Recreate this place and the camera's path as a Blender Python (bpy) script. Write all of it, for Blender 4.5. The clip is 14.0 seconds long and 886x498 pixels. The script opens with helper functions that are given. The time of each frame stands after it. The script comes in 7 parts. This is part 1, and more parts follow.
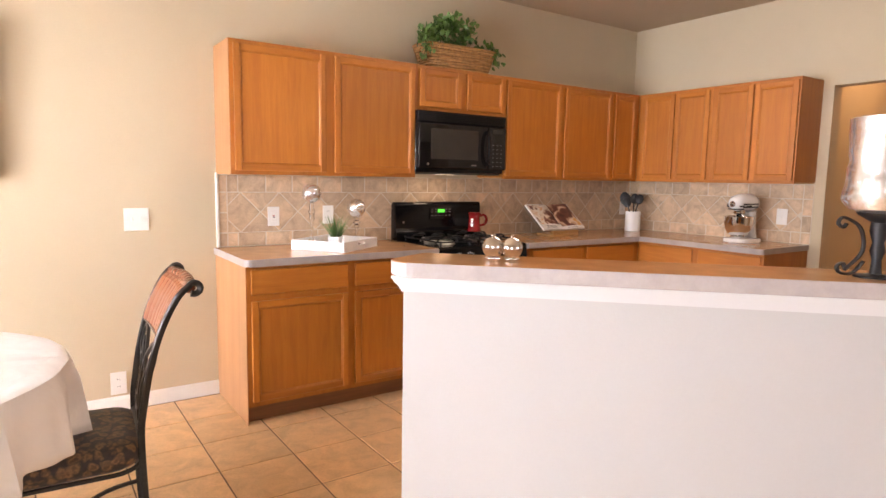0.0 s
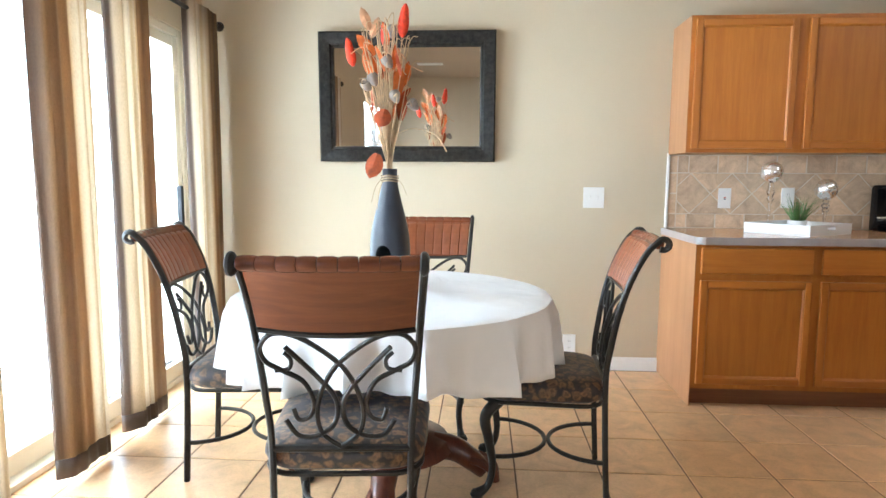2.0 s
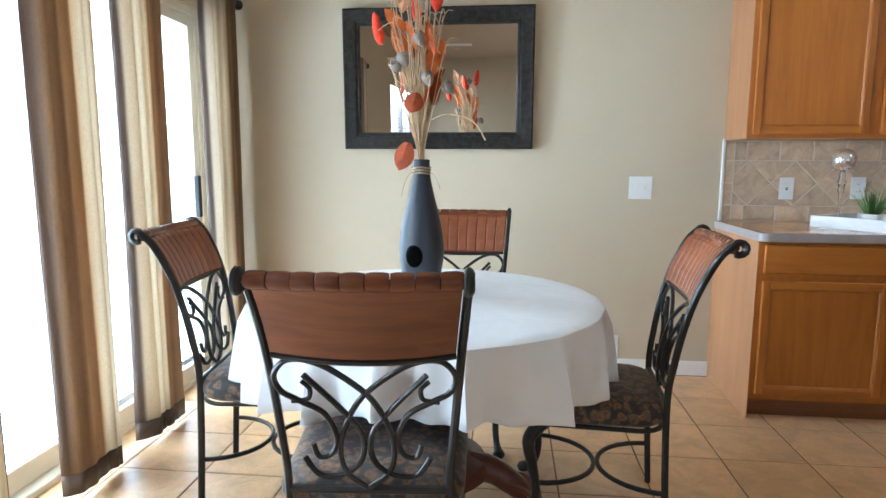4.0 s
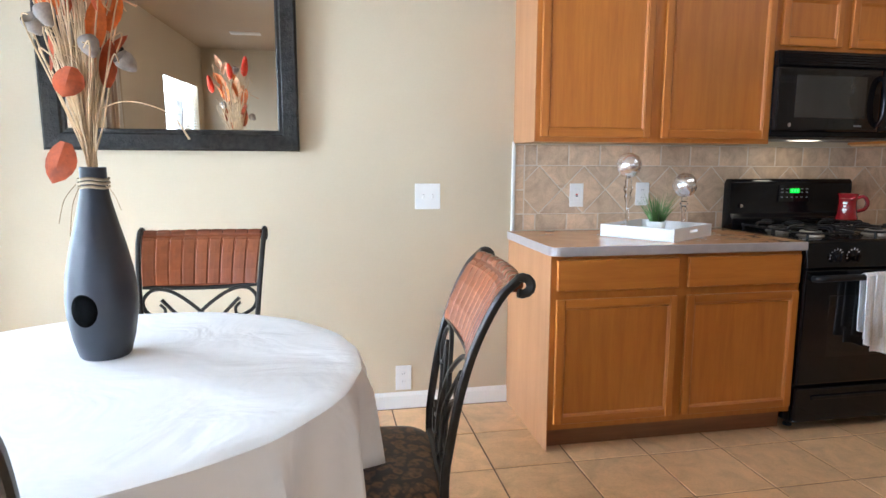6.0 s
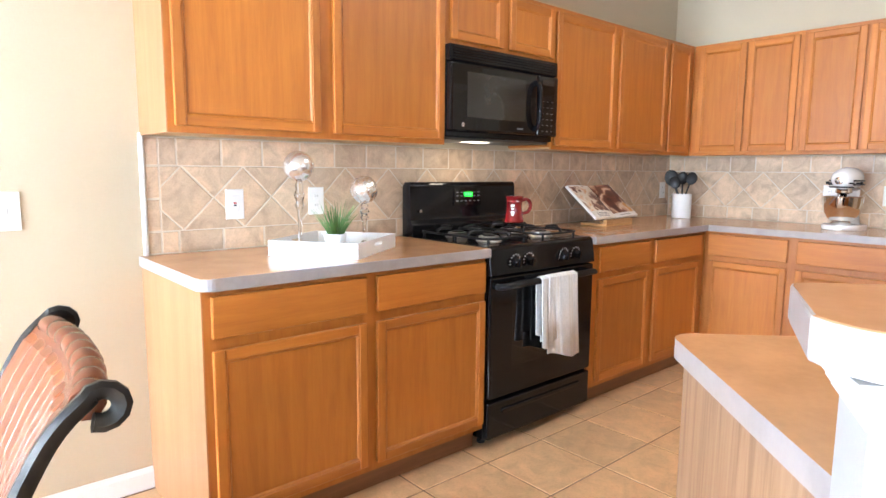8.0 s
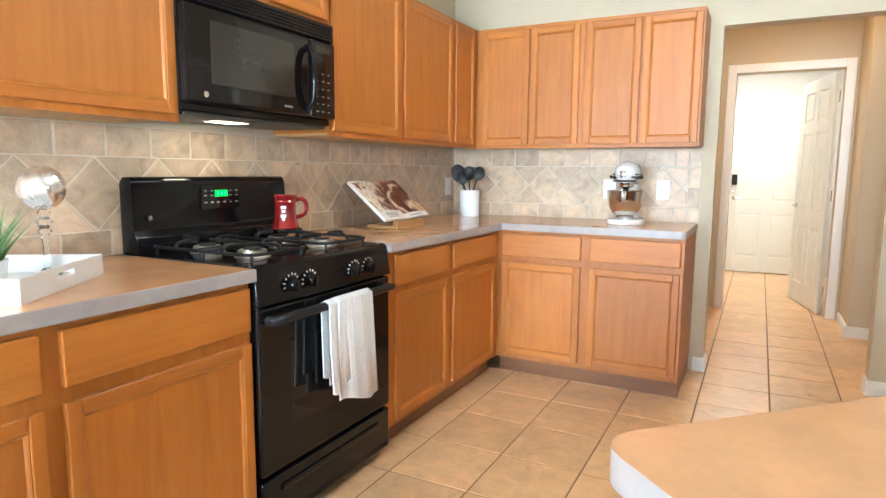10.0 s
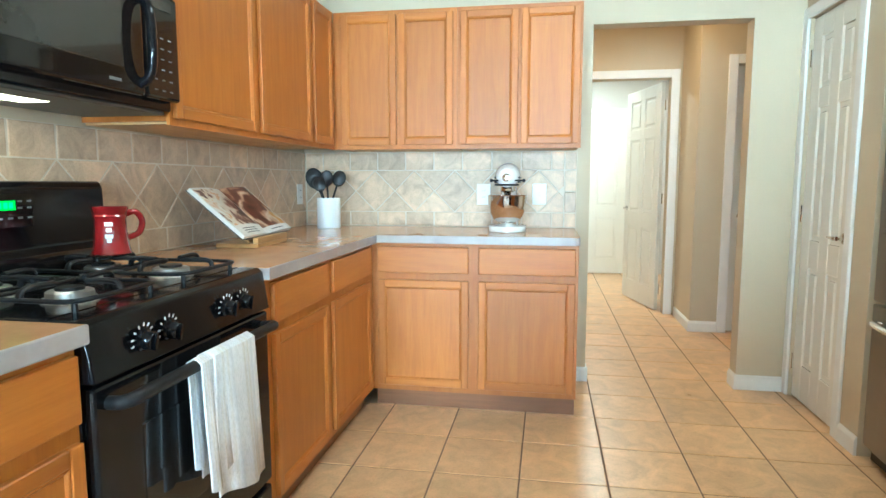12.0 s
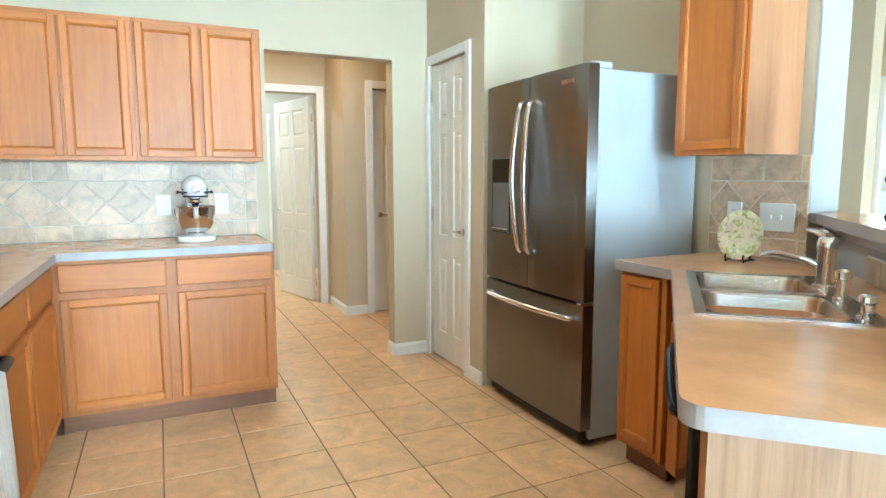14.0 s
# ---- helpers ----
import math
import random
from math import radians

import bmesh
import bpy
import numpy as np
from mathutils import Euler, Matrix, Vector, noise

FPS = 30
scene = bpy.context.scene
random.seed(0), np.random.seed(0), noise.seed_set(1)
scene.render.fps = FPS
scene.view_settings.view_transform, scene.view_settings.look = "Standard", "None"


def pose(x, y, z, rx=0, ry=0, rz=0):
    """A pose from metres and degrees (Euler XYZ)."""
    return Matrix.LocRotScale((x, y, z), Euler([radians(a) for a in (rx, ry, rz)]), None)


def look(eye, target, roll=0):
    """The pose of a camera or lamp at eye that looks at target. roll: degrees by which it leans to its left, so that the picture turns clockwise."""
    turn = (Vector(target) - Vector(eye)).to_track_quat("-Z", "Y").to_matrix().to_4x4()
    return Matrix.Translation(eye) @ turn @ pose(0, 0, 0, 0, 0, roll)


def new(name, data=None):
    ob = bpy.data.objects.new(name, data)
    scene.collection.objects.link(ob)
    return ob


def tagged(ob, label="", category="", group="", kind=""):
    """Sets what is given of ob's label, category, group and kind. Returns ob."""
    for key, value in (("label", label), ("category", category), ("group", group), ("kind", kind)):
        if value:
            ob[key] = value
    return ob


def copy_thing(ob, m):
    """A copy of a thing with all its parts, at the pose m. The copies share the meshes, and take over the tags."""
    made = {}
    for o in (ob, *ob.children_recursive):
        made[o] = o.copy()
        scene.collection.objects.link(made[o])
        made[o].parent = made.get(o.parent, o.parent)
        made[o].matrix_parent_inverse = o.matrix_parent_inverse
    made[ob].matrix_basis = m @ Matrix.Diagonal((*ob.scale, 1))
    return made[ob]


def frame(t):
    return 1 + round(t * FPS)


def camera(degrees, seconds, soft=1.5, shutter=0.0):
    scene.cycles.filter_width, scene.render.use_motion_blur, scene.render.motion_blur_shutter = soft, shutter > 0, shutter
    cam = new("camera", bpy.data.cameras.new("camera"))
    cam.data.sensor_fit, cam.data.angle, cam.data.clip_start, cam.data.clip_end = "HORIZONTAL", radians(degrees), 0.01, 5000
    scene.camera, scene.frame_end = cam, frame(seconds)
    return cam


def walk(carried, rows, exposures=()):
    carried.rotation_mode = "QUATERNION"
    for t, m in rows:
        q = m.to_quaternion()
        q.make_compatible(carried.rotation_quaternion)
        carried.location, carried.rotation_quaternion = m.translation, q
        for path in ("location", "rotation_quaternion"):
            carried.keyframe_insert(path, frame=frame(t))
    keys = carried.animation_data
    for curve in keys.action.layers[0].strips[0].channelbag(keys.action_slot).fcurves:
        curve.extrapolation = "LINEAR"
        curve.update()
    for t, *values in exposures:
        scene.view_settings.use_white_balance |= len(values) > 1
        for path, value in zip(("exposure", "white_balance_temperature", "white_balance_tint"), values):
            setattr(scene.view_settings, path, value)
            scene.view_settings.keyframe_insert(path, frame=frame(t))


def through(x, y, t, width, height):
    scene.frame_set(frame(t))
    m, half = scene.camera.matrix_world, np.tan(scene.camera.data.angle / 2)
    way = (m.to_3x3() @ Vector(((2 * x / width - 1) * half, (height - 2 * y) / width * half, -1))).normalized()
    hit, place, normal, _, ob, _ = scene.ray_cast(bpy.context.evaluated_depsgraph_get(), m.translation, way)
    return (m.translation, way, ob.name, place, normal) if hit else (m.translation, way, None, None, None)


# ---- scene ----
cam = camera(72.2, 14.0)
PATH = [
    (0, (0.028, 0.08, 1.359), (1.152, 1.718, 1.128), 1.0),
    (0.5, (-0.026, 0.033, 1.296), (0.722, 1.876, 1.089), 0.6),
    (1, (-0.029, 0.019, 1.259), (0.296, 1.981, 1.052), 0.5),
    (1.5, (-0.092, 0.048, 1.236), (-0.044, 2.037, 1.029), 0.5),
    (2, (-0.153, 0.057, 1.197), (-0.28, 2.04, 0.974), 0.3),
    (2.2, (-0.152, 0.074, 1.21), (-0.328, 2.047, 0.934), 0.3),
    (4.3, (-0.22, 0.368, 1.23), (-0.428, 2.337, 0.952), 0.2),
    (4.5, (-0.213, 0.411, 1.212), (-0.413, 2.383, 0.941), 0.4),
    (5, (-0.149, 0.579, 1.223), (-0.243, 2.56, 0.953), 0.2),
    (5.5, (-0.031, 0.744, 1.262), (0.072, 2.726, 0.981), 0.2),
    (6, (0.039, 0.887, 1.253), (0.413, 2.836, 0.979), 0.2),
    (6.5, (0.058, 1.037, 1.237), (0.737, 2.902, 0.977), 0.2),
    (7, (0.139, 1.157, 1.223), (1.095, 2.897, 0.97), 0.3),
    (7.5, (0.246, 1.342, 1.237), (1.419, 2.942, 0.98), 0.5),
    (8, (0.332, 1.455, 1.243), (1.638, 2.95, 0.987), 0.5),
    (8.5, (0.393, 1.596, 1.228), (1.844, 2.95, 0.979), 0.4),
    (9, (0.462, 1.725, 1.214), (2.053, 2.911, 0.97), 0.4),
    (9.2, (0.515, 1.766, 1.213), (2.148, 2.893, 0.967), 0.4),
    (11.3, (1.226, 2.213, 1.188), (3.127, 2.786, 0.944), 0.4),
    (11.5, (1.231, 2.269, 1.178), (3.149, 2.783, 0.938), 0.3),
    (12, (1.179, 2.403, 1.182), (3.139, 2.738, 0.963), 0.0),
    (12.5, (1.129, 2.551, 1.221), (3.115, 2.633, 0.997), -0.1),
    (13, (1.044, 2.656, 1.238), (3.018, 2.42, 1.012), 0.0),
    (13.5, (0.923, 2.743, 1.268), (2.834, 2.193, 1.031), -0.1),
    (14, (0.808, 2.797, 1.272), (2.612, 1.957, 1.036), -0.1),
]
EXPOSURES = [(0, 0.0, 7500, 27), (1.5, 0.0, 6300, 14), (2.0, -0.32, 5950, 8), (4.5, -0.82, 5600, 6), (5.5, -0.6, 5700, 9), (7.0, 0.15, 5900, 15), (8.0, 0.55, 6000, 13), (9.0, 0.75, 6050, 10), (11.5, 0.70, 5250, -8), (12.5, 0.70, 5150, -12), (14, 0.74, 5150, -9)]
walk(cam, [(t, look(eye, target, roll)) for t, eye, target, roll in PATH], EXPOSURES)

# ---- world and light ----
world = bpy.data.worlds.new("world")
scene.world = world
world.use_nodes = True
wn = world.node_tree.nodes
sky = wn.new("ShaderNodeTexSky")
sky.sky_type, sky.sun_disc = "NISHITA", False
sky.sun_elevation, sky.sun_rotation = radians(58), radians(200)
wn["Background"].inputs["Strength"].default_value = 0.15
world.node_tree.links.new(sky.outputs["Color"], wn["Background"].inputs["Color"])


def area(name, m, sx, sy, watts, colour=(1, 1, 1)):
    d = bpy.data.lights.new(name, "AREA")
    d.shape, d.size, d.size_y, d.energy, d.color = "RECTANGLE", sx, sy, watts, colour
    o = new(name, d)
    o.matrix_world = m
    return o


sun = new("sun", bpy.data.lights.new("sun", "SUN"))
sun.data.energy, sun.data.angle, sun.data.color = 3.0, radians(0.5), (1.0, 0.95, 0.88)
sun.matrix_world = look((0, 0, 8), (-0.25, 1.0, 6.4))
# daylight standing in the glazed openings
area("daylight_patio_door", look((-2.16, 2.45, 1.1), (0, 2.45, 0.85)), 3.3, 2.3, 880, (0.74, 0.885, 1.0)).data.spread = radians(150)
area("daylight_west_window", look((-2.12, -2.5, 1.55), (0, -2.5, 0.9)), 2.1, 1.2, 90, (0.80, 0.91, 1.0))
# this one stands in an invented south window, for extra light
area("added_south_daylight", look((3.25, -4.1, 1.5), (2.2, 0, 0.2)), 2.9, 1.6, 50, (0.92, 0.96, 1.0))
# unseen lamp added so that the back room reads bright
area("laundry_fill_light", look((8.2, 2.0, 2.6), (8.2, 2.0, 0)), 0.3, 0.3, 38, (1.0, 0.93, 0.82))
area("hall_ceiling_light", look((5.7, 1.85, 2.68), (5.7, 1.85, 0)), 0.3, 0.3, 14, (1.0, 0.64, 0.34))
# unseen overhead lamp added to brighten the kitchen floor
area("kitchen_fill_light", look((2.95, 2.15, 2.655), (2.95, 2.15, 0)), 0.9, 0.35, 16, (1.0, 0.95, 0.86))
area("microwave_lamp", look((2.5, 3.7, 1.385), (2.5, 3.7, 0)), 0.12, 0.05, 0.6, (1.0, 0.85, 0.6))

# ---- materials ----
def nodes(name):
    m = bpy.data.materials.new(name)
    m.use_nodes = True
    return m, m.node_tree.nodes, m.node_tree.links, m.node_tree.nodes["Principled BSDF"]


def coords(n, l, scale, kind="Object"):
    tc, mp = n.new("ShaderNodeTexCoord"), n.new("ShaderNodeMapping")
    mp.inputs["Scale"].default_value = scale
    l.new(tc.outputs[kind], mp.inputs["Vector"])
    return mp.outputs["Vector"]


def noisy(n, l, vec, scale, detail=4.0, rough=0.55, distort=0.0):
    t = n.new("ShaderNodeTexNoise")
    t.inputs["Scale"].default_value, t.inputs["Detail"].default_value = scale, detail
    t.inputs["Roughness"].default_value, t.inputs["Distortion"].default_value = rough, distort
    l.new(vec, t.inputs["Vector"])
    return t.outputs["Fac"]


def ramp(n, l, fac, stops):
    r = n.new("ShaderNodeValToRGB")
    e = r.color_ramp.elements
    while len(e) < len(stops):
        e.new(0.5)
    for k, (p, c) in zip(e, stops):
        k.position, k.color = p, (*c, 1)
    l.new(fac, r.inputs["Fac"])
    return r.outputs["Color"]


def blend(n, l, a, b, fac, how="MIX"):
    x = n.new("ShaderNodeMix")
    x.data_type, x.blend_type = "RGBA", how
    for sock, v in ((x.inputs[0], fac), (x.inputs[6], a), (x.inputs[7], b)):
        if hasattr(v, "links"):
            l.new(v, sock)
        else:
            sock.default_value = v if isinstance(v, float) else (*v, 1)
    return x.outputs[2]


def relief(n, l, bsdf, fac, strength, depth):
    b = n.new("ShaderNodeBump")
    b.inputs["Strength"].default_value, b.inputs["Distance"].default_value = strength, depth
    l.new(fac, b.inputs["Height"])
    l.new(b.outputs["Normal"], bsdf.inputs["Normal"])


def dark(c, k):
    return tuple(v * k for v in c)


def plain(name, c, rough=0.5, metal=0.0, var=0.12, scale=6.0, fine=120.0, bump=0.15, depth=0.001, coat=0.0, kind="Object", stretch=(1, 1, 1)):
    """Paint, plastic, metal or stone: a base colour with two scales of variation and fine relief."""
    m, n, l, b = nodes(name)
    v = coords(n, l, stretch, kind)
    big, small = noisy(n, l, v, scale), noisy(n, l, v, fine, 3.0)
    c1 = ramp(n, l, big, [(0.3, dark(c, 1 - var)), (0.7, dark(c, 1 + var))])
    l.new(blend(n, l, c1, ramp(n, l, small, [(0.3, (1 - var / 2,) * 3), (0.7, (1.0,) * 3)]), 1.0, "MULTIPLY"), b.inputs["Base Color"])
    rr = n.new("ShaderNodeMapRange")
    rr.inputs["To Min"].default_value, rr.inputs["To Max"].default_value = rough * 0.85, min(1.0, rough * 1.15)
    l.new(big, rr.inputs["Value"])
    l.new(rr.outputs["Result"], b.inputs["Roughness"])
    b.inputs["Metallic"].default_value, b.inputs["Coat Weight"].default_value = metal, coat
    if bump:
        relief(n, l, b, small, bump, depth)
    return m


def wood(name, lo, mid, hi, stretch=(14, 14, 0.9), rough=0.45, coat=0.35, bump=0.12):
    """Stained wood with the grain along the axis that is stretched least."""
    m, n, l, b = nodes(name)
    info = n.new("ShaderNodeObjectInfo")
    tc, mp, off = n.new("ShaderNodeTexCoord"), n.new("ShaderNodeMapping"), n.new("ShaderNodeVectorMath")
    off.operation = "MULTIPLY_ADD"
    off.inputs[1].default_value = (1, 1, 1)
    k = n.new("ShaderNodeVectorMath")
    k.operation = "SCALE"
    k.inputs[0].default_value = (3.1, 1.7, 5.3)
    l.new(info.outputs["Random"], k.inputs["Scale"])
    l.new(tc.outputs["Object"], off.inputs[0])
    l.new(k.outputs["Vector"], off.inputs[2])
    mp.inputs["Scale"].default_value = stretch
    l.new(off.outputs["Vector"], mp.inputs["Vector"])
    v = mp.outputs["Vector"]
    grain = noisy(n, l, v, 2.2, 8.0, 0.62, 0.6)
    pores = noisy(n, l, v, 16.0, 3.0, 0.6)
    tone = noisy(n, l, off.outputs["Vector"], 1.6, 2.0)
    c = ramp(n, l, grain, [(0.22, lo), (0.5, mid), (0.78, hi)])
    c = blend(n, l, c, ramp(n, l, pores, [(0.36, (0.84, 0.78, 0.72)), (0.52, (1, 1, 1))]), 0.32, "MULTIPLY")
    c = blend(n, l, c, ramp(n, l, tone, [(0.3, (0.86, 0.86, 0.86)), (0.7, (1.08, 1.08, 1.08))]), 0.8, "MULTIPLY")
    c = blend(n, l, c, ramp(n, l, info.outputs["Random"], [(0.0, (0.88, 0.87, 0.86)), (1.0, (1.06, 1.07, 1.09))]), 1.0, "MULTIPLY")
    l.new(c, b.inputs["Base Color"])
    b.inputs["Roughness"].default_value, b.inputs["Coat Weight"].default_value = rough, coat
    b.inputs["Coat Roughness"].default_value, b.inputs["Coat IOR"].default_value = 0.52, 1.55
    b.inputs["Specular IOR Level"].default_value = 0.35
    relief(n, l, b, pores, bump, 0.0008)
    return m


def tile_mat(name, c, varied, rough, scale, bump=0.25, cloudy=0.78):
    """Fired tile: cloudy colour, each piece a little different."""
    m, n, l, b = nodes(name)
    info = n.new("ShaderNodeObjectInfo")
    geo = n.new("ShaderNodeNewGeometry")
    add = n.new("ShaderNodeMath")
    add.operation = "ADD"
    l.new(info.outputs["Random"], add.inputs[0])
    l.new(geo.outputs["Random Per Island"], add.inputs[1])
    fr = n.new("ShaderNodeMath")
    fr.operation = "FRACT"
    l.new(add.outputs[0], fr.inputs[0])
    v = coords(n, l, (1, 1, 1), "Object")
    shift = n.new("ShaderNodeVectorMath")
    shift.operation = "SCALE"
    shift.inputs[0].default_value = (17.0, 9.0, 13.0)
    l.new(fr.outputs[0], shift.inputs["Scale"])
    put = n.new("ShaderNodeVectorMath")
    l.new(v, put.inputs[0])
    l.new(shift.outputs["Vector"], put.inputs[1])
    cloud = noisy(n, l, put.outputs["Vector"], scale, 6.0, 0.62, 0.8)
    fine = noisy(n, l, put.outputs["Vector"], scale * 14, 4.0)
    col = ramp(n, l, cloud, [(0.3, dark(c, cloudy)), (0.5, c), (0.72, tuple(min(1, x * (2 - cloudy)) for x in c))])
    col = blend(n, l, col, ramp(n, l, fr.outputs[0], [(0.0, (1 - varied,) * 3), (1.0, (1 + varied, 1 + varied * 0.9, 1 + varied * 0.8))]), 1.0, "MULTIPLY")
    col = blend(n, l, col, ramp(n, l, fine, [(0.32, (0.86, 0.84, 0.82)), (0.55, (1, 1, 1))]), 0.7, "MULTIPLY")
    l.new(col, b.inputs["Base Color"])
    rr = n.new("ShaderNodeMapRange")
    rr.inputs["To Min"].default_value, rr.inputs["To Max"].default_value = rough * 0.8, rough * 1.25
    l.new(cloud, rr.inputs["Value"])
    l.new(rr.outputs["Result"], b.inputs["Roughness"])
    relief(n, l, b, cloud, bump, 0.002)
    return m


def glass(name, tint=(1, 1, 1), rough=0.0):
    m, n, l, b = nodes(name)
    b.inputs["Base Color"].default_value, b.inputs["Roughness"].default_value = (*tint, 1), rough
    b.inputs["Transmission Weight"].default_value, b.inputs["IOR"].default_value = 1.0, 1.45
    return m


def emit(name, c, power):
    m, n, l, b = nodes(name)
    b.inputs["Base Color"].default_value = (*c, 1)
    b.inputs["Emission Color"].default_value, b.inputs["Emission Strength"].default_value = (*c, 1), power
    return m


WALL = plain("wall_paint", (0.55, 0.457, 0.32), 0.75, var=0.04, scale=1.2, fine=90, bump=0.25, depth=0.002)
LIGHTWALL = plain("cream_wall_paint", (0.60, 0.57, 0.52), 0.75, var=0.03, scale=1.2, fine=90, bump=0.25, depth=0.002)
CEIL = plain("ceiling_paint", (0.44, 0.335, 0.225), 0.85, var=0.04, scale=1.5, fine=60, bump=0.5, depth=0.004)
TRIM = plain("white_trim_paint", (0.8, 0.79, 0.76), 0.4, var=0.03, scale=3, fine=60, bump=0.05)
DOORPAINT = plain("door_paint", (0.77, 0.735, 0.65), 0.42, var=0.03, scale=3, fine=60, bump=0.05)
OAK = wood("honey_oak", (0.34, 0.098, 0.009), (0.42, 0.133, 0.013), (0.48, 0.168, 0.020))
OAKX = wood("honey_oak_across", (0.34, 0.098, 0.009), (0.42, 0.133, 0.013), (0.48, 0.168, 0.020), (0.9, 14, 14))
OAKY = wood("honey_oak_along", (0.34, 0.098, 0.009), (0.42, 0.133, 0.013), (0.48, 0.168, 0.020), (14, 0.9, 14))
PALEOAK = wood("pale_oak_panel", (0.17, 0.085, 0.042), (0.33, 0.19, 0.105), (0.42, 0.26, 0.155), (18, 18, 0.7), 0.5, 0.1, 0.2)
VENEER = wood("pale_oak_veneer_end", (0.35, 0.155, 0.062), (0.41, 0.195, 0.085), (0.46, 0.235, 0.11), (9, 9, 0.6), 0.5, 0.3)
PALEPLY = wood("pale_cabinet_ply", (0.42, 0.24, 0.10), (0.52, 0.32, 0.15), (0.60, 0.40, 0.21), (0.9, 14, 14), 0.6, 0.0)
BARTRIM = plain("bar_trim_paint", (0.52, 0.51, 0.50), 0.5, var=0.03, scale=3, fine=60, bump=0.05)
HALFWALL = plain("pale_half_wall_paint", (0.42, 0.405, 0.39), 0.75, var=0.03, scale=1.2, fine=90, bump=0.25, depth=0.002)
# toe kicks take a darker oak tone than the cabinets
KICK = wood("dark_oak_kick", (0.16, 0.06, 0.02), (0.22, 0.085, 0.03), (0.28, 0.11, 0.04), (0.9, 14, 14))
LAMINATE = plain("tan_laminate", (0.60, 0.325, 0.16), 0.16, var=0.10, scale=9, fine=70, bump=0.04, depth=0.0004)
# same laminate at the edges, with the grey sky reflection put into the colour
LAM_SKYEDGE = plain("skylit_laminate_edge", (0.36, 0.315, 0.30), 0.3, var=0.10, scale=14, fine=90, bump=0.04, depth=0.0004)
FLOORTILE = tile_mat("terracotta_floor_tile", (0.66, 0.415, 0.22), 0.08, 0.3, 8.0, 0.2, 0.80)
GROUT = plain("floor_grout", (0.20, 0.13, 0.085), 0.9, var=0.15, scale=9, fine=160, bump=0.4, depth=0.002)
WALLTILE = tile_mat("travertine_wall_tile", (0.55, 0.402, 0.272), 0.14, 0.4, 11.0, 0.25, 0.72)
WALLGROUT = plain("wall_grout", (0.64, 0.56, 0.45), 0.9, var=0.1, scale=20, fine=200, bump=0.3, depth=0.001)
BLACK = plain("black_enamel", (0.006, 0.006, 0.007), 0.12, var=0.2, scale=8, fine=200, bump=0.0)
BLACKMATT = plain("black_cast_iron", (0.012, 0.012, 0.013), 0.45, var=0.2, scale=8, fine=250, bump=0.2)
BLACKGLASS = plain("black_glass", (0.007, 0.006, 0.006), 0.06, var=0.1, scale=4, fine=80, bump=0.0, coat=0.2)
WINDOWGREY = plain("oven_window", (0.026, 0.023, 0.020), 0.12, var=0.1, scale=4, fine=80, bump=0.0, coat=0.2)
for m_ in (BLACK, BLACKMATT, BLACKGLASS):
    m_.node_tree.nodes["Principled BSDF"].inputs["Specular IOR Level"].default_value = 0.26
PLASTIC = plain("white_plastic", (0.80, 0.79, 0.76), 0.35, var=0.02, scale=10, fine=200, bump=0.03)
WHITE = plain("white_lacquer", (0.82, 0.82, 0.81), 0.35, var=0.03, scale=10, fine=120, bump=0.05)
STEEL = plain("brushed_steel", (0.22, 0.213, 0.202), 0.3, 1.0, var=0.08, scale=3, fine=160, bump=0.05, depth=0.0003, stretch=(0.06, 1, 1))
STEELSIDE = plain("painted_grey_steel", (0.46, 0.48, 0.50), 0.38, 0.0, var=0.05, scale=3, fine=220, bump=0.15, depth=0.0004)
CHROME = plain("chrome", (0.78, 0.77, 0.76), 0.1, 1.0, var=0.05, scale=5, fine=100, bump=0.0)
IRON = plain("dark_bronze_iron", (0.030, 0.027, 0.024), 0.38, 0.55, var=0.35, scale=14, fine=140, bump=0.25)
CHERRY = wood("cherry_slat_wood", (0.13, 0.030, 0.008), (0.20, 0.050, 0.012), (0.26, 0.072, 0.018), (14, 14, 1.2), 0.36, 0.25)
CHERRYX = wood("cherry_panel_wood", (0.085, 0.019, 0.006), (0.14, 0.033, 0.009), (0.195, 0.050, 0.014), (1.2, 14, 14), 0.26, 0.3)
VASE = plain("charcoal_ceramic", (0.024, 0.027, 0.036), 0.4, var=0.12, scale=4, fine=60, bump=0.1)
MIRROR = plain("mirror_silver", (0.92, 0.92, 0.91), 0.01, 1.0, var=0.0, bump=0.0)
GLASS = glass("clear_glass")

# ---- mesh helpers ----
def box(bm, lo, hi, bev=0.0, seg=1):
    vs = [bm.verts.new((x, y, z)) for x in (lo[0], hi[0]) for y in (lo[1], hi[1]) for z in (lo[2], hi[2])]
    fs = [bm.faces.new([vs[i] for i in q]) for q in ((0, 1, 3, 2), (4, 6, 7, 5), (0, 4, 5, 1), (2, 3, 7, 6), (0, 2, 6, 4), (1, 5, 7, 3))]
    if bev:
        es = list({e for f in fs for e in f.edges})
        bmesh.ops.bevel(bm, geom=es, offset=bev, segments=seg, affect="EDGES", profile=0.5)
    return bm


def boxed(lo, hi, bev=0.0, seg=1):
    return box(bmesh.new(), lo, hi, bev, seg)


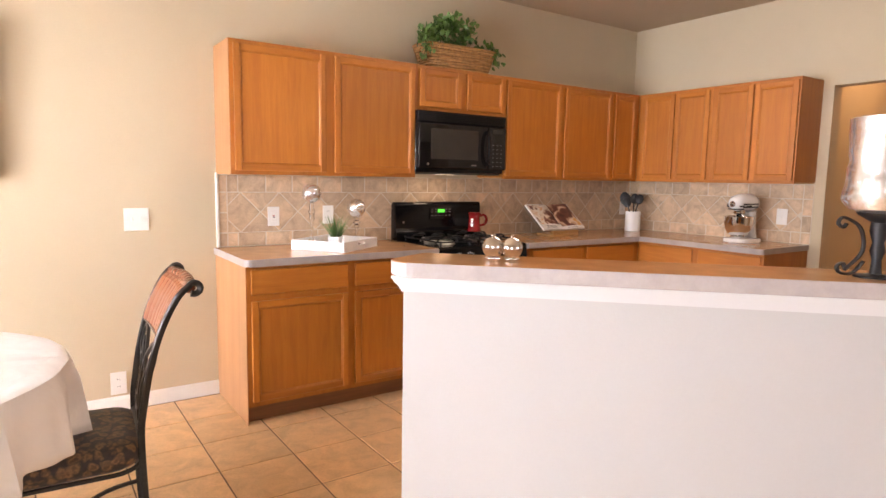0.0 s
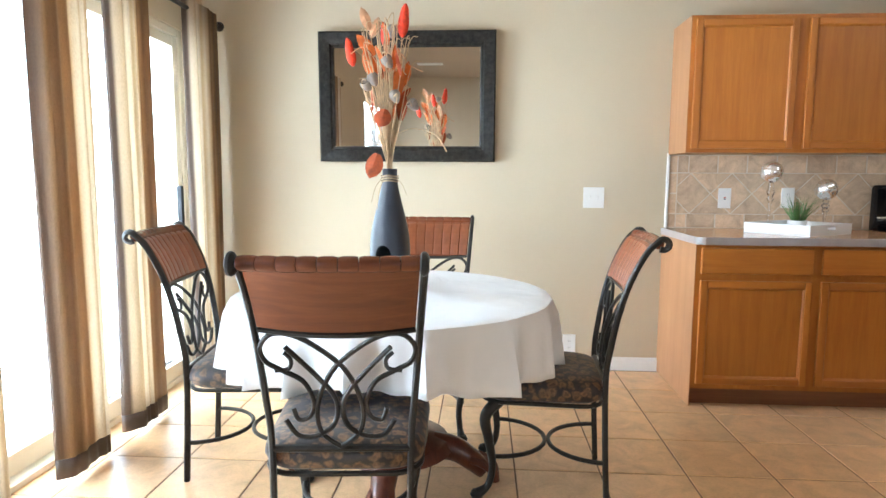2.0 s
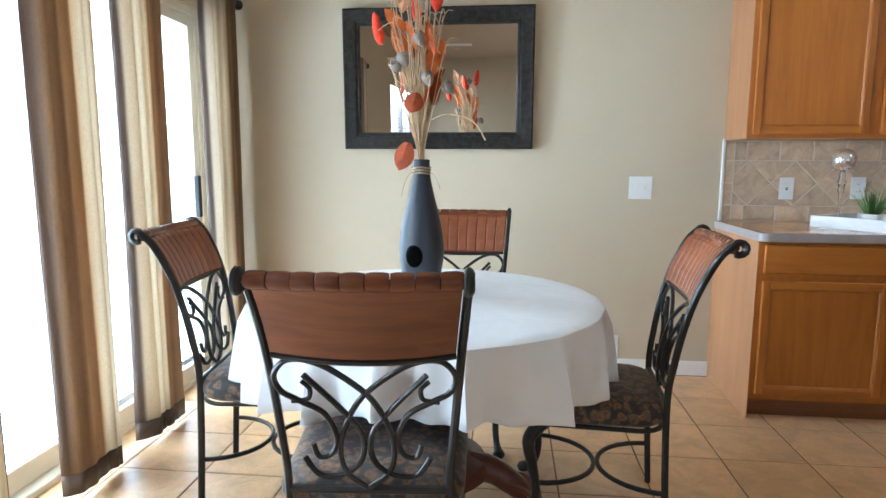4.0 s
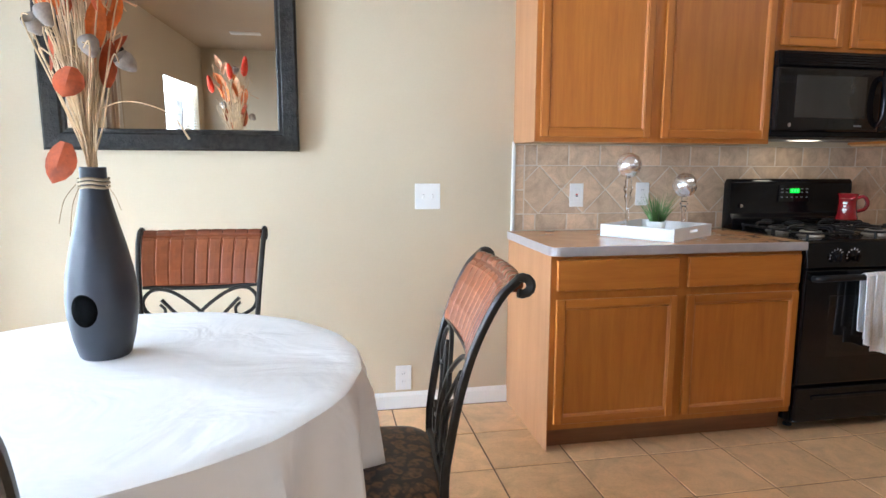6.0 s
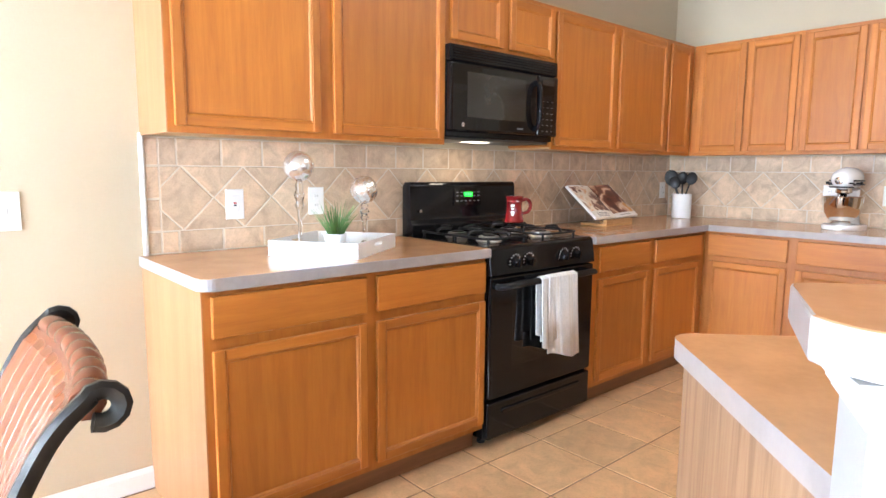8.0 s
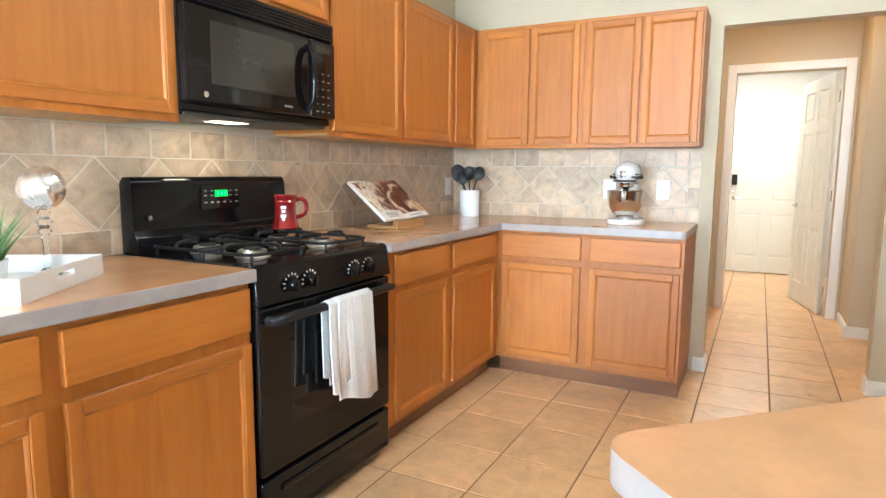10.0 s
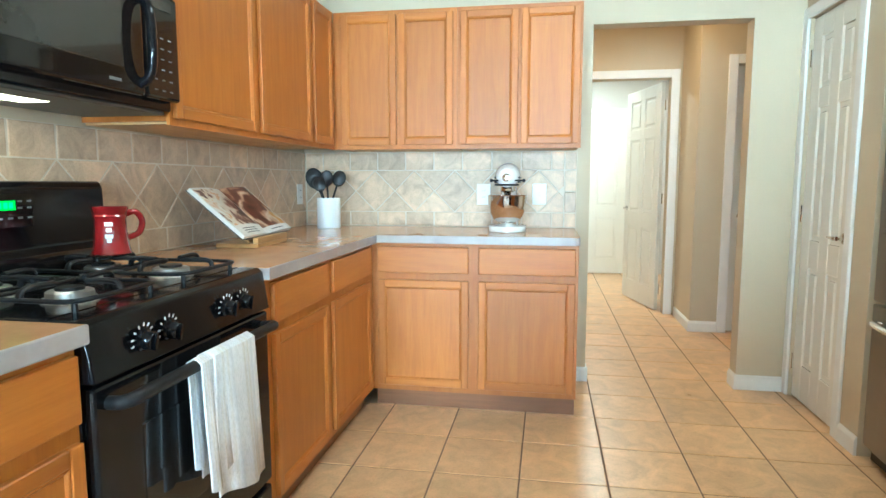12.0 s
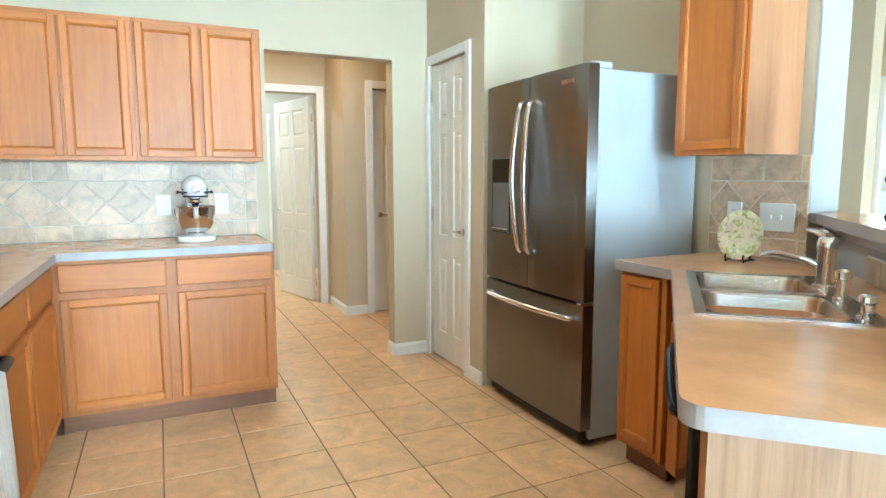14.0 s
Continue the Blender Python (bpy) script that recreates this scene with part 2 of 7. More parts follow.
def prism(bm, outline, z0, z1, bev=0.0, seg=2):
    """An upright prism over a counter-clockwise outline."""
    a = [bm.verts.new((x, y, z0)) for x, y in outline]
    b = [bm.verts.new((x, y, z1)) for x, y in outline]
    k = len(outline)
    top, bot = bm.faces.new(b), bm.faces.new(a[::-1])
    for i in range(k):
        bm.faces.new((a[i], a[(i + 1) % k], b[(i + 1) % k], b[i]))
    if bev:
        bmesh.ops.bevel(bm, geom=list(top.edges) + list(bot.edges), offset=bev, segments=seg, affect="EDGES", profile=0.5)
    return bm


def tube(bm, pts, r, n=8, closed=False, flat=1.0):
    """A round bar along a line of points; r may be a list."""
    pts = [Vector(p) for p in pts]
    k = len(pts)
    rings, side = [], None
    for i, p in enumerate(pts):
        a = pts[i - 1] if (i or closed) else p
        b = pts[(i + 1) % k] if (i < k - 1 or closed) else p
        d = (b - a).normalized()
        if side is None:
            side = d.cross(Vector((0.31, 0.17, 0.93))).normalized()
        side = (side - d * side.dot(d)).normalized()
        up = d.cross(side)
        rr = r[i] if isinstance(r, (list, tuple)) else r
        rings.append([bm.verts.new(p + (side * math.cos(t) + up * flat * math.sin(t)) * rr) for t in [2 * math.pi * j / n for j in range(n)]])
    for i in range(k if closed else k - 1):
        q, s = rings[i], rings[(i + 1) % k]
        for j in range(n):
            bm.faces.new((q[j], q[(j + 1) % n], s[(j + 1) % n], s[j]))
    if not closed:
        bm.faces.new(rings[0][::-1])
        bm.faces.new(rings[-1])
    return bm


def lathe(bm, profile, n=24, c=(0, 0, 0)):
    """A turned body: profile of (radius, height) from the foot up."""
    rings = []
    for r, z in profile:
        if r < 1e-5:
            rings.append([bm.verts.new((c[0], c[1], c[2] + z))])
        else:
            rings.append([bm.verts.new((c[0] + r * math.cos(2 * math.pi * j / n), c[1] + r * math.sin(2 * math.pi * j / n), c[2] + z)) for j in range(n)])
    for a, b in zip(rings, rings[1:]):
        for j in range(n):
            q = [a[j % len(a)], a[(j + 1) % len(a)], b[(j + 1) % len(b)], b[j % len(b)]]
            q = list(dict.fromkeys(q))
            if len(q) > 2:
                bm.faces.new(q)
    for ring, flip in ((rings[0], True), (rings[-1], False)):
        if len(ring) > 2:
            bm.faces.new(ring[::-1] if flip else ring)
    return bm


def curve(pts, steps=8, closed=False):
    """A smooth line through points."""
    p = [Vector(q) for q in pts]
    k = len(p)
    out = []
    for i in range(k if closed else k - 1):
        a, b, c, d = (p[(i + j) % k] if closed else p[min(max(i + j, 0), k - 1)] for j in (-1, 0, 1, 2))
        for s in range(steps):
            t = s / steps
            out.append(0.5 * (2 * b + (c - a) * t + (2 * a - 5 * b + 4 * c - d) * t * t + (3 * b - a - 3 * c + d) * t ** 3))
    if not closed:
        out.append(p[-1])
    return out


def mesh(name, bm, material, smooth=False):
    me = bpy.data.meshes.new(name)
    bmesh.ops.recalc_face_normals(bm, faces=bm.faces[:])
    bm.to_mesh(me)
    bm.free()
    for m in material if isinstance(material, (list, tuple)) else [material]:
        me.materials.append(m)
    if smooth:
        me.shade_smooth()
        me.set_sharp_from_angle(angle=radians(38))
    return me


def part(name, bm, material, parent=None, label="", smooth=False):
    ob = new(name, mesh(name, bm, material, smooth))
    if parent:
        ob.parent = parent
    return tagged(ob, label)


def thing(name, label, category, m=None, group="", kind=""):
    ob = new(name)
    ob.empty_display_size = 0.05
    if m is not None:
        ob.matrix_basis = m
    return tagged(ob, label, category, group, kind)


def structure(name, bm, material, label, category, smooth=False):
    return tagged(part(name, bm, material, None, "", smooth), label, category, "", "structure")

# ---- the shell ----
NORTH, EAST, WEST, TOP = 3.90, 4.80, -1.92, 2.74
R2 = math.sqrt(0.5)


def sn(s, n):
    """Plan of the diagonal bar: s along it, n across it towards the kitchen."""
    return ((n + s) * R2, (n - s) * R2)


structure("wall_north", boxed((WEST - 0.15, NORTH, 0), (EAST + 0.12, NORTH + 0.15, TOP)), WALL, "warm beige textured plaster wall behind cabinets and mirror", "wall")

bm = bmesh.new()
DOOR_Y0, DOOR_Y1, DOOR_Z = 0.95, 3.64, 2.06
WIN_Y0, WIN_Y1 = -3.55, -1.45
box(bm, (WEST - 0.15, DOOR_Y1, 0), (WEST, NORTH, TOP))
box(bm, (WEST - 0.15, DOOR_Y0, DOOR_Z), (WEST, DOOR_Y1, TOP))
box(bm, (WEST - 0.15, WIN_Y1, 0), (WEST, DOOR_Y0, TOP))
box(bm, (WEST - 0.15, WIN_Y0, 2.1), (WEST, WIN_Y1, TOP))
box(bm, (WEST - 0.15, WIN_Y0, 0), (WEST, WIN_Y1, 0.9))
box(bm, (WEST - 0.15, -4.0, 0), (WEST, WIN_Y0, TOP))
structure("wall_west", bm, WALL, "beige plaster wall around the glazed patio door and window", "wall")

bm = bmesh.new()
OP_Y0, OP_Y1, OP_Z = 1.318, 2.162, 2.062
box(bm, (EAST, OP_Y1, 0), (EAST + 0.12, NORTH, TOP))
box(bm, (EAST, OP_Y0, OP_Z), (EAST + 0.12, OP_Y1, TOP))
box(bm, (EAST, 1.06, 0), (EAST + 0.12, OP_Y0, TOP))
structure("wall_east", bm, WALL, "beige plaster kitchen end wall with an open hall doorway", "wall")

# pantry closet box
PAN_Y, PAN_X, PD0, PD1, PDZ = 1.06, 3.97, 4.19, 4.74, 2.03
bm = bmesh.new()
box(bm, (PAN_X, PAN_Y - 0.12, 0), (PD0, PAN_Y, TOP))
box(bm, (PD1, PAN_Y - 0.12, 0), (EAST + 0.12, PAN_Y, TOP))
box(bm, (PD0, PAN_Y - 0.12, PDZ), (PD1, PAN_Y, TOP))
box(bm, (PAN_X, 0.36, 0), (PAN_X + 0.12, PAN_Y - 0.12, TOP))
structure("wall_pantry", bm, WALL, "beige plaster walls of the pantry closet beside the refrigerator", "wall")

bm = bmesh.new()
box(bm, (2.46, 0.24, 0), (EAST + 0.12, 0.36, TOP), 0.004)
structure("wall_south", bm, WALL, "beige plaster wall behind the refrigerator and sink corner", "wall")
structure("trim", boxed((2.446, 0.175, 1.1225), (2.459, 0.3615, TOP), 0.003), HALFWALL, "white painted board on the end of the wall over the bar", "trim")

# living room beyond the bar
bm = bmesh.new()
# opening for the added south window
SW0, SW1 = 1.75, 4.75
box(bm, (WEST - 0.15, -4.15, 0), (SW0, -4.0, TOP))
box(bm, (SW1, -4.15, 0), (EAST + 0.12, -4.0, TOP))
box(bm, (SW0, -4.15, 2.3), (SW1, -4.0, TOP))
box(bm, (SW0, -4.15, 0), (SW1, -4.0, 0.6))
structure("wall_living_south", bm, WALL, "beige plaster wall at the far end of the living area", "wall")
# added wall; its unlit north face stands in for a shaded strip
structure("wall_living_stub", boxed((3.64, -2.12, 0), (EAST, -2.0, TOP)), WALL, "short beige plaster wall added to give a dim strip", "wall")
structure("wall_living_east", boxed((EAST, -4.0, 0), (EAST + 0.12, 0.24, TOP)), WALL, "beige plaster side wall of the living area", "wall")

# hall, closet corner and laundry room
bm = bmesh.new()
box(bm, (EAST + 0.12, 2.36, 0), (6.82, 2.48, TOP))
box(bm, (EAST + 0.12, 0.0, 0), (6.40, 0.12, TOP))
box(bm, (6.19, 0.12, 2.07), (6.31, 1.0, TOP))
box(bm, (6.19, 1.0, 0), (6.31, 1.15, TOP))
box(bm, (6.19, 1.15, 0), (6.82, 1.27, TOP))
box(bm, (6.82, 1.15, 0), (6.94, 1.36, TOP))
box(bm, (6.82, 1.36, 2.08), (6.94, 2.16, TOP))
box(bm, (6.82, 2.16, 0), (6.94, 2.48, TOP))
structure("wall_hall", bm, WALL, "tan plaster walls of the hall beyond the kitchen", "wall")
bm = bmesh.new()
box(bm, (6.94, 0.6, 0), (9.4, 0.72, TOP))
box(bm, (6.94, 3.3, 0), (9.4, 3.42, TOP))
box(bm, (9.28, 0.72, 0), (9.4, 3.3, TOP))
box(bm, (6.86, 0.6, 0), (6.94, 1.15, TOP))
box(bm, (6.86, 2.48, 0), (6.94, 3.42, TOP))
structure("wall_laundry", bm, LIGHTWALL, "pale cream plaster walls of the bright back room", "wall")
structure("wall_closet", boxed((6.70, 0.12, 0), (6.82, 1.15, TOP)), WALL, "plain wall inside the hall closet", "wall")

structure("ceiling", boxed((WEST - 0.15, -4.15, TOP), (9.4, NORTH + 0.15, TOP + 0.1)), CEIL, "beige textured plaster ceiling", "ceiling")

# baseboards
def baseboard(a, b, h=0.085, t=0.013):
    a, b = Vector((*a, 0)), Vector((*b, 0))
    d = (b - a).normalized()
    nrm = Vector((-d.y, d.x, 0))
    bm = bmesh.new()
    prof = [(0, 0), (t, 0), (t, h * 0.78), (t * 0.55, h * 0.92), (t * 0.4, h), (0, h)]
    ends = []
    for p in (a, b):
        ends.append([bm.verts.new(p + nrm * u + Vector((0, 0, v))) for u, v in prof])
    for i in range(len(prof)):
        j = (i + 1) % len(prof)
        bm.faces.new((ends[0][i], ends[0][j], ends[1][j], ends[1][i]))
    bm.faces.new(ends[0])
    bm.faces.new(ends[1][::-1])
    return structure("baseboard", bm, TRIM, "white painted wooden baseboard along the wall", "baseboard")


for a, b in (((0.968, NORTH), (WEST, NORTH)), ((WEST, NORTH - 0.013), (WEST, DOOR_Y1 + 0.06)), ((WEST, DOOR_Y0 - 0.06), (WEST, -4.0)),
             ((EAST, PAN_Y), (EAST, OP_Y0 + 0.012)), ((PAN_X, PAN_Y), (PD0 - 0.06, PAN_Y)), ((EAST, OP_Y1 - 0.012), (EAST, 2.225)),
             ((EAST - 0.012, OP_Y0), (EAST + 0.12, OP_Y0)), ((EAST + 0.12, OP_Y1), (EAST - 0.012, OP_Y1)), ((6.19, 1.07), (6.19, 1.283)), ((6.178, 1.27), (6.76, 1.27))):
    baseboard(a, b)


def casing(name, axis, face, a0, a1, z1, out, w=0.06, t=0.016):
    """Door trim round an opening in a wall; out: +1 or -1, the way it stands proud."""
    bm = bmesh.new()
    for lo, hi, z0, zz in ((a0 - w, a0, 0, z1 + w), (a1, a1 + w, 0, z1 + w), (a0, a1, z1, z1 + w)):
        p, q = sorted((face, face + out * t))
        if axis == "x":
            box(bm, (p, lo, z0), (q, hi, zz), 0.004)
        else:
            box(bm, (lo, p, z0), (hi, q, zz), 0.004)
    return structure(name, bm, TRIM, "white painted door casing", "trim")


casing("trim", "y", PAN_Y, PD0, PD1, PDZ, 1)
casing("trim", "x", 6.82, 1.36, 2.16, 2.08, -1, 0.07)
casing("trim", "x", 6.19, 0.12, 1.0, 2.07, -1, 0.068)


def panel_door(name, w, h, m, label, knob_side=1, knob=True):
    """Moulded six-panel door; local x across, z up, hinge at x = 0."""
    d = thing(name, label, "door", m, kind="structure")
    st, t = 0.105, 0.018
    rows = [(0.20, 0.36 * h), (0.36 * h + 0.15, 0.77 * h), (0.77 * h + 0.10, h - 0.11)]
    cols = [(st, w / 2 - 0.05), (w / 2 + 0.05, w - st)]
    bm = bmesh.new()
    box(bm, (0, -t + 0.011, 0.008), (w, t - 0.011, h))
    for x0, x1 in ((0, st), (w / 2 - 0.05, w / 2 + 0.05), (w - st, w)):
        box(bm, (x0, -t, 0.008), (x1, t, h), 0.003)
    for z0, z1 in ((0.008, 0.20), (0.36 * h, 0.36 * h + 0.15), (0.77 * h, 0.77 * h + 0.10), (h - 0.11, h)):
        for x0, x1 in cols:
            box(bm, (x0, -t + 0.0005, z0), (x1, t - 0.0005, z1), 0.003)
    part("slab", bm, DOORPAINT, d)
    for x0, x1 in cols:
        for z0, z1 in rows:
            part("panel", boxed((x0 + 0.018, -t + 0.003, z0 + 0.018), (x1 - 0.018, t - 0.003, z1 - 0.018), 0.013), DOORPAINT, d)
    if knob:
        kx = w - 0.065 if knob_side > 0 else 0.065
        for sgn in (-1, 1):
            bm = bmesh.new()
            lathe(bm, [(0.026, 0), (0.026, 0.004), (0.011, 0.008), (0.011, 0.03)], 20)
            lever = curve([(0, 0, 0.032), (-0.03 * knob_side, 0, 0.036), (-0.085 * knob_side, 0, 0.034)], 6)
            tube(bm, lever, [0.011] * 6 + [0.008] * (len(lever) - 6), 10)
            bm.transform(pose(kx, sgn * t, 0.92, -90 * sgn, 0, 0))
            part("lever_handle", bm, CHROME, d, "brushed nickel lever handle", True)
    for z in (0.2, h / 2, h - 0.2):
        bm = bmesh.new()
        tube(bm, [(-0.004, -t - 0.004, z - 0.045), (-0.004, -t - 0.004, z + 0.045)], 0.007, 8)
        part("hinge", bm, CHROME, d)
    return d


panel_door("door_1", PD1 - PD0 - 0.006, PDZ - 0.004, pose(PD1 - 0.003, PAN_Y - 0.035, 0, 0, 0, 180), "closed white six-panel pantry door with nickel lever", 1)
panel_door("door_2", 0.79, 2.065, pose(6.96, 1.40, 0, 0, 0, 14), "white six-panel door standing open into the back room", 1)
panel_door("door_3", 0.85, 2.04, pose(9.25, 1.42, 0, 0, 0, 90), "closed white six-panel door in the back room", 1)
panel_door("door_4", 0.86, 2.06, pose(6.24, 0.13, 0, 0, 0, 90), "closed white six-panel closet door in the hall", 1)
structure("trim", boxed((9.262, 2.28, 0), (9.279, 2.34, 2.11)), TRIM, "white painted door casing", "trim")
structure("trim", boxed((9.262, 1.40, 2.05), (9.279, 2.28, 2.11)), TRIM, "white painted door casing", "trim")
bm = bmesh.new()
box(bm, (0, 0, 0), (0.022, 0.062, 0.13), 0.006, 2)
lock = thing("door_lock", "black keypad deadbolt on the white door", "lock", pose(9.205, 2.175, 1.08))
part("keypad", bm, BLACK, lock)
bm = bmesh.new()
lathe(bm, [(0.02, 0), (0.02, 0.012), (0, 0.014)], 16)
bm.transform(pose(0, 0.031, -0.06, 0, -90, 0))
part("thumb_turn", bm, CHROME, lock)

# ---- cabinets ----
def oak_door(name, w, h, parent, x, z, rail=0.036, t=0.019):
    """Recessed-panel door standing proud of the face at y = 0."""
    q = 0.010
    d = part(name, boxed((x + rail, -t + 0.0095, z + rail), (x + w - rail, -0.003, z + h - rail)), OAK, parent)
    for x0 in (x, x + w - rail):
        part("stile", boxed((x0, -t, z), (x0 + rail, -0.001, z + h), 0.004, 2), OAK, d)
    for z0 in (z, z + h - rail):
        part("rail", boxed((x + rail, -t + 0.0005, z0), (x + w - rail, -0.001, z0 + rail), 0.003), OAKX, d)
    bm = bmesh.new()
    loops = []
    for o, y in ((-0.002, -t + 0.004), (0.002, -t + 0.002), (0.006, -t + 0.0045), (q, -t + 0.0092), (q, -t + 0.0105)):
        o += rail
        loops.append([bm.verts.new(p) for p in ((x + o, y, z + o), (x + w - o, y, z + o), (x + w - o, y, z + h - o), (x + o, y, z + h - o))])
    for a, b in zip(loops, loops[1:]):
        for k in range(4):
            bm.faces.new((a[k], a[(k + 1) % 4], b[(k + 1) % 4], b[k]))
    part("moulding", bm, OAK, d)
    return d


def base_unit(w, m, doors, label, depth=0.61, z1=0.873, drawers=True, end=None):
    """doors: (x0, x1) of each door with a drawer over it."""
    c = thing("base_cabinet", label, "cabinet", m)
    part("body", boxed((0, 0.012, 0.10), (w, depth, z1)), OAK, c)
    if end is not None:
        part("end_panel", boxed((end * w - 0.004 * (1 - end), 0.0005, 0.0), (end * w + 0.004 * end, depth, z1)), VENEER, c, "paler oak veneer end panel")
    part("toe_kick", boxed((0.004, 0.055, 0), (w - 0.004, depth, 0.10)), KICK, c, "dark oak toe kick")
    bm = bmesh.new()
    edges = [(0.0, doors[0][0] + 0.012)] + [(a[1] - 0.012, b[0] + 0.012) for a, b in zip(doors, doors[1:])] + [(doors[-1][1] - 0.012, w)]
    for a, b in edges:
        box(bm, (a, 0, 0.10), (b, 0.012, z1))
    for (a, b), (a2, b2) in zip(edges, edges[1:]):
        for p, q in ((0.10, 0.15), (0.675, 0.74), (0.845, z1)) if drawers else ((0.10, 0.15), (0.845, z1)):
            box(bm, (b, 0.0004, p), (a2, 0.012, q))
    part("face_frame", bm, OAK, c)
    for x0, x1 in doors:
        oak_door("door", x1 - x0, 0.556 if drawers else 0.727, c, x0, 0.130)
        if not drawers:
            continue
        bm = boxed((x0, -0.019, 0.722), (x1, -0.001, 0.857), 0.005, 2)
        part("drawer_front", bm, OAKX, c)
    return c


def wall_unit(w, z0, z1, m, doors, label, depth=0.315, end=None):
    c = thing("wall_cabinet", label, "cabinet", m)
    part("body", boxed((0, 0.012, z0 + 0.012), (w, depth, z1)), OAK, c)
    if end is not None:
        part("end_panel", boxed((end * w - 0.004 * (1 - end), 0.0005, z0), (end * w + 0.004 * end, depth, z1)), VENEER, c, "paler oak veneer end panel")
    part("underside", boxed((0.012, 0.0125, z0 + 0.004), (w - 0.012, depth - 0.004, z0 + 0.0115)), PALEPLY, c, "pale unfinished underside panel")
    bm = bmesh.new()
    edges = [(0.0, doors[0][0] + 0.012)] + [(a[1] - 0.012, b[0] + 0.012) for a, b in zip(doors, doors[1:])] + [(doors[-1][1] - 0.012, w)]
    for a, b in edges:
        if b > a:
            box(bm, (a, 0, z0), (b, 0.012, z1))
    for (a, b), (a2, b2) in zip(edges, edges[1:]):
        for p, q in ((z0, z0 + 0.035), (z1 - 0.035, z1)):
            box(bm, (b, 0.0004, p), (a2, 0.012, q))
    part("face_frame", bm, OAK, c)
    for x0, x1 in doors:
        oak_door("door", x1 - x0, z1 - z0 - 0.045, c, x0, z0 + 0.022, 0.036)
    return c


UZ0, UZ1, UY, BY = 1.362, 2.105, 3.585, 3.288
HONEY = "honey oak kitchen base cabinet with drawers over recessed-panel doors"
base_unit(1.207, pose(0.968, BY, 0), [(0.022, 0.588), (0.632, 1.198)], HONEY, end=0)
base_unit(1.238, pose(2.945, BY, 0), [(0.058, 0.556), (0.615, 1.165)], HONEY)
base_unit(1.043, pose(4.185, 3.288, 0, 0, 0, -90), [(0.033, 0.503), (0.553, 1.028)], HONEY)
WALLCAB = "honey oak wall cabinet with recessed-panel doors"
wall_unit(1.21, UZ0, UZ1, pose(0.985, UY, 0), [(0.02, 0.566), (0.622, 1.196)], WALLCAB + " above the tray", end=0)
wall_unit(0.763, 1.812, UZ1, pose(2.197, UY, 0), [(0.022, 0.362), (0.41, 0.752)], "short honey oak wall cabinet above the microwave")
wall_unit(1.18, UZ0, UZ1, pose(2.962, UY, 0), [(0.012, 0.568), (0.614, 1.16)], WALLCAB + " above the cookbook")
wall_unit(0.341, UZ0, UZ1, pose(4.144, UY, 0), [(0.02, 0.29)], "narrow honey oak corner wall cabinet with one door")
wall_unit(0.692, UZ0, UZ1, pose(4.487, 3.583, 0, 0, 0, -90), [(0.046, 0.358), (0.370, 0.671)], WALLCAB + " on the end wall")
wall_unit(0.655, UZ0, UZ1, pose(4.487, 2.890, 0, 0, 0, -90), [(0.016, 0.326), (0.341, 0.645)], WALLCAB + " above the stand mixer")
wall_unit(0.36, UZ0, 2.12, pose(2.87, 0.69, 0, 0, 0, 180), [(0.015, 0.345)], "honey oak wall cabinet beside the refrigerator", 0.32, end=1)
base_unit(0.25, pose(2.85, 0.985, 0, 0, 0, 180), [(0.015, 0.235)], "narrow honey oak base cabinet with one tall door", 0.61, drawers=False)


def arc(c, r, a0, a1, k=6):
    return [(c[0] + r * math.cos(radians(a0 + (a1 - a0) * i / k)), c[1] + r * math.sin(radians(a0 + (a1 - a0) * i / k))) for i in range(k + 1)]


def worktop(name, outline, z0, z1, label):
    """Laminate slab over an outline."""
    bm = prism(bmesh.new(), outline, z0, z1, 0.004)
    return banded(name, bm, label)


def banded(name, bm, label):
    """Split a slab into its flat top and the band round it, coloured for sky light."""
    bmesh.ops.recalc_face_normals(bm, faces=bm.faces[:])
    band = bm.copy()
    bmesh.ops.delete(bm, geom=[f for f in bm.faces if f.normal.z <= 0.9], context="FACES")
    bmesh.ops.delete(band, geom=[f for f in band.faces if f.normal.z > 0.9], context="FACES")
    ob = thing(name, label, "worktop")
    part("top", bm, LAMINATE, ob)
    part("edge_band", band, LAM_SKYEDGE, ob, "laminate edge band with sky light put into its colour")
    return ob


FY = 3.255
worktop("worktop", [(0.955, NORTH - 0.002)] + arc((1.0, FY + 0.045), 0.045, 180, 270) + [(2.178, FY), (2.178, NORTH - 0.002)], 0.875, 0.915, "tan laminate worktop with a rounded corner beside the stove")
EX = 4.155
worktop("worktop", [(2.942, NORTH - 0.002), (2.942, FY), (EX, FY)] + [(EX, 2.24 + 0.03)] + arc((EX + 0.03, 2.27), 0.03, 180, 270) + [(EAST - 0.002, 2.24), (EAST - 0.002, NORTH - 0.002)], 0.875, 0.915, "tan laminate L-shaped worktop along the kitchen corner")

# ---- diagonal bar and sink counter ----
HW0, HW1 = 1.775, 1.885
def diag(bm, s0, s1, n0, n1, z0, z1, bev=0.0):
    return prism(bm, [sn(s0, n0), sn(s1, n0), sn(s1, n1), sn(s0, n1)], z0, z1, bev)


bm = prism(bmesh.new(), [sn(-0.468, HW0), (HW0 / R2 - 0.24, 0.24), (2.459, 0.24), (2.459, HW1 / R2 - 2.459), sn(-0.43, HW1)], 0, 1.03)
structure("wall_half", bm, HALFWALL, "pale plaster half wall under the breakfast bar", "wall")
# crown under the bar top
bm = bmesh.new()
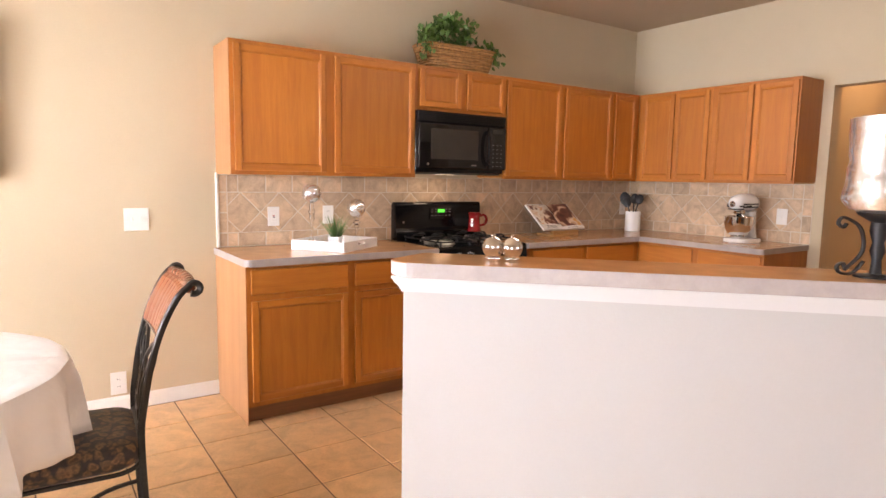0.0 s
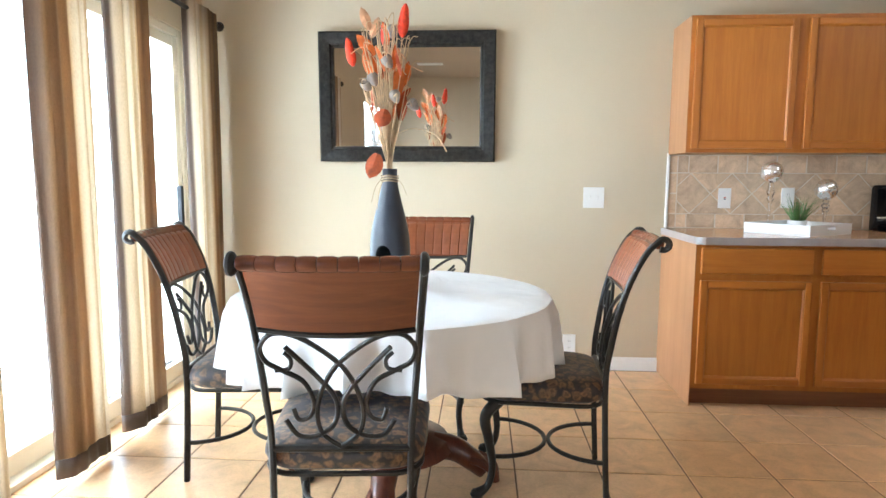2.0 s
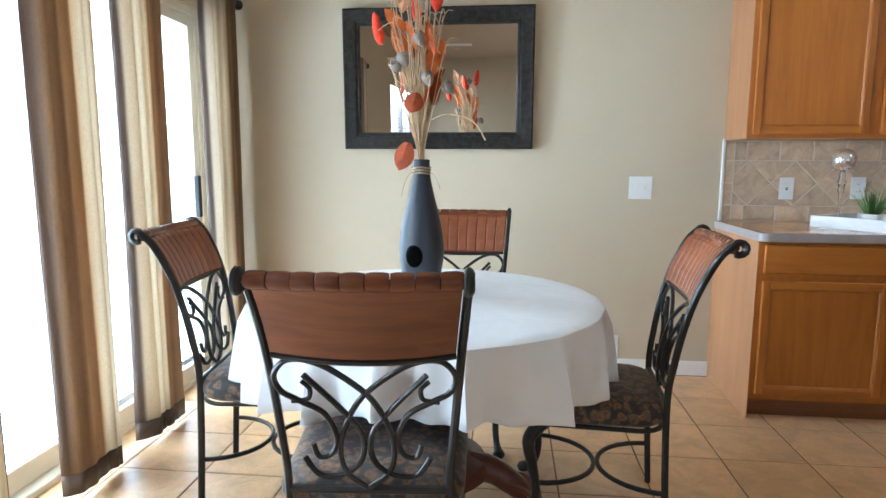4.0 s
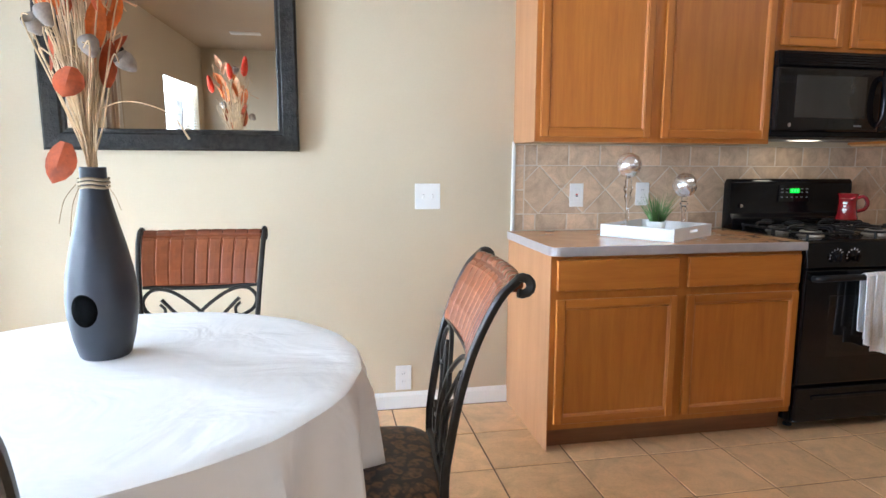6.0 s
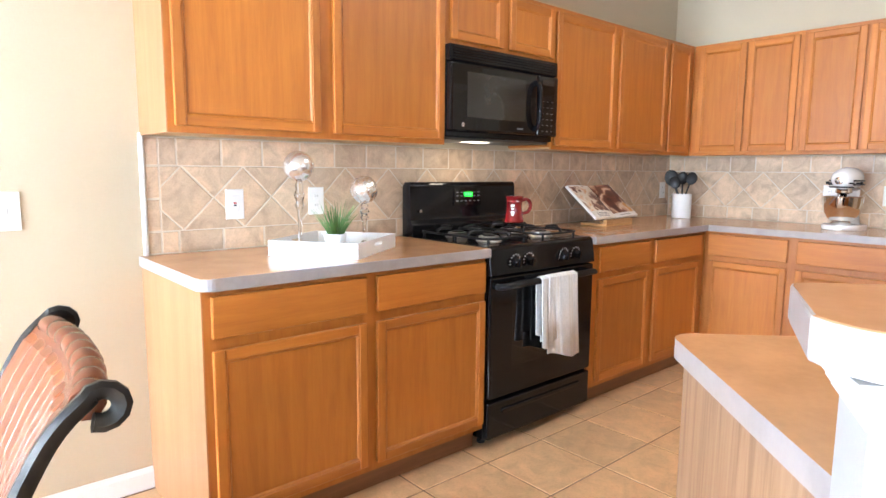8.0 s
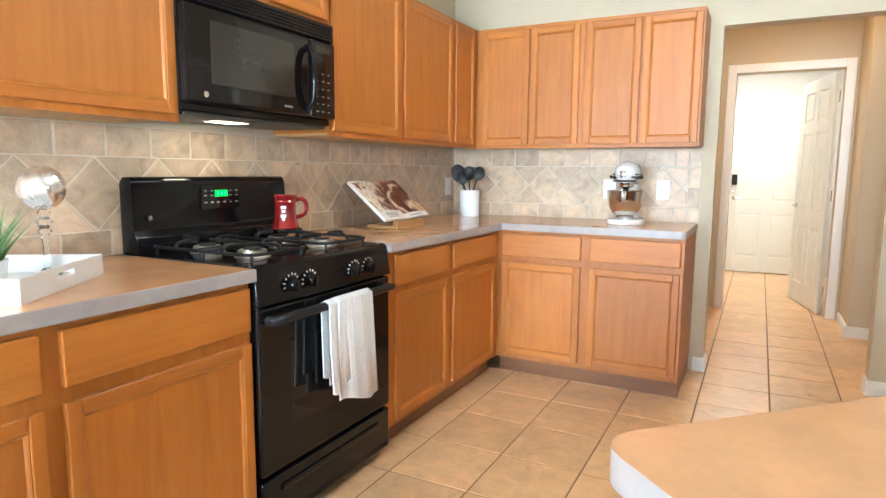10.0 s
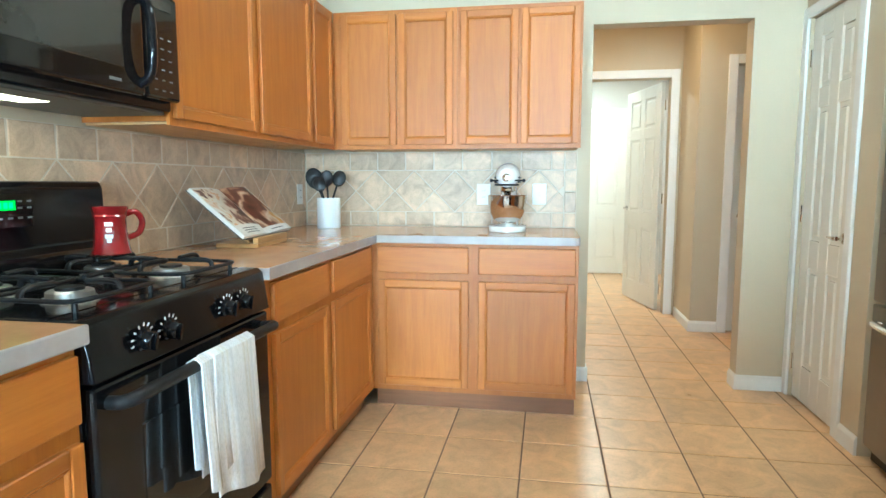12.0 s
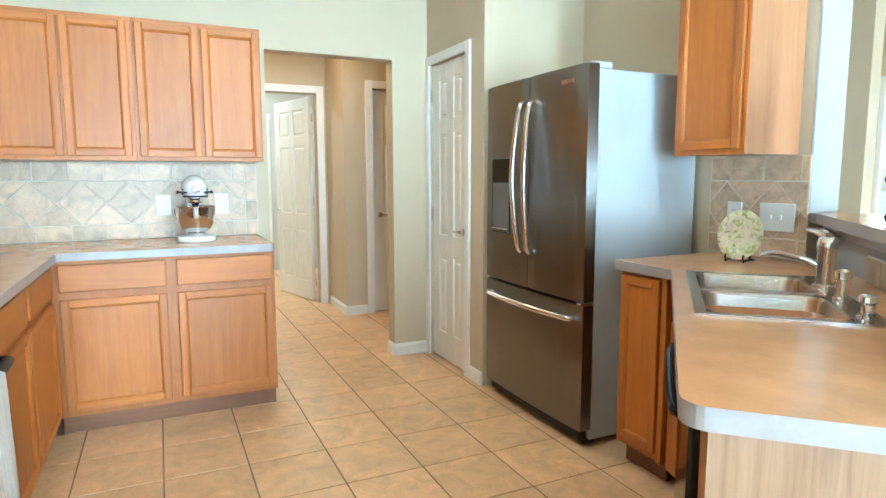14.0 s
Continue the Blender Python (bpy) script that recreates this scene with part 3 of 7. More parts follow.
for k in range(12):
    z0, z1 = 1.030 + 0.0485 * k / 12, 1.030 + 0.0485 * (k + 1) / 12
    o = 0.006 if k < 2 else 0.030 if k > 9 else 0.010 + 0.016 * (1 - math.cos(math.pi * (k - 2) / 7)) / 2
    prism(bm, [sn(-0.468 - o, HW0 - o), ((HW0 - o) / R2 - 0.2405, 0.2405), (2.4585, 0.2405), (2.4585, (HW1 + o) / R2 - 2.4585), sn(-0.43 - o, HW1 + o)], z0, z1)
structure("trim", bm, BARTRIM, "white stepped crown moulding under the bar top", "trim")
r = 0.085
n0, n1, s0 = 1.715, 1.965, -0.51
c0, c1 = (s0 + r, n0 + r), (s0 + 0.075, n1 - 0.02)
outline = [sn(s, n) for s, n in [(c0[0] + r * math.cos(radians(a)), c0[1] + r * math.sin(radians(a))) for a in range(180, 271, 15)]]
outline += [(n0 / R2 - 0.22, 0.22), (2.443, 0.22), (2.443, 0.365), (n1 / R2 - 0.365, 0.365)]
outline += [sn(s, n) for s, n in [(c1[0] + 0.02 * math.cos(radians(a)), c1[1] + 0.02 * math.sin(radians(a))) for a in range(90, 181, 30)]]
worktop("bar_top", outline, 1.080, 1.122, "tan laminate raised breakfast bar top with rounded corner")

# lower counter round the sink
SINK_S0, SINK_S1, SINK_N0, SINK_N1 = 0.27, 1.04, 2.025, 2.465
front, e0 = 2.515, -0.41
jn = (front / R2 - 1.02, 1.02)
rr = 0.05
bm = bmesh.new()
corner = [sn(e0 + rr - rr * math.cos(radians(a)), front - rr + rr * math.sin(radians(a))) for a in range(0, 91, 15)]
pieces = [
    [sn(SINK_S0 + 0.012, HW1 + 0.002), sn(SINK_S0 + 0.012, front)] + corner[::-1] + [sn(e0, HW1 + 0.002)],
    [sn(SINK_S0 + 0.012, SINK_N1 - 0.012), sn(SINK_S1 - 0.012, SINK_N1 - 0.012), sn(SINK_S1 - 0.012, front), sn(SINK_S0 + 0.012, front)],
    [sn(SINK_S0 + 0.012, HW1 + 0.002), sn(SINK_S1 - 0.012, HW1 + 0.002), sn(SINK_S1 - 0.012, SINK_N0 + 0.012), sn(SINK_S0 + 0.012, SINK_N0 + 0.012)],
    [sn(SINK_S1 - 0.012, HW1 + 0.002), (2.36, 0.366), (2.86, 0.366), (2.86, 1.02), jn, sn(SINK_S1 - 0.012, front)],
]
for p in pieces:
    prism(bm, p, 0.875, 0.915)
banded("sink_worktop", bm, "tan laminate worktop around the double sink")

pen = thing("peninsula_cabinet", "oak peninsula cabinet under the sink worktop", "cabinet")
bm = diag(bmesh.new(), -0.375, 0.63, HW1 + 0.004, 2.455, 0.09, 0.873)
part("body", bm, OAK, pen)
part("end_panel", diag(bmesh.new(), -0.39, -0.375, HW1 + 0.004, 2.47, 0, 0.873), PALEOAK, pen, "grained oak end panel")
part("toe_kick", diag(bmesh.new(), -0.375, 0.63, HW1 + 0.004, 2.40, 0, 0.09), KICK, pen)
bm = diag(bmesh.new(), -0.375, -0.19, 2.455, 2.468, 0.09, 0.873)
part("face_frame", bm, OAK, pen)
sk = thing("sink_cabinet", "oak sink base cabinet in the diagonal corner", "cabinet")
bm = bmesh.new()
prism(bm, [sn(0.632, HW1 + 0.004), (2.33, 0.37), (2.56, 0.37), (2.56, 0.985), sn(1.02, 2.455), sn(0.632, 2.455)], 0.09, 0.70)
part("body", bm, OAK, sk)
part("front", prism(bmesh.new(), [sn(0.632, 2.42), sn(1.05, 2.42), sn(1.05, 2.455), sn(0.632, 2.455)], 0.70, 0.873), OAK, sk)
part("filler", boxed((2.575, 0.95, 0.10), (2.598, 1.0, 0.873)), OAK, sk)
dw = thing("dishwasher", "black dishwasher with curved handle in the peninsula", "dishwasher")
part("door", diag(bmesh.new(), -0.185, 0.415, 2.457, 2.49, 0.11, 0.86, 0.005), BLACKGLASS, dw)
part("kick_plate", diag(bmesh.new(), -0.185, 0.415, 2.42, 2.45, 0.0, 0.10), BLACK, dw)
bm = bmesh.new()
hp = curve([(*sn(-0.12, 2.49), 0.80), (*sn(-0.10, 2.518), 0.80), (*sn(0.33, 2.518), 0.80), (*sn(0.35, 2.49), 0.80)], 5)
tube(bm, hp, 0.011, 10)
part("handle", bm, BLACK, dw, "", True)
# tiled strip between counter and bar
strip = tagged(part("backsplash_bar", diag(bmesh.new(), -0.40, 1.02, HW1 + 0.0005, HW1 + 0.008, 0.916, 1.003), WALLGROUT), "narrow stone tile strip behind the sink", "backsplash", "", "structure")

# ---- dining corner ----
def stripes(name, cols, scale_u, rough=0.8, through=0.0):
    """Woven cloth with upright stripes across its width."""
    m, n, l, b = nodes(name)
    tc, sp = n.new("ShaderNodeTexCoord"), n.new("ShaderNodeSeparateXYZ")
    l.new(tc.outputs["UV"], sp.inputs["Vector"])
    mul = n.new("ShaderNodeMath")
    mul.operation = "MULTIPLY"
    mul.inputs[1].default_value = scale_u
    l.new(sp.outputs["X"], mul.inputs[0])
    fr = n.new("ShaderNodeMath")
    fr.operation = "FRACT"
    l.new(mul.outputs[0], fr.inputs[0])
    c = ramp(n, l, fr.outputs[0], cols)
    weave = noisy(n, l, coords(n, l, (260, 260, 90)), 1.0, 2.0)
    c = blend(n, l, c, ramp(n, l, weave, [(0.3, (0.75, 0.75, 0.75)), (0.6, (1, 1, 1))]), 0.6, "MULTIPLY")
    l.new(c, b.inputs["Base Color"])
    b.inputs["Roughness"].default_value = rough
    relief(n, l, b, weave, 0.3, 0.001)
    if through:
        tr, mx = n.new("ShaderNodeBsdfTranslucent"), n.new("ShaderNodeMixShader")
        l.new(c, tr.inputs["Color"])
        mx.inputs[0].default_value = through
        l.new(b.outputs[0], mx.inputs[1])
        l.new(tr.outputs[0], mx.inputs[2])
        l.new(mx.outputs[0], n["Material Output"].inputs["Surface"])
    return m


def brocade(name, a, b_, c_):
    m, n, l, b = nodes(name)
    v = coords(n, l, (1, 1, 1))
    vo = n.new("ShaderNodeTexVoronoi")
    vo.inputs["Scale"].default_value = 34
    dist = n.new("ShaderNodeVectorMath")
    nz = n.new("ShaderNodeTexNoise")
    nz.inputs["Scale"].default_value, nz.inputs["Detail"].default_value = 22, 5
    l.new(v, nz.inputs["Vector"])
    dist.operation = "MULTIPLY_ADD"
    dist.inputs[1].default_value = (0.05, 0.05, 0.05)
    l.new(nz.outputs["Color"], dist.inputs[0])
    l.new(v, dist.inputs[2])
    l.new(dist.outputs["Vector"], vo.inputs["Vector"])
    c = ramp(n, l, vo.outputs["Distance"], [(0.1, a), (0.35, b_), (0.6, c_)])
    c = blend(n, l, c, ramp(n, l, noisy(n, l, v, 46, 4), [(0.4, (0.45, 0.45, 0.5)), (0.6, (1.15, 1.1, 1.0))]), 0.8, "MULTIPLY")
    l.new(c, b.inputs["Base Color"])
    b.inputs["Roughness"].default_value, b.inputs["Sheen Weight"].default_value = 0.58, 0.1
    relief(n, l, b, vo.outputs["Distance"], 0.25, 0.002)
    return m


SEATCLOTH = brocade("brown_leaf_brocade", (0.085, 0.038, 0.014), (0.17, 0.088, 0.035), (0.020, 0.012, 0.009))
CLOTH = plain("white_table_linen", (0.80, 0.79, 0.78), 0.7, var=0.03, scale=5, fine=500, bump=0.0)
n_, l_ = CLOTH.node_tree.nodes, CLOTH.node_tree.links
relief(n_, l_, n_["Principled BSDF"], noisy(n_, l_, coords(n_, l_, (1, 1, 1)), 4.0, 3.0, 0.45, 1.4), 0.38, 0.03)
MAHOGANY = wood("carved_mahogany", (0.07, 0.018, 0.008), (0.12, 0.03, 0.012), (0.18, 0.05, 0.02), (8, 8, 1.5), 0.22, 0.6)


def smooth_rect(w, d, r, k=5):
    out = []
    for cx, cy, a in ((w / 2 - r, d / 2 - r, 0), (-w / 2 + r, d / 2 - r, 90), (-w / 2 + r, -d / 2 + r, 180), (w / 2 - r, -d / 2 + r, 270)):
        out += arc((cx, cy), r, a, a + 90, k)
    return out


def dining_chair(m):
    """Scrolled iron chair; seat front towards +y, rear feet at y = 0."""
    c = thing("dining_chair", "dark iron scrollwork dining chair with cherry wood back and brocade seat", "chair", m, "chairs round the dining table")
    back = [(0.0, 0.0), (0.012, 0.25), (0.018, 0.50), (0.006, 0.62), (-0.018, 0.76), (-0.052, 0.88), (-0.100, 0.985), (-0.142, 1.032)]

    def at(v):
        for (y0, z0), (y1, z1) in zip(back, back[1:]):
            if v <= z1:
                t = (v - z0) / (z1 - z0)
                return y0 + (y1 - y0) * t
        return back[-1][0]

    def half(z):
        return 0.187 + max(0.0, z - 0.45) * 0.075

    for s in (-1, 1):
        bm = bmesh.new()
        line = curve([(s * half(z), y, z) for y, z in back], 5)
        line += [(s * half(1.0), -0.142 + 0.02 * math.cos(radians(a)) - 0.012, 1.018 + 0.02 * math.sin(radians(a))) for a in range(60, 330, 30)]
        tube(bm, line, 0.0125, 8, flat=0.8)
        part("back_post", bm, IRON, c, "", True)
    # wooden crest: boards, rolled top, front slats
    def crest(u, z, off):
        w = half(z) - 0.012
        bow = 0.022 * (1 - u * u)
        return Vector((u * w, at(z) - bow + off, z))
    bm = bmesh.new()
    nu, zs = 14, [0.838 + 0.184 * i / 6 for i in range(7)]
    rows = {}
    for side, off in ((0, 0.009), (1, -0.009)):
        for i, z in enumerate(zs):
            for j in range(nu + 1):
                u = -1 + 2 * j / nu
                zz = z - (0.012 * (1 - u * u) if i == 0 else 0)
                rows[side, i, j] = bm.verts.new(crest(u, zz, off))
    for i in range(len(zs) - 1):
        for j in range(nu):
            bm.faces.new([rows[0, i, j], rows[0, i, j + 1], rows[0, i + 1, j + 1], rows[0, i + 1, j]])
            bm.faces.new([rows[1, i, j], rows[1, i + 1, j], rows[1, i + 1, j + 1], rows[1, i, j + 1]])
    for j in range(nu):
        bm.faces.new([rows[0, 0, j], rows[1, 0, j], rows[1, 0, j + 1], rows[0, 0, j + 1]])
        bm.faces.new([rows[0, 6, j], rows[0, 6, j + 1], rows[1, 6, j + 1], rows[1, 6, j]])
    for j in (0, nu):
        for i in range(len(zs) - 1):
            bm.faces.new([rows[0, i, j], rows[0, i + 1, j], rows[1, i + 1, j], rows[1, i, j]])
    part("crest_board", bm, CHERRYX, c, "", True)
    k = 9
    for i in range(k):
        u0, u1 = -1 + 2 * i / k + 0.005, -1 + 2 * (i + 1) / k - 0.005
        bm = bmesh.new()
        pts = [crest(u0 + (u1 - u0) * t / 4, 1.018, -0.010) for t in range(5)]
        tube(bm, pts, [0.0185, 0.0205, 0.0205, 0.0205, 0.0185], 12)
        part("roll", bm, CHERRYX, c, "", True)
        bm = bmesh.new()
        q = []
        for z, off in ((0.835, 0.0095), (0.89, 0.0095), (0.95, 0.0095), (1.0, 0.0095), (1.016, 0.003)):
            a, b = crest(u0, z, off), crest(u1, z, off)
            mid = (a + b) / 2 + Vector((0, 0.0036, 0))
            q.append([bm.verts.new(p) for p in (a, a + Vector((0.004, 0.003, 0)), mid, b + Vector((-0.004, 0.003, 0)), b)])
        for r0, r1 in zip(q, q[1:]):
            for j in range(4):
                bm.faces.new((r0[j], r0[j + 1], r1[j + 1], r1[j]))
        part("slat", bm, CHERRY, c)
    bm = bmesh.new()
    tube(bm, [crest(-1 + 2 * j / 12, 0.829 - 0.012 * (1 - (-1 + j / 6) ** 2), 0) for j in range(13)], 0.009, 8)
    part("crest_rail", bm, IRON, c, "", True)
    bm = bmesh.new()
    tube(bm, [(-half(0.47), at(0.47), 0.475), (half(0.47), at(0.47), 0.475)], 0.011, 8)
    part("lower_rail", bm, IRON, c, "", True)

    def scroll(pts, r=0.0072):
        bm = bmesh.new()
        line = []
        for x, y in pts:
            u, v = (x - 405) / 212, (700 - y) / 400
            z = 0.478 + v * 0.345
            line.append((u * (half(z) - 0.012), at(z) - 0.006, z))
        tube(bm, curve(line, 6), r, 7)
        part("scroll", bm, IRON, c, "", True)

    left = [(262, 560), (275, 600), (310, 590), (325, 540), (300, 470), (240, 430), (198, 400), (190, 350), (230, 308), (300, 320), (390, 392), (440, 460), (475, 560), (465, 645), (405, 695)]
    scroll(left)
    scroll([(810 - x, y + 0.5) for x, y in left])
    inner = [(258, 352), (340, 452), (392, 530), (388, 610), (335, 655), (270, 655), (235, 600)]
    scroll(inner)
    scroll([(810 - x, y) for x, y in inner])
    hook = [(252, 372), (270, 395), (262, 425), (222, 432)]
    scroll(hook, 0.006)
    scroll([(810 - x, y) for x, y in hook], 0.006)
    # seat
    bm = bmesh.new()
    outline = smooth_rect(0.445, 0.455, 0.085)
    rings = []
    for k2, z in ((0.93, 0.405), (1.0, 0.418), (1.03, 0.44), (1.02, 0.462), (0.95, 0.482), (0.8, 0.494), (0.45, 0.502)):
        rings.append([bm.verts.new((x * k2 * (1.0 + 0.06 * (y > 0)), 0.245 + y * k2, z)) for x, y in outline])
    for a, b in zip(rings, rings[1:]):
        for j in range(len(a)):
            bm.faces.new((a[j], a[(j + 1) % len(a)], b[(j + 1) % len(a)], b[j]))
    bm.faces.new(rings[0][::-1])
    bm.faces.new(rings[-1])
    part("seat", bm, SEATCLOTH, c, "padded brocade seat with leaf pattern", True)
    bm = bmesh.new()
    tube(bm, [(x * 0.98, 0.245 + y * 0.98, 0.398) for x, y in outline], 0.009, 6, True)
    part("seat_frame", bm, IRON, c, "", True)
    for s in (-1, 1):
        bm = bmesh.new()
        leg = curve([(s * 0.19, 0.40, 0.40), (s * 0.215, 0.452, 0.34), (s * 0.20, 0.44, 0.24), (s * 0.185, 0.425, 0.13), (s * 0.19, 0.44, 0.05), (s * 0.20, 0.475, 0.018)], 6)
        k3 = len(leg)
        tube(bm, leg, [0.026 - 0.012 * min(1, i / (k3 * 0.6)) for i in range(k3 - 6)] + [0.014 + 0.0015 * i for i in range(6)], 10)
        part("front_leg", bm, IRON, c, "cast iron cabriole front leg", True)
        bm = bmesh.new()
        lathe(bm, [(0.0, 0.0), (0.022, 0.002), (0.027, 0.014), (0.02, 0.028), (0.0, 0.034)], 12, (s * 0.202, 0.482, 0))
        part("foot", bm, IRON, c, "", True)
    for y0, y1, ym in ((0.004, 0.212, 0.2), (0.43, 0.224, 0.236)):
        bm = bmesh.new()
        ring = [(0.187 * math.cos(radians(a)), y0 + (y1 - y0) * math.sin(radians(a)), 0.165) for a in range(0, 181, 12)]
        tube(bm, ring, 0.009, 8)
        part("stretcher", bm, IRON, c, "", True)
    return c


LOW = Matrix.Diagonal((1, 1, 0.982, 1))
chair = dining_chair(pose(-0.528, 1.615, 0, 0, 0, 5) @ LOW)
copy_thing(chair, pose(-0.435, 3.235, 0, 0, 0, 180) @ LOW)
copy_thing(chair, pose(0.335, 2.425, 0, 0, 0, 86) @ LOW)
copy_thing(chair, pose(-1.335, 2.48, 0, 0, 0, -84) @ LOW)

# table
TC, TR = (-0.50, 2.42), 0.61
table = thing("dining_table", "round dining table with carved mahogany claw-foot pedestal", "table", pose(*TC, 0))
bm = bmesh.new()
lathe(bm, [(0, 0.715), (0.585, 0.715), (0.60, 0.728), (0.60, 0.745), (0.59, 0.753), (0, 0.753)], 48)
part("tabletop", bm, MAHOGANY, table, "", True)
bm = bmesh.new()
lathe(bm, [(0.20, 0.10), (0.24, 0.12), (0.22, 0.16), (0.10, 0.20), (0.075, 0.26), (0.11, 0.36), (0.12, 0.45), (0.08, 0.56), (0.07, 0.62), (0.22, 0.70), (0.24, 0.715)], 28)
part("pedestal", bm, MAHOGANY, table, "", True)
for i, a in enumerate((270, 0, 90, 180)):
    bm = bmesh.new()
    line = curve([(0.16, 0, 0.13), (0.25, 0, 0.115), (0.32, 0, 0.07), (0.37, 0, 0.03)], 4)
    tube(bm, line, [0.055 - 0.0015 * j for j in range(len(line))], 10)
    for k in (-1.5, -0.5, 0.5, 1.5):
        tube(bm, curve([(0.31, k * 0.022, 0.085), (0.365, k * 0.027, 0.07), (0.405, k * 0.030, 0.035), (0.415, k * 0.03, 0.006)], 4), 0.0155, 8)
    bm.transform(pose(0, 0, 0, 0, 0, a))
    part("claw_foot", bm, MAHOGANY, table, "carved lion paw foot", True)

bm = bmesh.new()
N, rr = 240, random.Random(8)
ph = [rr.uniform(0, 6.28) for _ in range(6)]
rows = []
rad = [(i / 14) ** 0.8 * (TR - 0.012) for i in range(1, 15)]
for r in rad:
    rows.append([(r, 0.7565 + 0.0012 * noise.noise(Vector((r * 9 * math.cos(t), r * 9 * math.sin(t), 1)))) for t in [2 * math.pi * j / N for j in range(N)]])
drops = [0.0, 0.008, 0.025, 0.06, 0.1, 0.14, 0.18, 0.215, 0.25]
verts = [[bm.verts.new((r * math.cos(2 * math.pi * j / N), r * math.sin(2 * math.pi * j / N), z)) for j, (r, z) in enumerate(row)] for row in rows]
for d in drops[1:]:
    ring = []
    for j in range(N):
        t = 2 * math.pi * j / N
        f = d / 0.25
        fold = (1 - 2 * abs(math.sin(9 * t + ph[0] + 0.9 * math.sin(3 * t + ph[1]))) ** 0.7) * 0.75 + math.sin(31 * t + ph[2] + 2 * math.sin(4 * t)) * 0.22 + math.sin(5 * t + ph[3]) * 0.2
        r = TR + 0.004 + 0.02 * min(1, d / 0.05) + 0.052 * f ** 0.8 * fold + 0.01 * f
        hem = 1.02 + 0.05 * math.sin(4 * t + ph[4]) + 0.03 * math.sin(13 * t + ph[5]) - 0.30 * math.exp(-((t - 4.75) / 0.5) ** 2)
        z = 0.757 - d * hem if d > 0.01 else 0.752
        ring.append(bm.verts.new((r * math.cos(t), r * math.sin(t), z)))
    verts.append(ring)
cen = bm.verts.new((0, 0, 0.7565))
for j in range(N):
    bm.faces.new((cen, verts[0][j], verts[0][(j + 1) % N]))
for a, b in zip(verts, verts[1:]):
    for j in range(N):
        bm.faces.new((a[j], b[j], b[(j + 1) % N], a[(j + 1) % N]))
bm.transform(Matrix.Translation((*TC, 0)))
cloth = tagged(part("tablecloth", bm, CLOTH, None, "", True), "white linen tablecloth hanging in folds over the round table", "tablecloth")
sol = cloth.modifiers.new("thick", "SOLIDIFY")
sol.thickness, sol.offset = 0.0015, 1

# vase with dried stems
VX, VY, VZ = -0.535, 2.562, 0.7585
vase = thing("vase", "tall charcoal ceramic bottle vase with a round hole", "vase", pose(VX, VY, VZ) @ Matrix.Diagonal((1, 1, 1.045, 1)))
bm = bmesh.new()
prof = [(0.056, 0), (0.061, 0.006), (0.073, 0.05), (0.083, 0.11), (0.0845, 0.15), (0.079, 0.21), (0.064, 0.28), (0.048, 0.34), (0.036, 0.39), (0.031, 0.42), (0.0305, 0.465), (0.027, 0.466), (0.026, 0.42)]
lathe(bm, prof, 40)
body = part("body", bm, VASE, vase, "", True)
bm = bmesh.new()
# no opening is cut; a black disc paints the darkness inside the hole
HOLE_SHADE = plain("shadowed_hollow", (0.004, 0.004, 0.004), 0.6, bump=0.0)
HOLE_SHADE.node_tree.nodes["Principled BSDF"].inputs["Specular IOR Level"].default_value = 0.0
ang = radians(258)
ctr = Vector((math.cos(ang), math.sin(ang), 0))
sidev = Vector((-math.sin(ang), math.cos(ang), 0))


def onbody(u, w, k):
    h = 0.130 + w
    rad = 0.0838 if h > 0.115 else 0.0838 - (0.115 - h) * 0.15
    ta = u / rad
    return (ctr * math.cos(ta) + sidev * math.sin(ta)) * (rad + k) + Vector((0, 0, h))


discs = [[bm.verts.new(onbody(0.031 * q * math.cos(6.28319 * i / 24), 0.037 * q * math.sin(6.28319 * i / 24), 0.0008 if q > 1 else 0.0022)) for i in range(24)] for q in (1.08, 1.0, 0.66, 0.33)]
for a, b in zip(discs, discs[1:]):
    for i in range(24):
        bm.faces.new((a[i], a[(i + 1) % 24], b[(i + 1) % 24], b[i]))
bm.faces.new(discs[-1])
part("hole", bm, HOLE_SHADE, vase, "black disc standing for the shade inside the round hole", True)
TWINE = plain("raffia_twine", (0.42, 0.31, 0.19), 0.8, var=0.25, scale=60, fine=300, bump=0.4)
for z in (0.418, 0.428, 0.437):
    bm = bmesh.new()
    tube(bm, [(0.0345 * math.cos(a), 0.0345 * math.sin(a), z + 0.002 * math.sin(a * 3)) for a in [2 * math.pi * i / 24 for i in range(24)]], 0.0035, 6, True)
    part("twine", bm, TWINE, vase, "pale raffia twine band", True)
for dx, dz in ((-0.03, -0.12), (-0.045, -0.09), (0.05, -0.06)):
    bm = bmesh.new()
    tube(bm, curve([(dx * 0.7, -0.028, 0.425), (dx * 1.2, -0.045, 0.425 + dz * 0.4), (dx * 1.5, -0.05, 0.425 + dz)], 4), 0.0012, 5)
    part("twine_end", bm, TWINE, vase)

STRAW = plain("dried_straw_stem", (0.60, 0.43, 0.25), 0.85, var=0.25, scale=30, fine=200, bump=0.3)
ORANGE = plain("dried_orange_leaf", (0.60, 0.135, 0.018), 0.85, var=0.35, scale=30, fine=160, bump=0.3)
RUST = plain("dried_rust_leaf", (0.36, 0.065, 0.014), 0.85, var=0.35, scale=30, fine=160, bump=0.3)
REDC = plain("red_dyed_cone", (0.66, 0.045, 0.012), 0.85, var=0.3, scale=60, fine=200, bump=0.5)
PEACH = plain("pale_peach_leaf", (0.66, 0.36, 0.20), 0.85, var=0.3, scale=30, fine=160, bump=0.3)
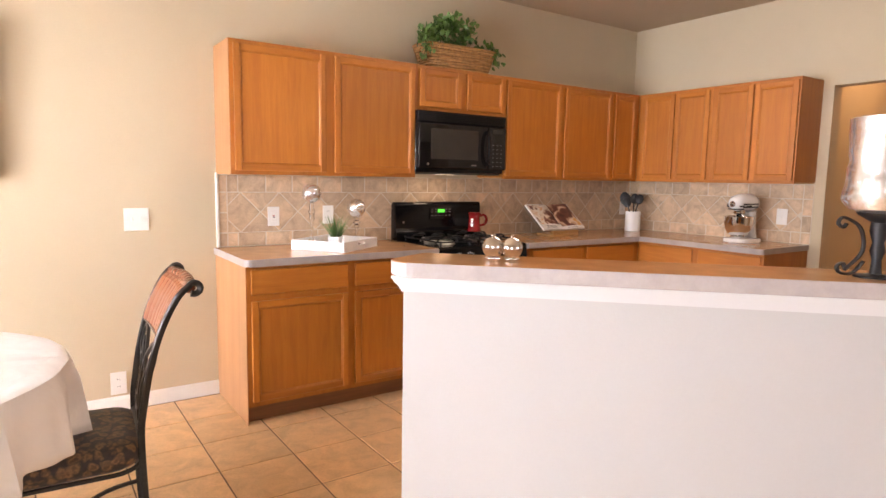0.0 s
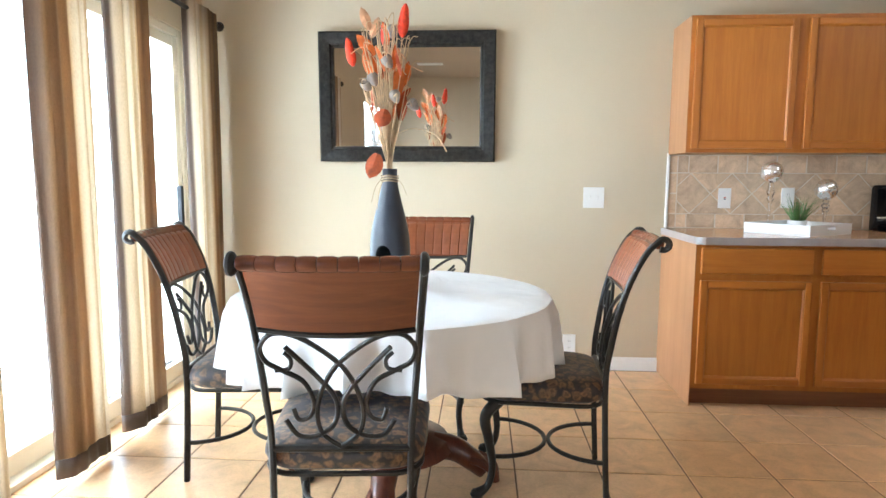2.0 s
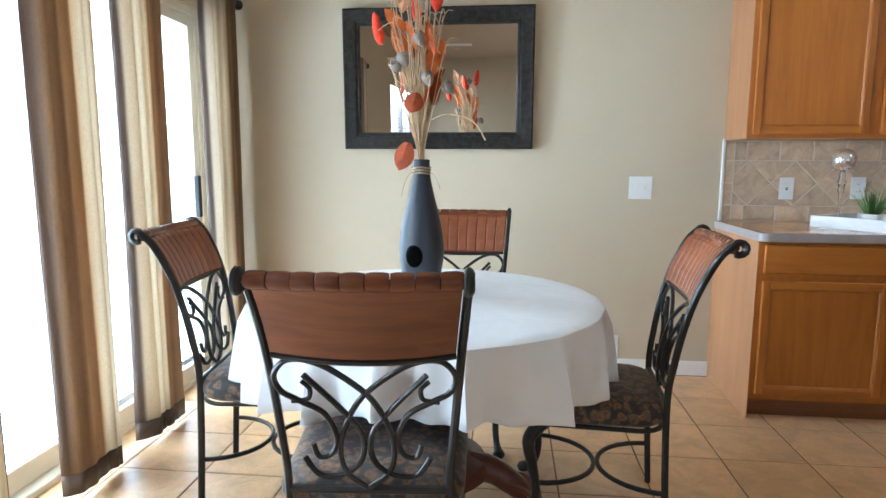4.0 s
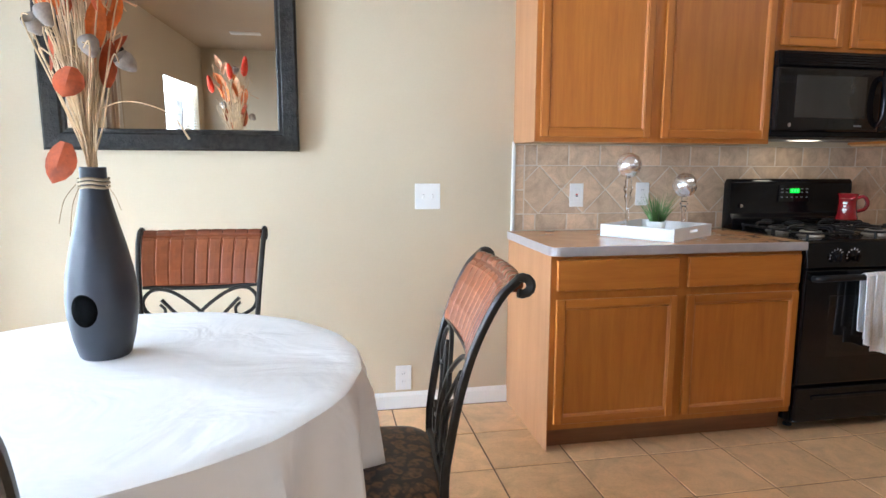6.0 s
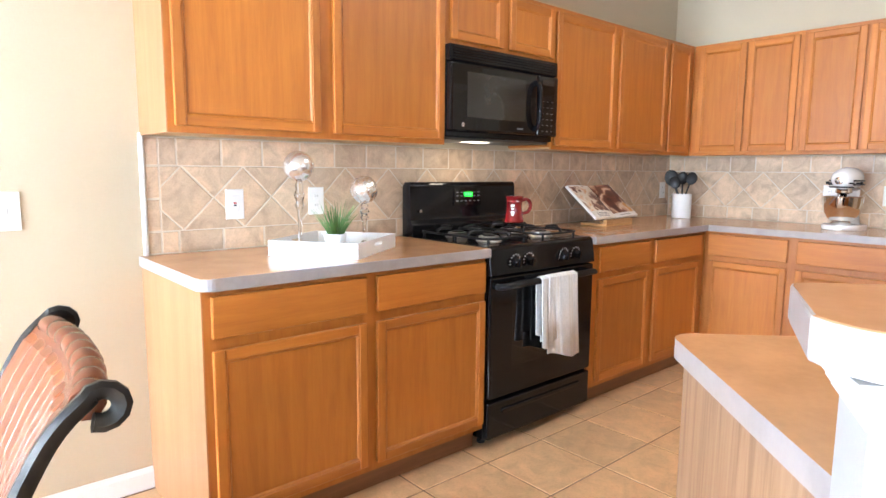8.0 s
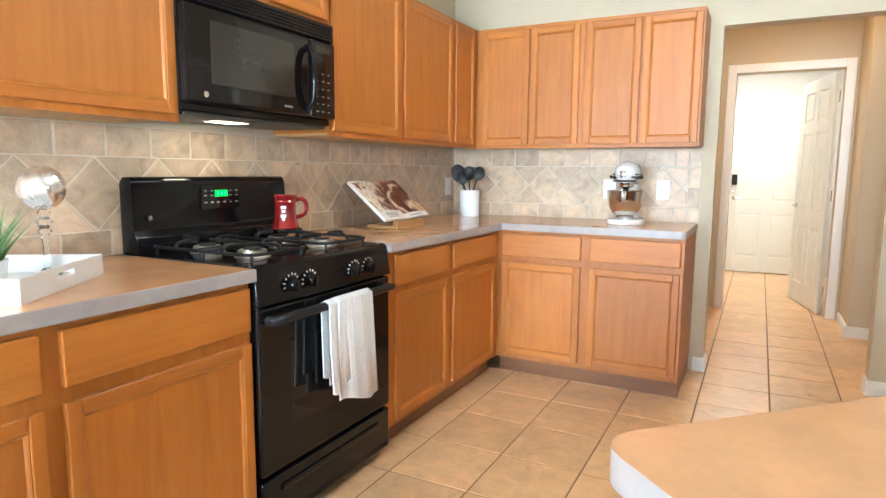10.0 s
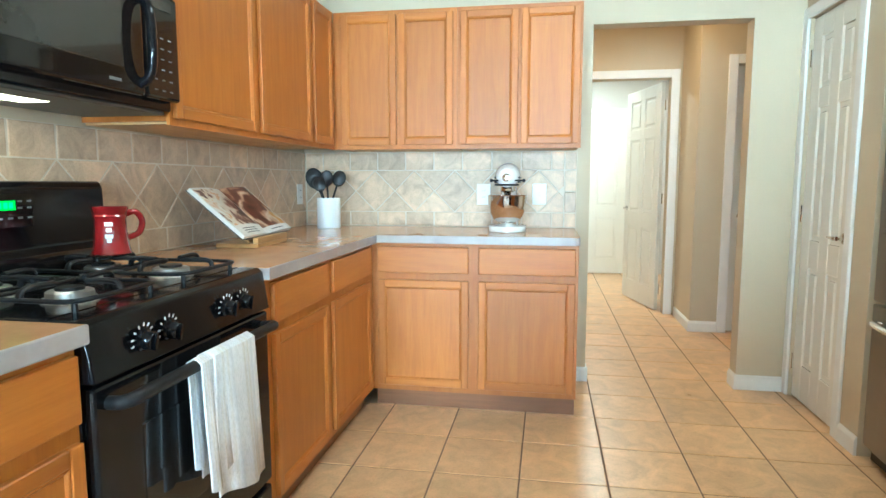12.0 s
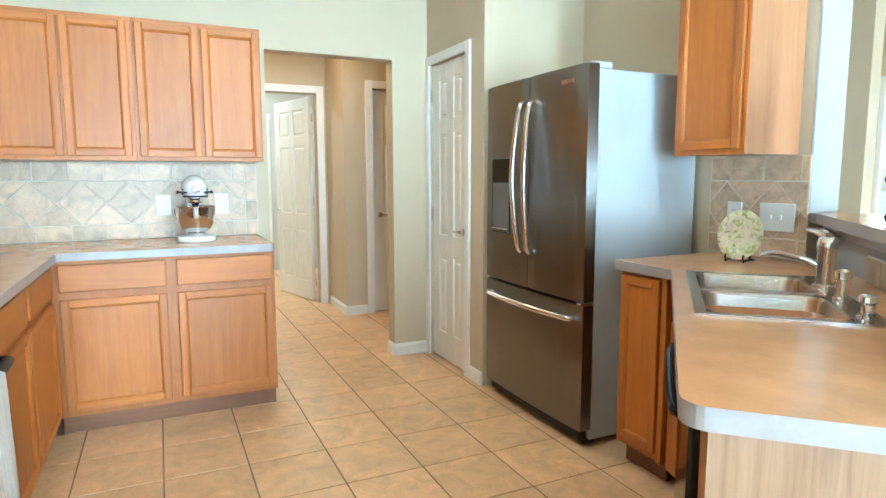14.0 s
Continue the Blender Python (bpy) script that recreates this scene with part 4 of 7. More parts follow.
PODC = plain("grey_seed_pod", (0.30, 0.25, 0.21), 0.7, var=0.3, scale=40, fine=200, bump=0.4)
bunch = thing("dried_flowers", "dried straw stems with orange leaves and seed pods in the vase", "dried flowers", pose(VX, VY, VZ + 0.322))
rs = random.Random(21)


def leaf(bm, p, d, ln, wd, curl, face=None):
    d = Vector(d).normalized()
    s = d.cross(Vector(face or (rs.uniform(-1, 1), rs.uniform(-1, 1), 0.2))).normalized()
    nn = d.cross(s)
    prev = None
    for i in range(7):
        t = i / 6
        w = wd * math.sin(math.pi * min(1, 0.08 + t * 0.92)) ** 0.7
        q = Vector(p) + d * ln * t + nn * curl * ln * t * t
        row = [bm.verts.new(q - s * w + nn * w * 0.35), bm.verts.new(q), bm.verts.new(q + s * w + nn * w * 0.35)]
        if prev:
            for k in range(2):
                bm.faces.new((prev[k], prev[k + 1], row[k + 1], row[k]))
        prev = row


tips = []
for i in range(78):
    a, sp, h = rs.uniform(0, 6.28), rs.uniform(0.01, 0.125), rs.uniform(0.26, 0.58)
    tip = Vector((sp * math.cos(a) - 0.02, sp * math.sin(a), 0.16 + h))
    mid = Vector((tip.x * 0.35 + rs.uniform(-0.014, 0.014), tip.y * 0.35 + rs.uniform(-0.014, 0.014), 0.16 + h * 0.45))
    base = Vector((rs.uniform(-0.015, 0.015), rs.uniform(-0.015, 0.015), 0.02))
    q = tip + Vector((rs.uniform(-0.04, 0.04), rs.uniform(-0.04, 0.04), rs.uniform(-0.02, 0.03)))
    bm = bmesh.new()
    line = curve([base, (base.x * 0.6, base.y * 0.6, 0.16), mid, tip, q], 5)
    tube(bm, line, [0.0028 - 0.0012 * j / len(line) for j in range(len(line))], 5)
    part("stem", bm, STRAW, bunch)
    tips.append((tip, mid))
for i in range(16):
    tip, mid = tips[i]
    bm = bmesh.new()
    leaf(bm, mid.lerp(tip, rs.uniform(0.3, 0.75)), (tip.x * 2 + rs.uniform(-0.3, 0.3), tip.y * 2 + rs.uniform(-0.3, 0.3), rs.uniform(0.5, 1.0)), rs.uniform(0.07, 0.12), rs.uniform(0.010, 0.018), rs.uniform(-0.4, 0.4))
    part("leaf", bm, (ORANGE, PEACH, ORANGE, RUST)[i % 4], bunch, "", True)
# the larger leaves: place, way it points, length, half width, colour
for p, d, ln, wd, mt in (((-0.045, -0.035, 0.225), (-0.30, -0.2, -0.85), 0.105, 0.038, RUST), ((-0.01, -0.06, 0.40), (-0.15, -0.2, -0.6), 0.075, 0.036, RUST),
                         ((-0.05, -0.03, 0.52), (-0.25, -0.2, 0.8), 0.13, 0.030, ORANGE), ((-0.06, 0.0, 0.62), (-0.5, -0.1, 0.55), 0.11, 0.024, ORANGE),
                         ((-0.08, 0.0, 0.72), (-0.35, 0.0, 0.9), 0.10, 0.020, PEACH), ((-0.075, 0.01, 0.69), (0.3, 0.0, 0.9), 0.09, 0.018, PEACH),
                         ((0.03, -0.03, 0.44), (0.18, -0.2, 0.9), 0.13, 0.024, ORANGE), ((0.045, 0.0, 0.36), (0.1, -0.1, 0.9), 0.12, 0.022, RUST),
                         ((0.05, 0.02, 0.50), (0.2, 0.1, 0.9), 0.11, 0.022, ORANGE), ((0.02, 0.05, 0.58), (0.05, 0.3, 0.9), 0.10, 0.022, PEACH)):
    bm = bmesh.new()
    leaf(bm, p, d, ln, wd, 0.15, (0.2 * rs.uniform(-1, 1), -1.0, 0.1))
    part("leaf", bm, mt, bunch, "", True)
for x, y, z, tx, k in ((-0.145, -0.01, 0.575, -0.2, 1.0), (0.055, -0.02, 0.685, 0.12, 1.15), (-0.02, 0.05, 0.66, -0.1, 0.9)):
    bm = bmesh.new()
    line = [(x + tx * 0.12 * t, y, z + 0.11 * k * t) for t in [i / 8 for i in range(9)]]
    tube(bm, line, [k * r for r in (0.006, 0.016, 0.019, 0.02, 0.019, 0.017, 0.015, 0.012, 0.005)], 10)
    for v in bm.verts:
        v.co += v.co.normalized() * rs.uniform(-0.0015, 0.003)
    part("cone", bm, REDC, bunch, "bright red dyed cone", True)
for x, y, z in ((0.005, -0.08, 0.58), (-0.085, -0.05, 0.495), (-0.055, -0.06, 0.515), (0.03, -0.05, 0.45), (0.10, -0.02, 0.42), (0.01, 0.03, 0.72)):
    bm = bmesh.new()
    lathe(bm, [(0.004, -0.03), (0.012, -0.022), (0.02, -0.008), (0.024, 0.008), (0.02, 0.02), (0.015, 0.014), (0.0, 0.006)], 12)
    bm.transform(pose(x, y, z, rs.uniform(-50, 50), rs.uniform(-50, 50), 0))
    part("pod", bm, PODC, bunch, "grey cup-shaped seed pod", True)
for pts, mt in (([(0.03, -0.04, 0.30), (0.10, -0.03, 0.325), (0.19, -0.02, 0.30), (0.235, -0.01, 0.235)], STRAW), ([(-0.02, -0.06, 0.60), (0.05, -0.07, 0.615), (0.09, -0.06, 0.57), (0.14, -0.05, 0.545)], PEACH),
                ([(-0.03, -0.05, 0.56), (-0.09, -0.05, 0.64), (-0.15, -0.03, 0.62)], PEACH)):
    bm = bmesh.new()
    line = curve(pts, 6)
    tube(bm, line, [0.0016 + 0.005 * max(0, j / len(line) - 0.65) for j in range(len(line))], 6)
    part("curl", bm, mt, bunch, "", True)

# mirror, hung leaning a little forward
FRAME = plain("dark_hammered_frame", (0.030, 0.027, 0.024), 0.3, 0.5, var=0.6, scale=34, fine=110, bump=0.8, depth=0.003)
MX0, MX1, MZ0, MZ1 = -1.172, -0.080, 1.315, 2.103
mir = thing("wall_mirror", "rectangular wall mirror in a dark hammered metal frame", "mirror", pose(0, NORTH - 0.006, MZ0, 1.4, 0, 0))
H, fw = MZ1 - MZ0, 0.096
prof = [(0.0, 0.0), (0.0, 0.030), (0.010, 0.038), (0.022, 0.036), (0.07, 0.030), (0.078, 0.020), (0.088, 0.020), (0.096, 0.010), (0.096, 0.0)]
bm = bmesh.new()
loops = []
for o, d in prof:
    loops.append([bm.verts.new(p) for p in ((MX0 + o, -d, o), (MX1 - o, -d, o), (MX1 - o, -d, H - o), (MX0 + o, -d, H - o))])
for a, b in zip(loops, loops[1:]):
    for j in range(4):
        bm.faces.new((a[j], a[(j + 1) % 4], b[(j + 1) % 4], b[j]))
part("frame", bm, FRAME, mir)
part("glass", boxed((MX0 + fw - 0.002, -0.009, fw - 0.002), (MX1 - fw + 0.002, -0.003, H - fw + 0.002)), MIRROR, mir, "silvered mirror glass")


# patio door
DFRAME = plain("almond_door_frame", (0.62, 0.56, 0.45), 0.45, var=0.04, scale=5, fine=90, bump=0.05)
slider = thing("window_1", "sliding glass patio door in an almond frame", "patio door", kind="structure")
bm = bmesh.new()
x0, x1 = WEST - 0.12, WEST - 0.01
box(bm, (x0, DOOR_Y1 - 0.045, 0), (x1, DOOR_Y1, DOOR_Z), 0.004)
box(bm, (x0, DOOR_Y0, 0), (x1, DOOR_Y0 + 0.045, DOOR_Z), 0.004)
box(bm, (x0, DOOR_Y0 + 0.045, DOOR_Z - 0.045), (x1, DOOR_Y1 - 0.045, DOOR_Z), 0.004)
box(bm, (x0, DOOR_Y0 + 0.045, -0.001), (x1, DOOR_Y1 - 0.045, 0.03), 0.004)
part("frame", bm, DFRAME, slider)
span = (DOOR_Y1 - DOOR_Y0 - 0.09) / 3
for i in range(3):
    a, b = DOOR_Y0 + 0.045 + span * i - (0.03 if i else 0), DOOR_Y0 + 0.045 + span * (i + 1)
    xa = WEST - (0.10 if i == 1 else 0.055)
    bm = bmesh.new()
    for lo, hi in (((a, 0.032), (a + 0.055, 2.012)), ((b - 0.055, 0.032), (b, 2.012)), ((a + 0.055, 0.032), (b - 0.055, 0.12)), ((a + 0.055, 1.955), (b - 0.055, 2.012))):
        box(bm, (xa, lo[0], lo[1]), (xa + 0.036, hi[0], hi[1]), 0.003)
    p = part("sash", bm, DFRAME, slider)
    g = part("pane", boxed((xa + 0.015, a + 0.053, 0.118), (xa + 0.021, b - 0.053, 1.957)), GLASS, p, "clear glass pane")
    g.visible_shadow = False
for yy in (3.52, 2.66):
    bm = bmesh.new()
    box(bm, (WEST - 0.02, yy, 0.93), (WEST + 0.012, yy + 0.028, 1.16), 0.006, 2)
    part("handle", bm, BLACKMATT, slider, "black pull handle")

# curtains on a rod
# woven stripes; the first dark stops paint in the pleat's shaded receding side
STRIPE = [(0.0, (0.15, 0.11, 0.085)), (0.05, (0.17, 0.125, 0.10)), (0.08, (0.60, 0.51, 0.39)), (0.18, (0.48, 0.37, 0.24)), (0.24, (0.66, 0.59, 0.48)), (0.34, (0.62, 0.54, 0.43)), (0.38, (0.48, 0.37, 0.24)), (0.44, (0.64, 0.57, 0.46)), (0.52, (0.52, 0.40, 0.27)), (0.55, (0.24, 0.14, 0.07)), (0.66, (0.30, 0.19, 0.10)), (0.72, (0.17, 0.10, 0.055)), (0.86, (0.26, 0.165, 0.09)), (0.92, (0.13, 0.08, 0.05))]
CURT = stripes("striped_taffeta", STRIPE, 1.0, 0.55, 0.38)
HEM = plain("dark_brown_hem", (0.07, 0.042, 0.026), 0.6, var=0.15, scale=30, fine=300, bump=0.3)
RX, RZ = -1.795, 2.14


def curtain(y0, y1, label, seed, folds, turned=False):
    c = thing("curtain", label, "curtain", group="striped curtains on the rod")
    q = random.Random(seed)
    p1, p2 = q.uniform(0, 6), q.uniform(0, 6)
    for name, za, zb, mt in (("drop", 0.10, RZ + 0.045, CURT), ("hem", 0.02, 0.10, HEM)):
        bm = bmesh.new()
        uv = bm.loops.layers.uv.new("uv")
        n, levels = folds * 14, 10 if name == "drop" else 2
        grid = []
        for k in range(levels + 1):
            z = za + (zb - za) * k / levels
            f = 1 - 0.35 * (z / RZ)
            row = []
            for i in range(n + 1):
                t = i / n
                yy = y0 + (y1 - y0) * t + 0.02 * f * math.sin(2 * p1 + 9 * t)
                pleat = min(1.0, 1.9 * max(0.0, math.sin(math.pi * min(1.0, t * 1.02 + 0.01 * math.sin(z * 2 + p1)))) ** 0.8)
                xx = RX - 0.02 + (0.045 + 0.012 * f) * pleat + 0.007 * math.sin(2 * math.pi * 2.5 * t + p2 + 0.4 * z) * f + 0.004 * math.sin(2 * math.pi * 7 * t + z)
                row.append((bm.verts.new((xx, yy, z)), t, z))
            grid.append(row)
        for a, b in zip(grid, grid[1:]):
            for i in range(n):
                quad = (a[i], a[i + 1], b[i + 1], b[i])
                face = bm.faces.new([v[0] for v in quad])
                for lp, v in zip(face.loops, quad):
                    lp[uv].uv = (1 - v[1] if turned else v[1], v[2])
        o = part(name, bm, mt, c, "", True)
        s = o.modifiers.new("thick", "SOLIDIFY")
        s.thickness = 0.002
    for i in range(folds):
        yy = y0 + (y1 - y0) * (i + 0.5) / folds
        bm = bmesh.new()
        tube(bm, [(RX + 0.026 * math.cos(a), yy, RZ + 0.026 * math.sin(a)) for a in [6.2832 * j / 14 for j in range(14)]], 0.004, 6, True)
        part("grommet", bm, IRON, c, "dark metal grommet", True)


curtain(3.40, 3.80, "striped brown and gold taffeta curtain by the wall corner", 1, 3)
curtain(2.70, 3.02, "striped brown and gold taffeta curtain gathered in the middle", 2, 3)
curtain(2.22, 2.58, "striped brown and gold taffeta curtain hanging to the floor", 3, 3, True)
curtain(1.55, 2.02, "striped brown and gold taffeta curtain hanging to the floor", 4, 4, True)
curtain(0.72, 1.10, "striped brown and gold taffeta curtain at the end of the rod", 5, 3)
rod = thing("curtain_rod", "dark bronze curtain rod with ball finials", "curtain rod")
bm = bmesh.new()
tube(bm, [(RX, 0.62, RZ), (RX, 3.82, RZ)], 0.0125, 10)
part("rod", bm, IRON, rod, "", True)
for yy, s in ((3.82, 1), (0.62, -1)):
    bm = bmesh.new()
    lathe(bm, [(0.013, 0), (0.02, 0.006), (0.015, 0.012), (0.028, 0.03), (0.03, 0.042), (0.02, 0.058), (0.0, 0.064)], 16)
    bm.transform(pose(RX, yy, RZ, -90 * s, 0, 0))
    part("finial", bm, IRON, rod, "", True)
for yy in (0.68, 2.1, 3.81):
    bm = bmesh.new()
    tube(bm, [(WEST, yy, RZ - 0.005), (RX, yy, RZ - 0.005)], 0.008, 8)
    lathe(bm, [(0.03, 0), (0.03, 0.006), (0, 0.008)], 14)
    part("bracket", bm, IRON, rod, "", True)


def wall_plate(m, label, kind, w=0.072, h=0.118):
    p = thing("wall_plate", label, "wall plate", m)
    part("plate", boxed((-w / 2, -0.006, -h / 2), (w / 2, 0, h / 2), 0.002, 2), PLASTIC, p)
    if kind == "switch2":
        for x in (-0.023, 0.023):
            part("toggle", boxed((x - 0.005, -0.016, -0.011), (x + 0.005, -0.0055, 0.011), 0.002), PLASTIC, p)
    elif kind == "switch":
        part("toggle", boxed((-0.005, -0.016, -0.011), (0.005, -0.0055, 0.011), 0.002), PLASTIC, p)
    elif kind == "gfci":
        part("face", boxed((-0.017, -0.0075, -0.034), (0.017, -0.0055, 0.034), 0.001), PLASTIC, p)
        part("button", boxed((-0.006, -0.009, 0.001), (0.006, -0.007, 0.007)), plain("red_button", (0.5, 0.03, 0.02), 0.5, bump=0), p, "red test button")
        part("button", boxed((-0.006, -0.009, -0.008), (0.006, -0.007, -0.002)), BLACKMATT, p)
    else:
        for z in (-0.02, 0.02):
            bm = bmesh.new()
            prism(bm, smooth_rect(0.033, 0.028, 0.01, 3), 0, 0.002)
            bm.transform(pose(0, -0.0055, z, 90, 0, 0))
            r_ = part("receptacle", bm, PLASTIC, p)
            for x in (-0.006, 0.006):
                part("slot", boxed((x - 0.001, -0.0082, z - 0.002), (x + 0.001, -0.0074, z + 0.006)), BLACKMATT, r_)
    return p


wall_plate(pose(0.537, NORTH, 1.098), "white double light switch plate on the beige wall", "switch2", 0.128, 0.128)
wall_plate(pose(0.411, NORTH, 0.162), "white wall outlet low on the beige wall", "outlet", 0.082, 0.13)

# ---- kitchen appliances ----
GREEN = emit("green_clock_digits", (0.05, 0.9, 0.08), 2.5)
GREENDIM = emit("green_clock_panel", (0.02, 0.6, 0.04), 0.3)
INK = plain("grey_print", (0.14, 0.14, 0.14), 0.6, bump=0.0)
SX0, SX1, SF = 2.182, 2.938, 3.262


stove = thing("gas_range", "black gas range with cast iron grates and oven door", "stove")
part("body", boxed((SX0, SF + 0.03, 0.04), (SX1, NORTH - 0.02, 0.885), 0.004), BLACK, stove)
for x in (SX0 + 0.05, SX1 - 0.05):
    for y in (SF + 0.09, NORTH - 0.09):
        bm = bmesh.new()
        lathe(bm, [(0.02, 0), (0.02, 0.01), (0.012, 0.012), (0.012, 0.042)], 10, (x, y, 0))
        part("foot", bm, BLACKMATT, stove)
part("drawer", boxed((SX0 + 0.004, SF + 0.002, 0.045), (SX1 - 0.004, SF + 0.03, 0.215), 0.008, 2), BLACK, stove)
part("drawer_pull", boxed((SX0 + 0.09, SF - 0.006, 0.155), (SX1 - 0.09, SF + 0.003, 0.178), 0.006, 2), BLACK, stove)
od = part("oven_door", boxed((SX0 + 0.004, SF, 0.232), (SX1 - 0.004, SF + 0.03, 0.782), 0.008, 2), BLACK, stove)
part("window", boxed((SX0 + 0.14, SF - 0.002, 0.36), (SX1 - 0.14, SF + 0.004, 0.66), 0.003), BLACKGLASS, od, "dark oven window glass")
bm = bmesh.new()
tube(bm, curve([(SX0 + 0.045, SF, 0.742), (SX0 + 0.05, SF - 0.04, 0.747), (SX0 + 0.14, SF - 0.052, 0.752), (SX1 - 0.14, SF - 0.052, 0.752), (SX1 - 0.05, SF - 0.04, 0.747), (SX1 - 0.045, SF, 0.742)], 6), 0.015, 10)
part("handle", bm, BLACKMATT, od, "curved black oven handle", True)
bm = bmesh.new()
sec = [(SF - 0.006, 0.79), (SF + 0.012, 0.905), (SF + 0.028, 0.917), (SF + 0.09, 0.917), (SF + 0.09, 0.79)]
ends = [[bm.verts.new((x, y, z)) for y, z in sec] for x in (SX0 + 0.002, SX1 - 0.002)]
for i in range(5):
    bm.faces.new((ends[0][i], ends[0][(i + 1) % 5], ends[1][(i + 1) % 5], ends[1][i]))
bm.faces.new(ends[0])
bm.faces.new(ends[1][::-1])
bmesh.ops.bevel(bm, geom=bm.edges[:], offset=0.004, segments=2, affect="EDGES", profile=0.5)
panel = part("control_panel", bm, BLACK, stove)
for x in (SX0 + 0.155, SX0 + 0.245, SX1 - 0.255, SX1 - 0.165):
    bm = bmesh.new()
    lathe(bm, [(0.026, 0), (0.026, 0.006), (0.021, 0.010), (0.0195, 0.026), (0.017, 0.029), (0, 0.029)], 24)
    box(bm, (-0.005, -0.0195, 0.028), (0.005, 0.0195, 0.036), 0.002)
    bm.transform(pose(x, SF - 0.001, 0.845, 99, 0, 0))
    k = part("knob", bm, BLACK, panel, "round black burner knob", True)
    for a in range(-140, 141, 28):
        t = boxed((-0.0018, 0.0285, 0), (0.0018, 0.0365, 0.0012))
        t.transform(pose(x, SF - 0.0005, 0.845, 99, 0, 0) @ pose(0, 0, 0, 0, 0, a))
        part("mark", t, PLASTIC, k)
part("cooktop", boxed((SX0 + 0.002, SF + 0.092, 0.886), (SX1 - 0.002, NORTH - 0.085, 0.917), 0.005, 2), BLACK, stove)
ALU = plain("burner_aluminium", (0.45, 0.43, 0.40), 0.4, 0.9, var=0.15, scale=30, fine=160, bump=0.2)
cy0, cy1 = SF + 0.20, NORTH - 0.22
for x in (SX0 + 0.19, SX1 - 0.19):
    for y in (cy0, cy1):
        bm = bmesh.new()
        lathe(bm, [(0.062, 0.917), (0.058, 0.923), (0.05, 0.925), (0.049, 0.938), (0.044, 0.941), (0.0, 0.941)], 28, (x, y, 0))
        b_ = part("burner", bm, ALU, stove, "pale burner ring", True)
        bm = bmesh.new()
        lathe(bm, [(0.030, 0.941), (0.031, 0.944), (0.029, 0.948), (0.0, 0.950)], 24, (x, y, 0))
        part("burner_cap", bm, BLACKMATT, b_, "", True)
        for sx, sy in ((1, 0), (-1, 0), (0, 1), (0, -1)):
            bm = bmesh.new()
            tube(bm, curve([(x + sx * 0.045, y + sy * 0.045, 0.962), (x + sx * 0.10, y + sy * 0.10, 0.964), (x + sx * 0.128, y + sy * 0.123, 0.958), (x + sx * 0.135, y + sy * 0.128, 0.94)], 4), 0.0085, 8, flat=0.8)
            part("grate_finger", bm, BLACKMATT, stove, "", True)
        bm = bmesh.new()
        ring = [(x + px, y + py, 0.942) for px, py in smooth_rect(0.275, 0.262, 0.04, 4)]
        tube(bm, ring, 0.0055, 8, True)
        for sx in (-1, 1):
            for sy in (-1, 1):
                tube(bm, [(x + sx * 0.12, y + sy * 0.115, 0.945), (x + sx * 0.12, y + sy * 0.115, 0.916)], 0.006, 6)
        part("grate", bm, BLACKMATT, stove, "cast iron pan grate", True)
bm = bmesh.new()
pts = [(NORTH - 0.10, 0.912), (NORTH - 0.098, 0.975), (NORTH - 0.075, 1.0), (NORTH - 0.082, 1.165), (NORTH - 0.07, 1.185), (NORTH - 0.03, 1.185), (NORTH - 0.012, 1.165), (NORTH - 0.012, 0.912)]
ends = [[bm.verts.new((x, y, z)) for y, z in pts] for x in (SX0, SX1)]
for i in range(len(pts)):
    bm.faces.new((ends[0][i], ends[0][(i + 1) % len(pts)], ends[1][(i + 1) % len(pts)], ends[1][i]))
bm.faces.new(ends[0])
bm.faces.new(ends[1][::-1])
bmesh.ops.bevel(bm, geom=bm.edges[:], offset=0.007, segments=2, affect="EDGES", profile=0.5)
guard = part("backguard", bm, BLACK, stove, "black control backguard", True)
gy = NORTH - 0.084
part("display", boxed((2.47, gy - 0.002, 1.06), (2.66, gy + 0.006, 1.152), 0.001), BLACKGLASS, guard)
part("clock_panel", boxed((2.535, gy - 0.0035, 1.107), (2.599, gy - 0.002, 1.133)), GREENDIM, guard, "lit green clock panel")
for x0, x1 in ((2.545, 2.555), (2.562, 2.574), (2.579, 2.591)):
    part("digit_bar", boxed((x0, gy - 0.0042, 1.112), (x1, gy - 0.0036, 1.128)), GREEN, guard, "bright green digit")
for i in range(6):
    for j, z in enumerate((1.128, 1.11, 1.083)):
        if j < 2 and i in (2, 3):
            continue
        part("key_mark", boxed((2.482 + i * 0.031, gy - 0.0035, z), (2.496 + i * 0.031, gy - 0.002, z + 0.005)), INK, guard)
bm = bmesh.new()
lathe(bm, [(0.009, 0), (0.009, 0.0015), (0, 0.002)], 16)
bm.transform(pose(2.245, gy, 1.04, 90, 0, 0))
part("badge", bm, CHROME, guard)

# dish towel over the oven handle
TOWEL = stripes("striped_dish_towel", [(0.0, (0.84, 0.85, 0.87)), (0.28, (0.84, 0.85, 0.87)), (0.36, (0.76, 0.74, 0.70)), (0.46, (0.84, 0.85, 0.87)), (0.56, (0.77, 0.75, 0.71)), (0.64, (0.84, 0.85, 0.87)), (0.76, (0.74, 0.76, 0.79)), (0.84, (0.84, 0.85, 0.87))], 2.0, 0.9)
towel = thing("dish_towel", "white dish towel with beige stripes over the oven handle", "towel")


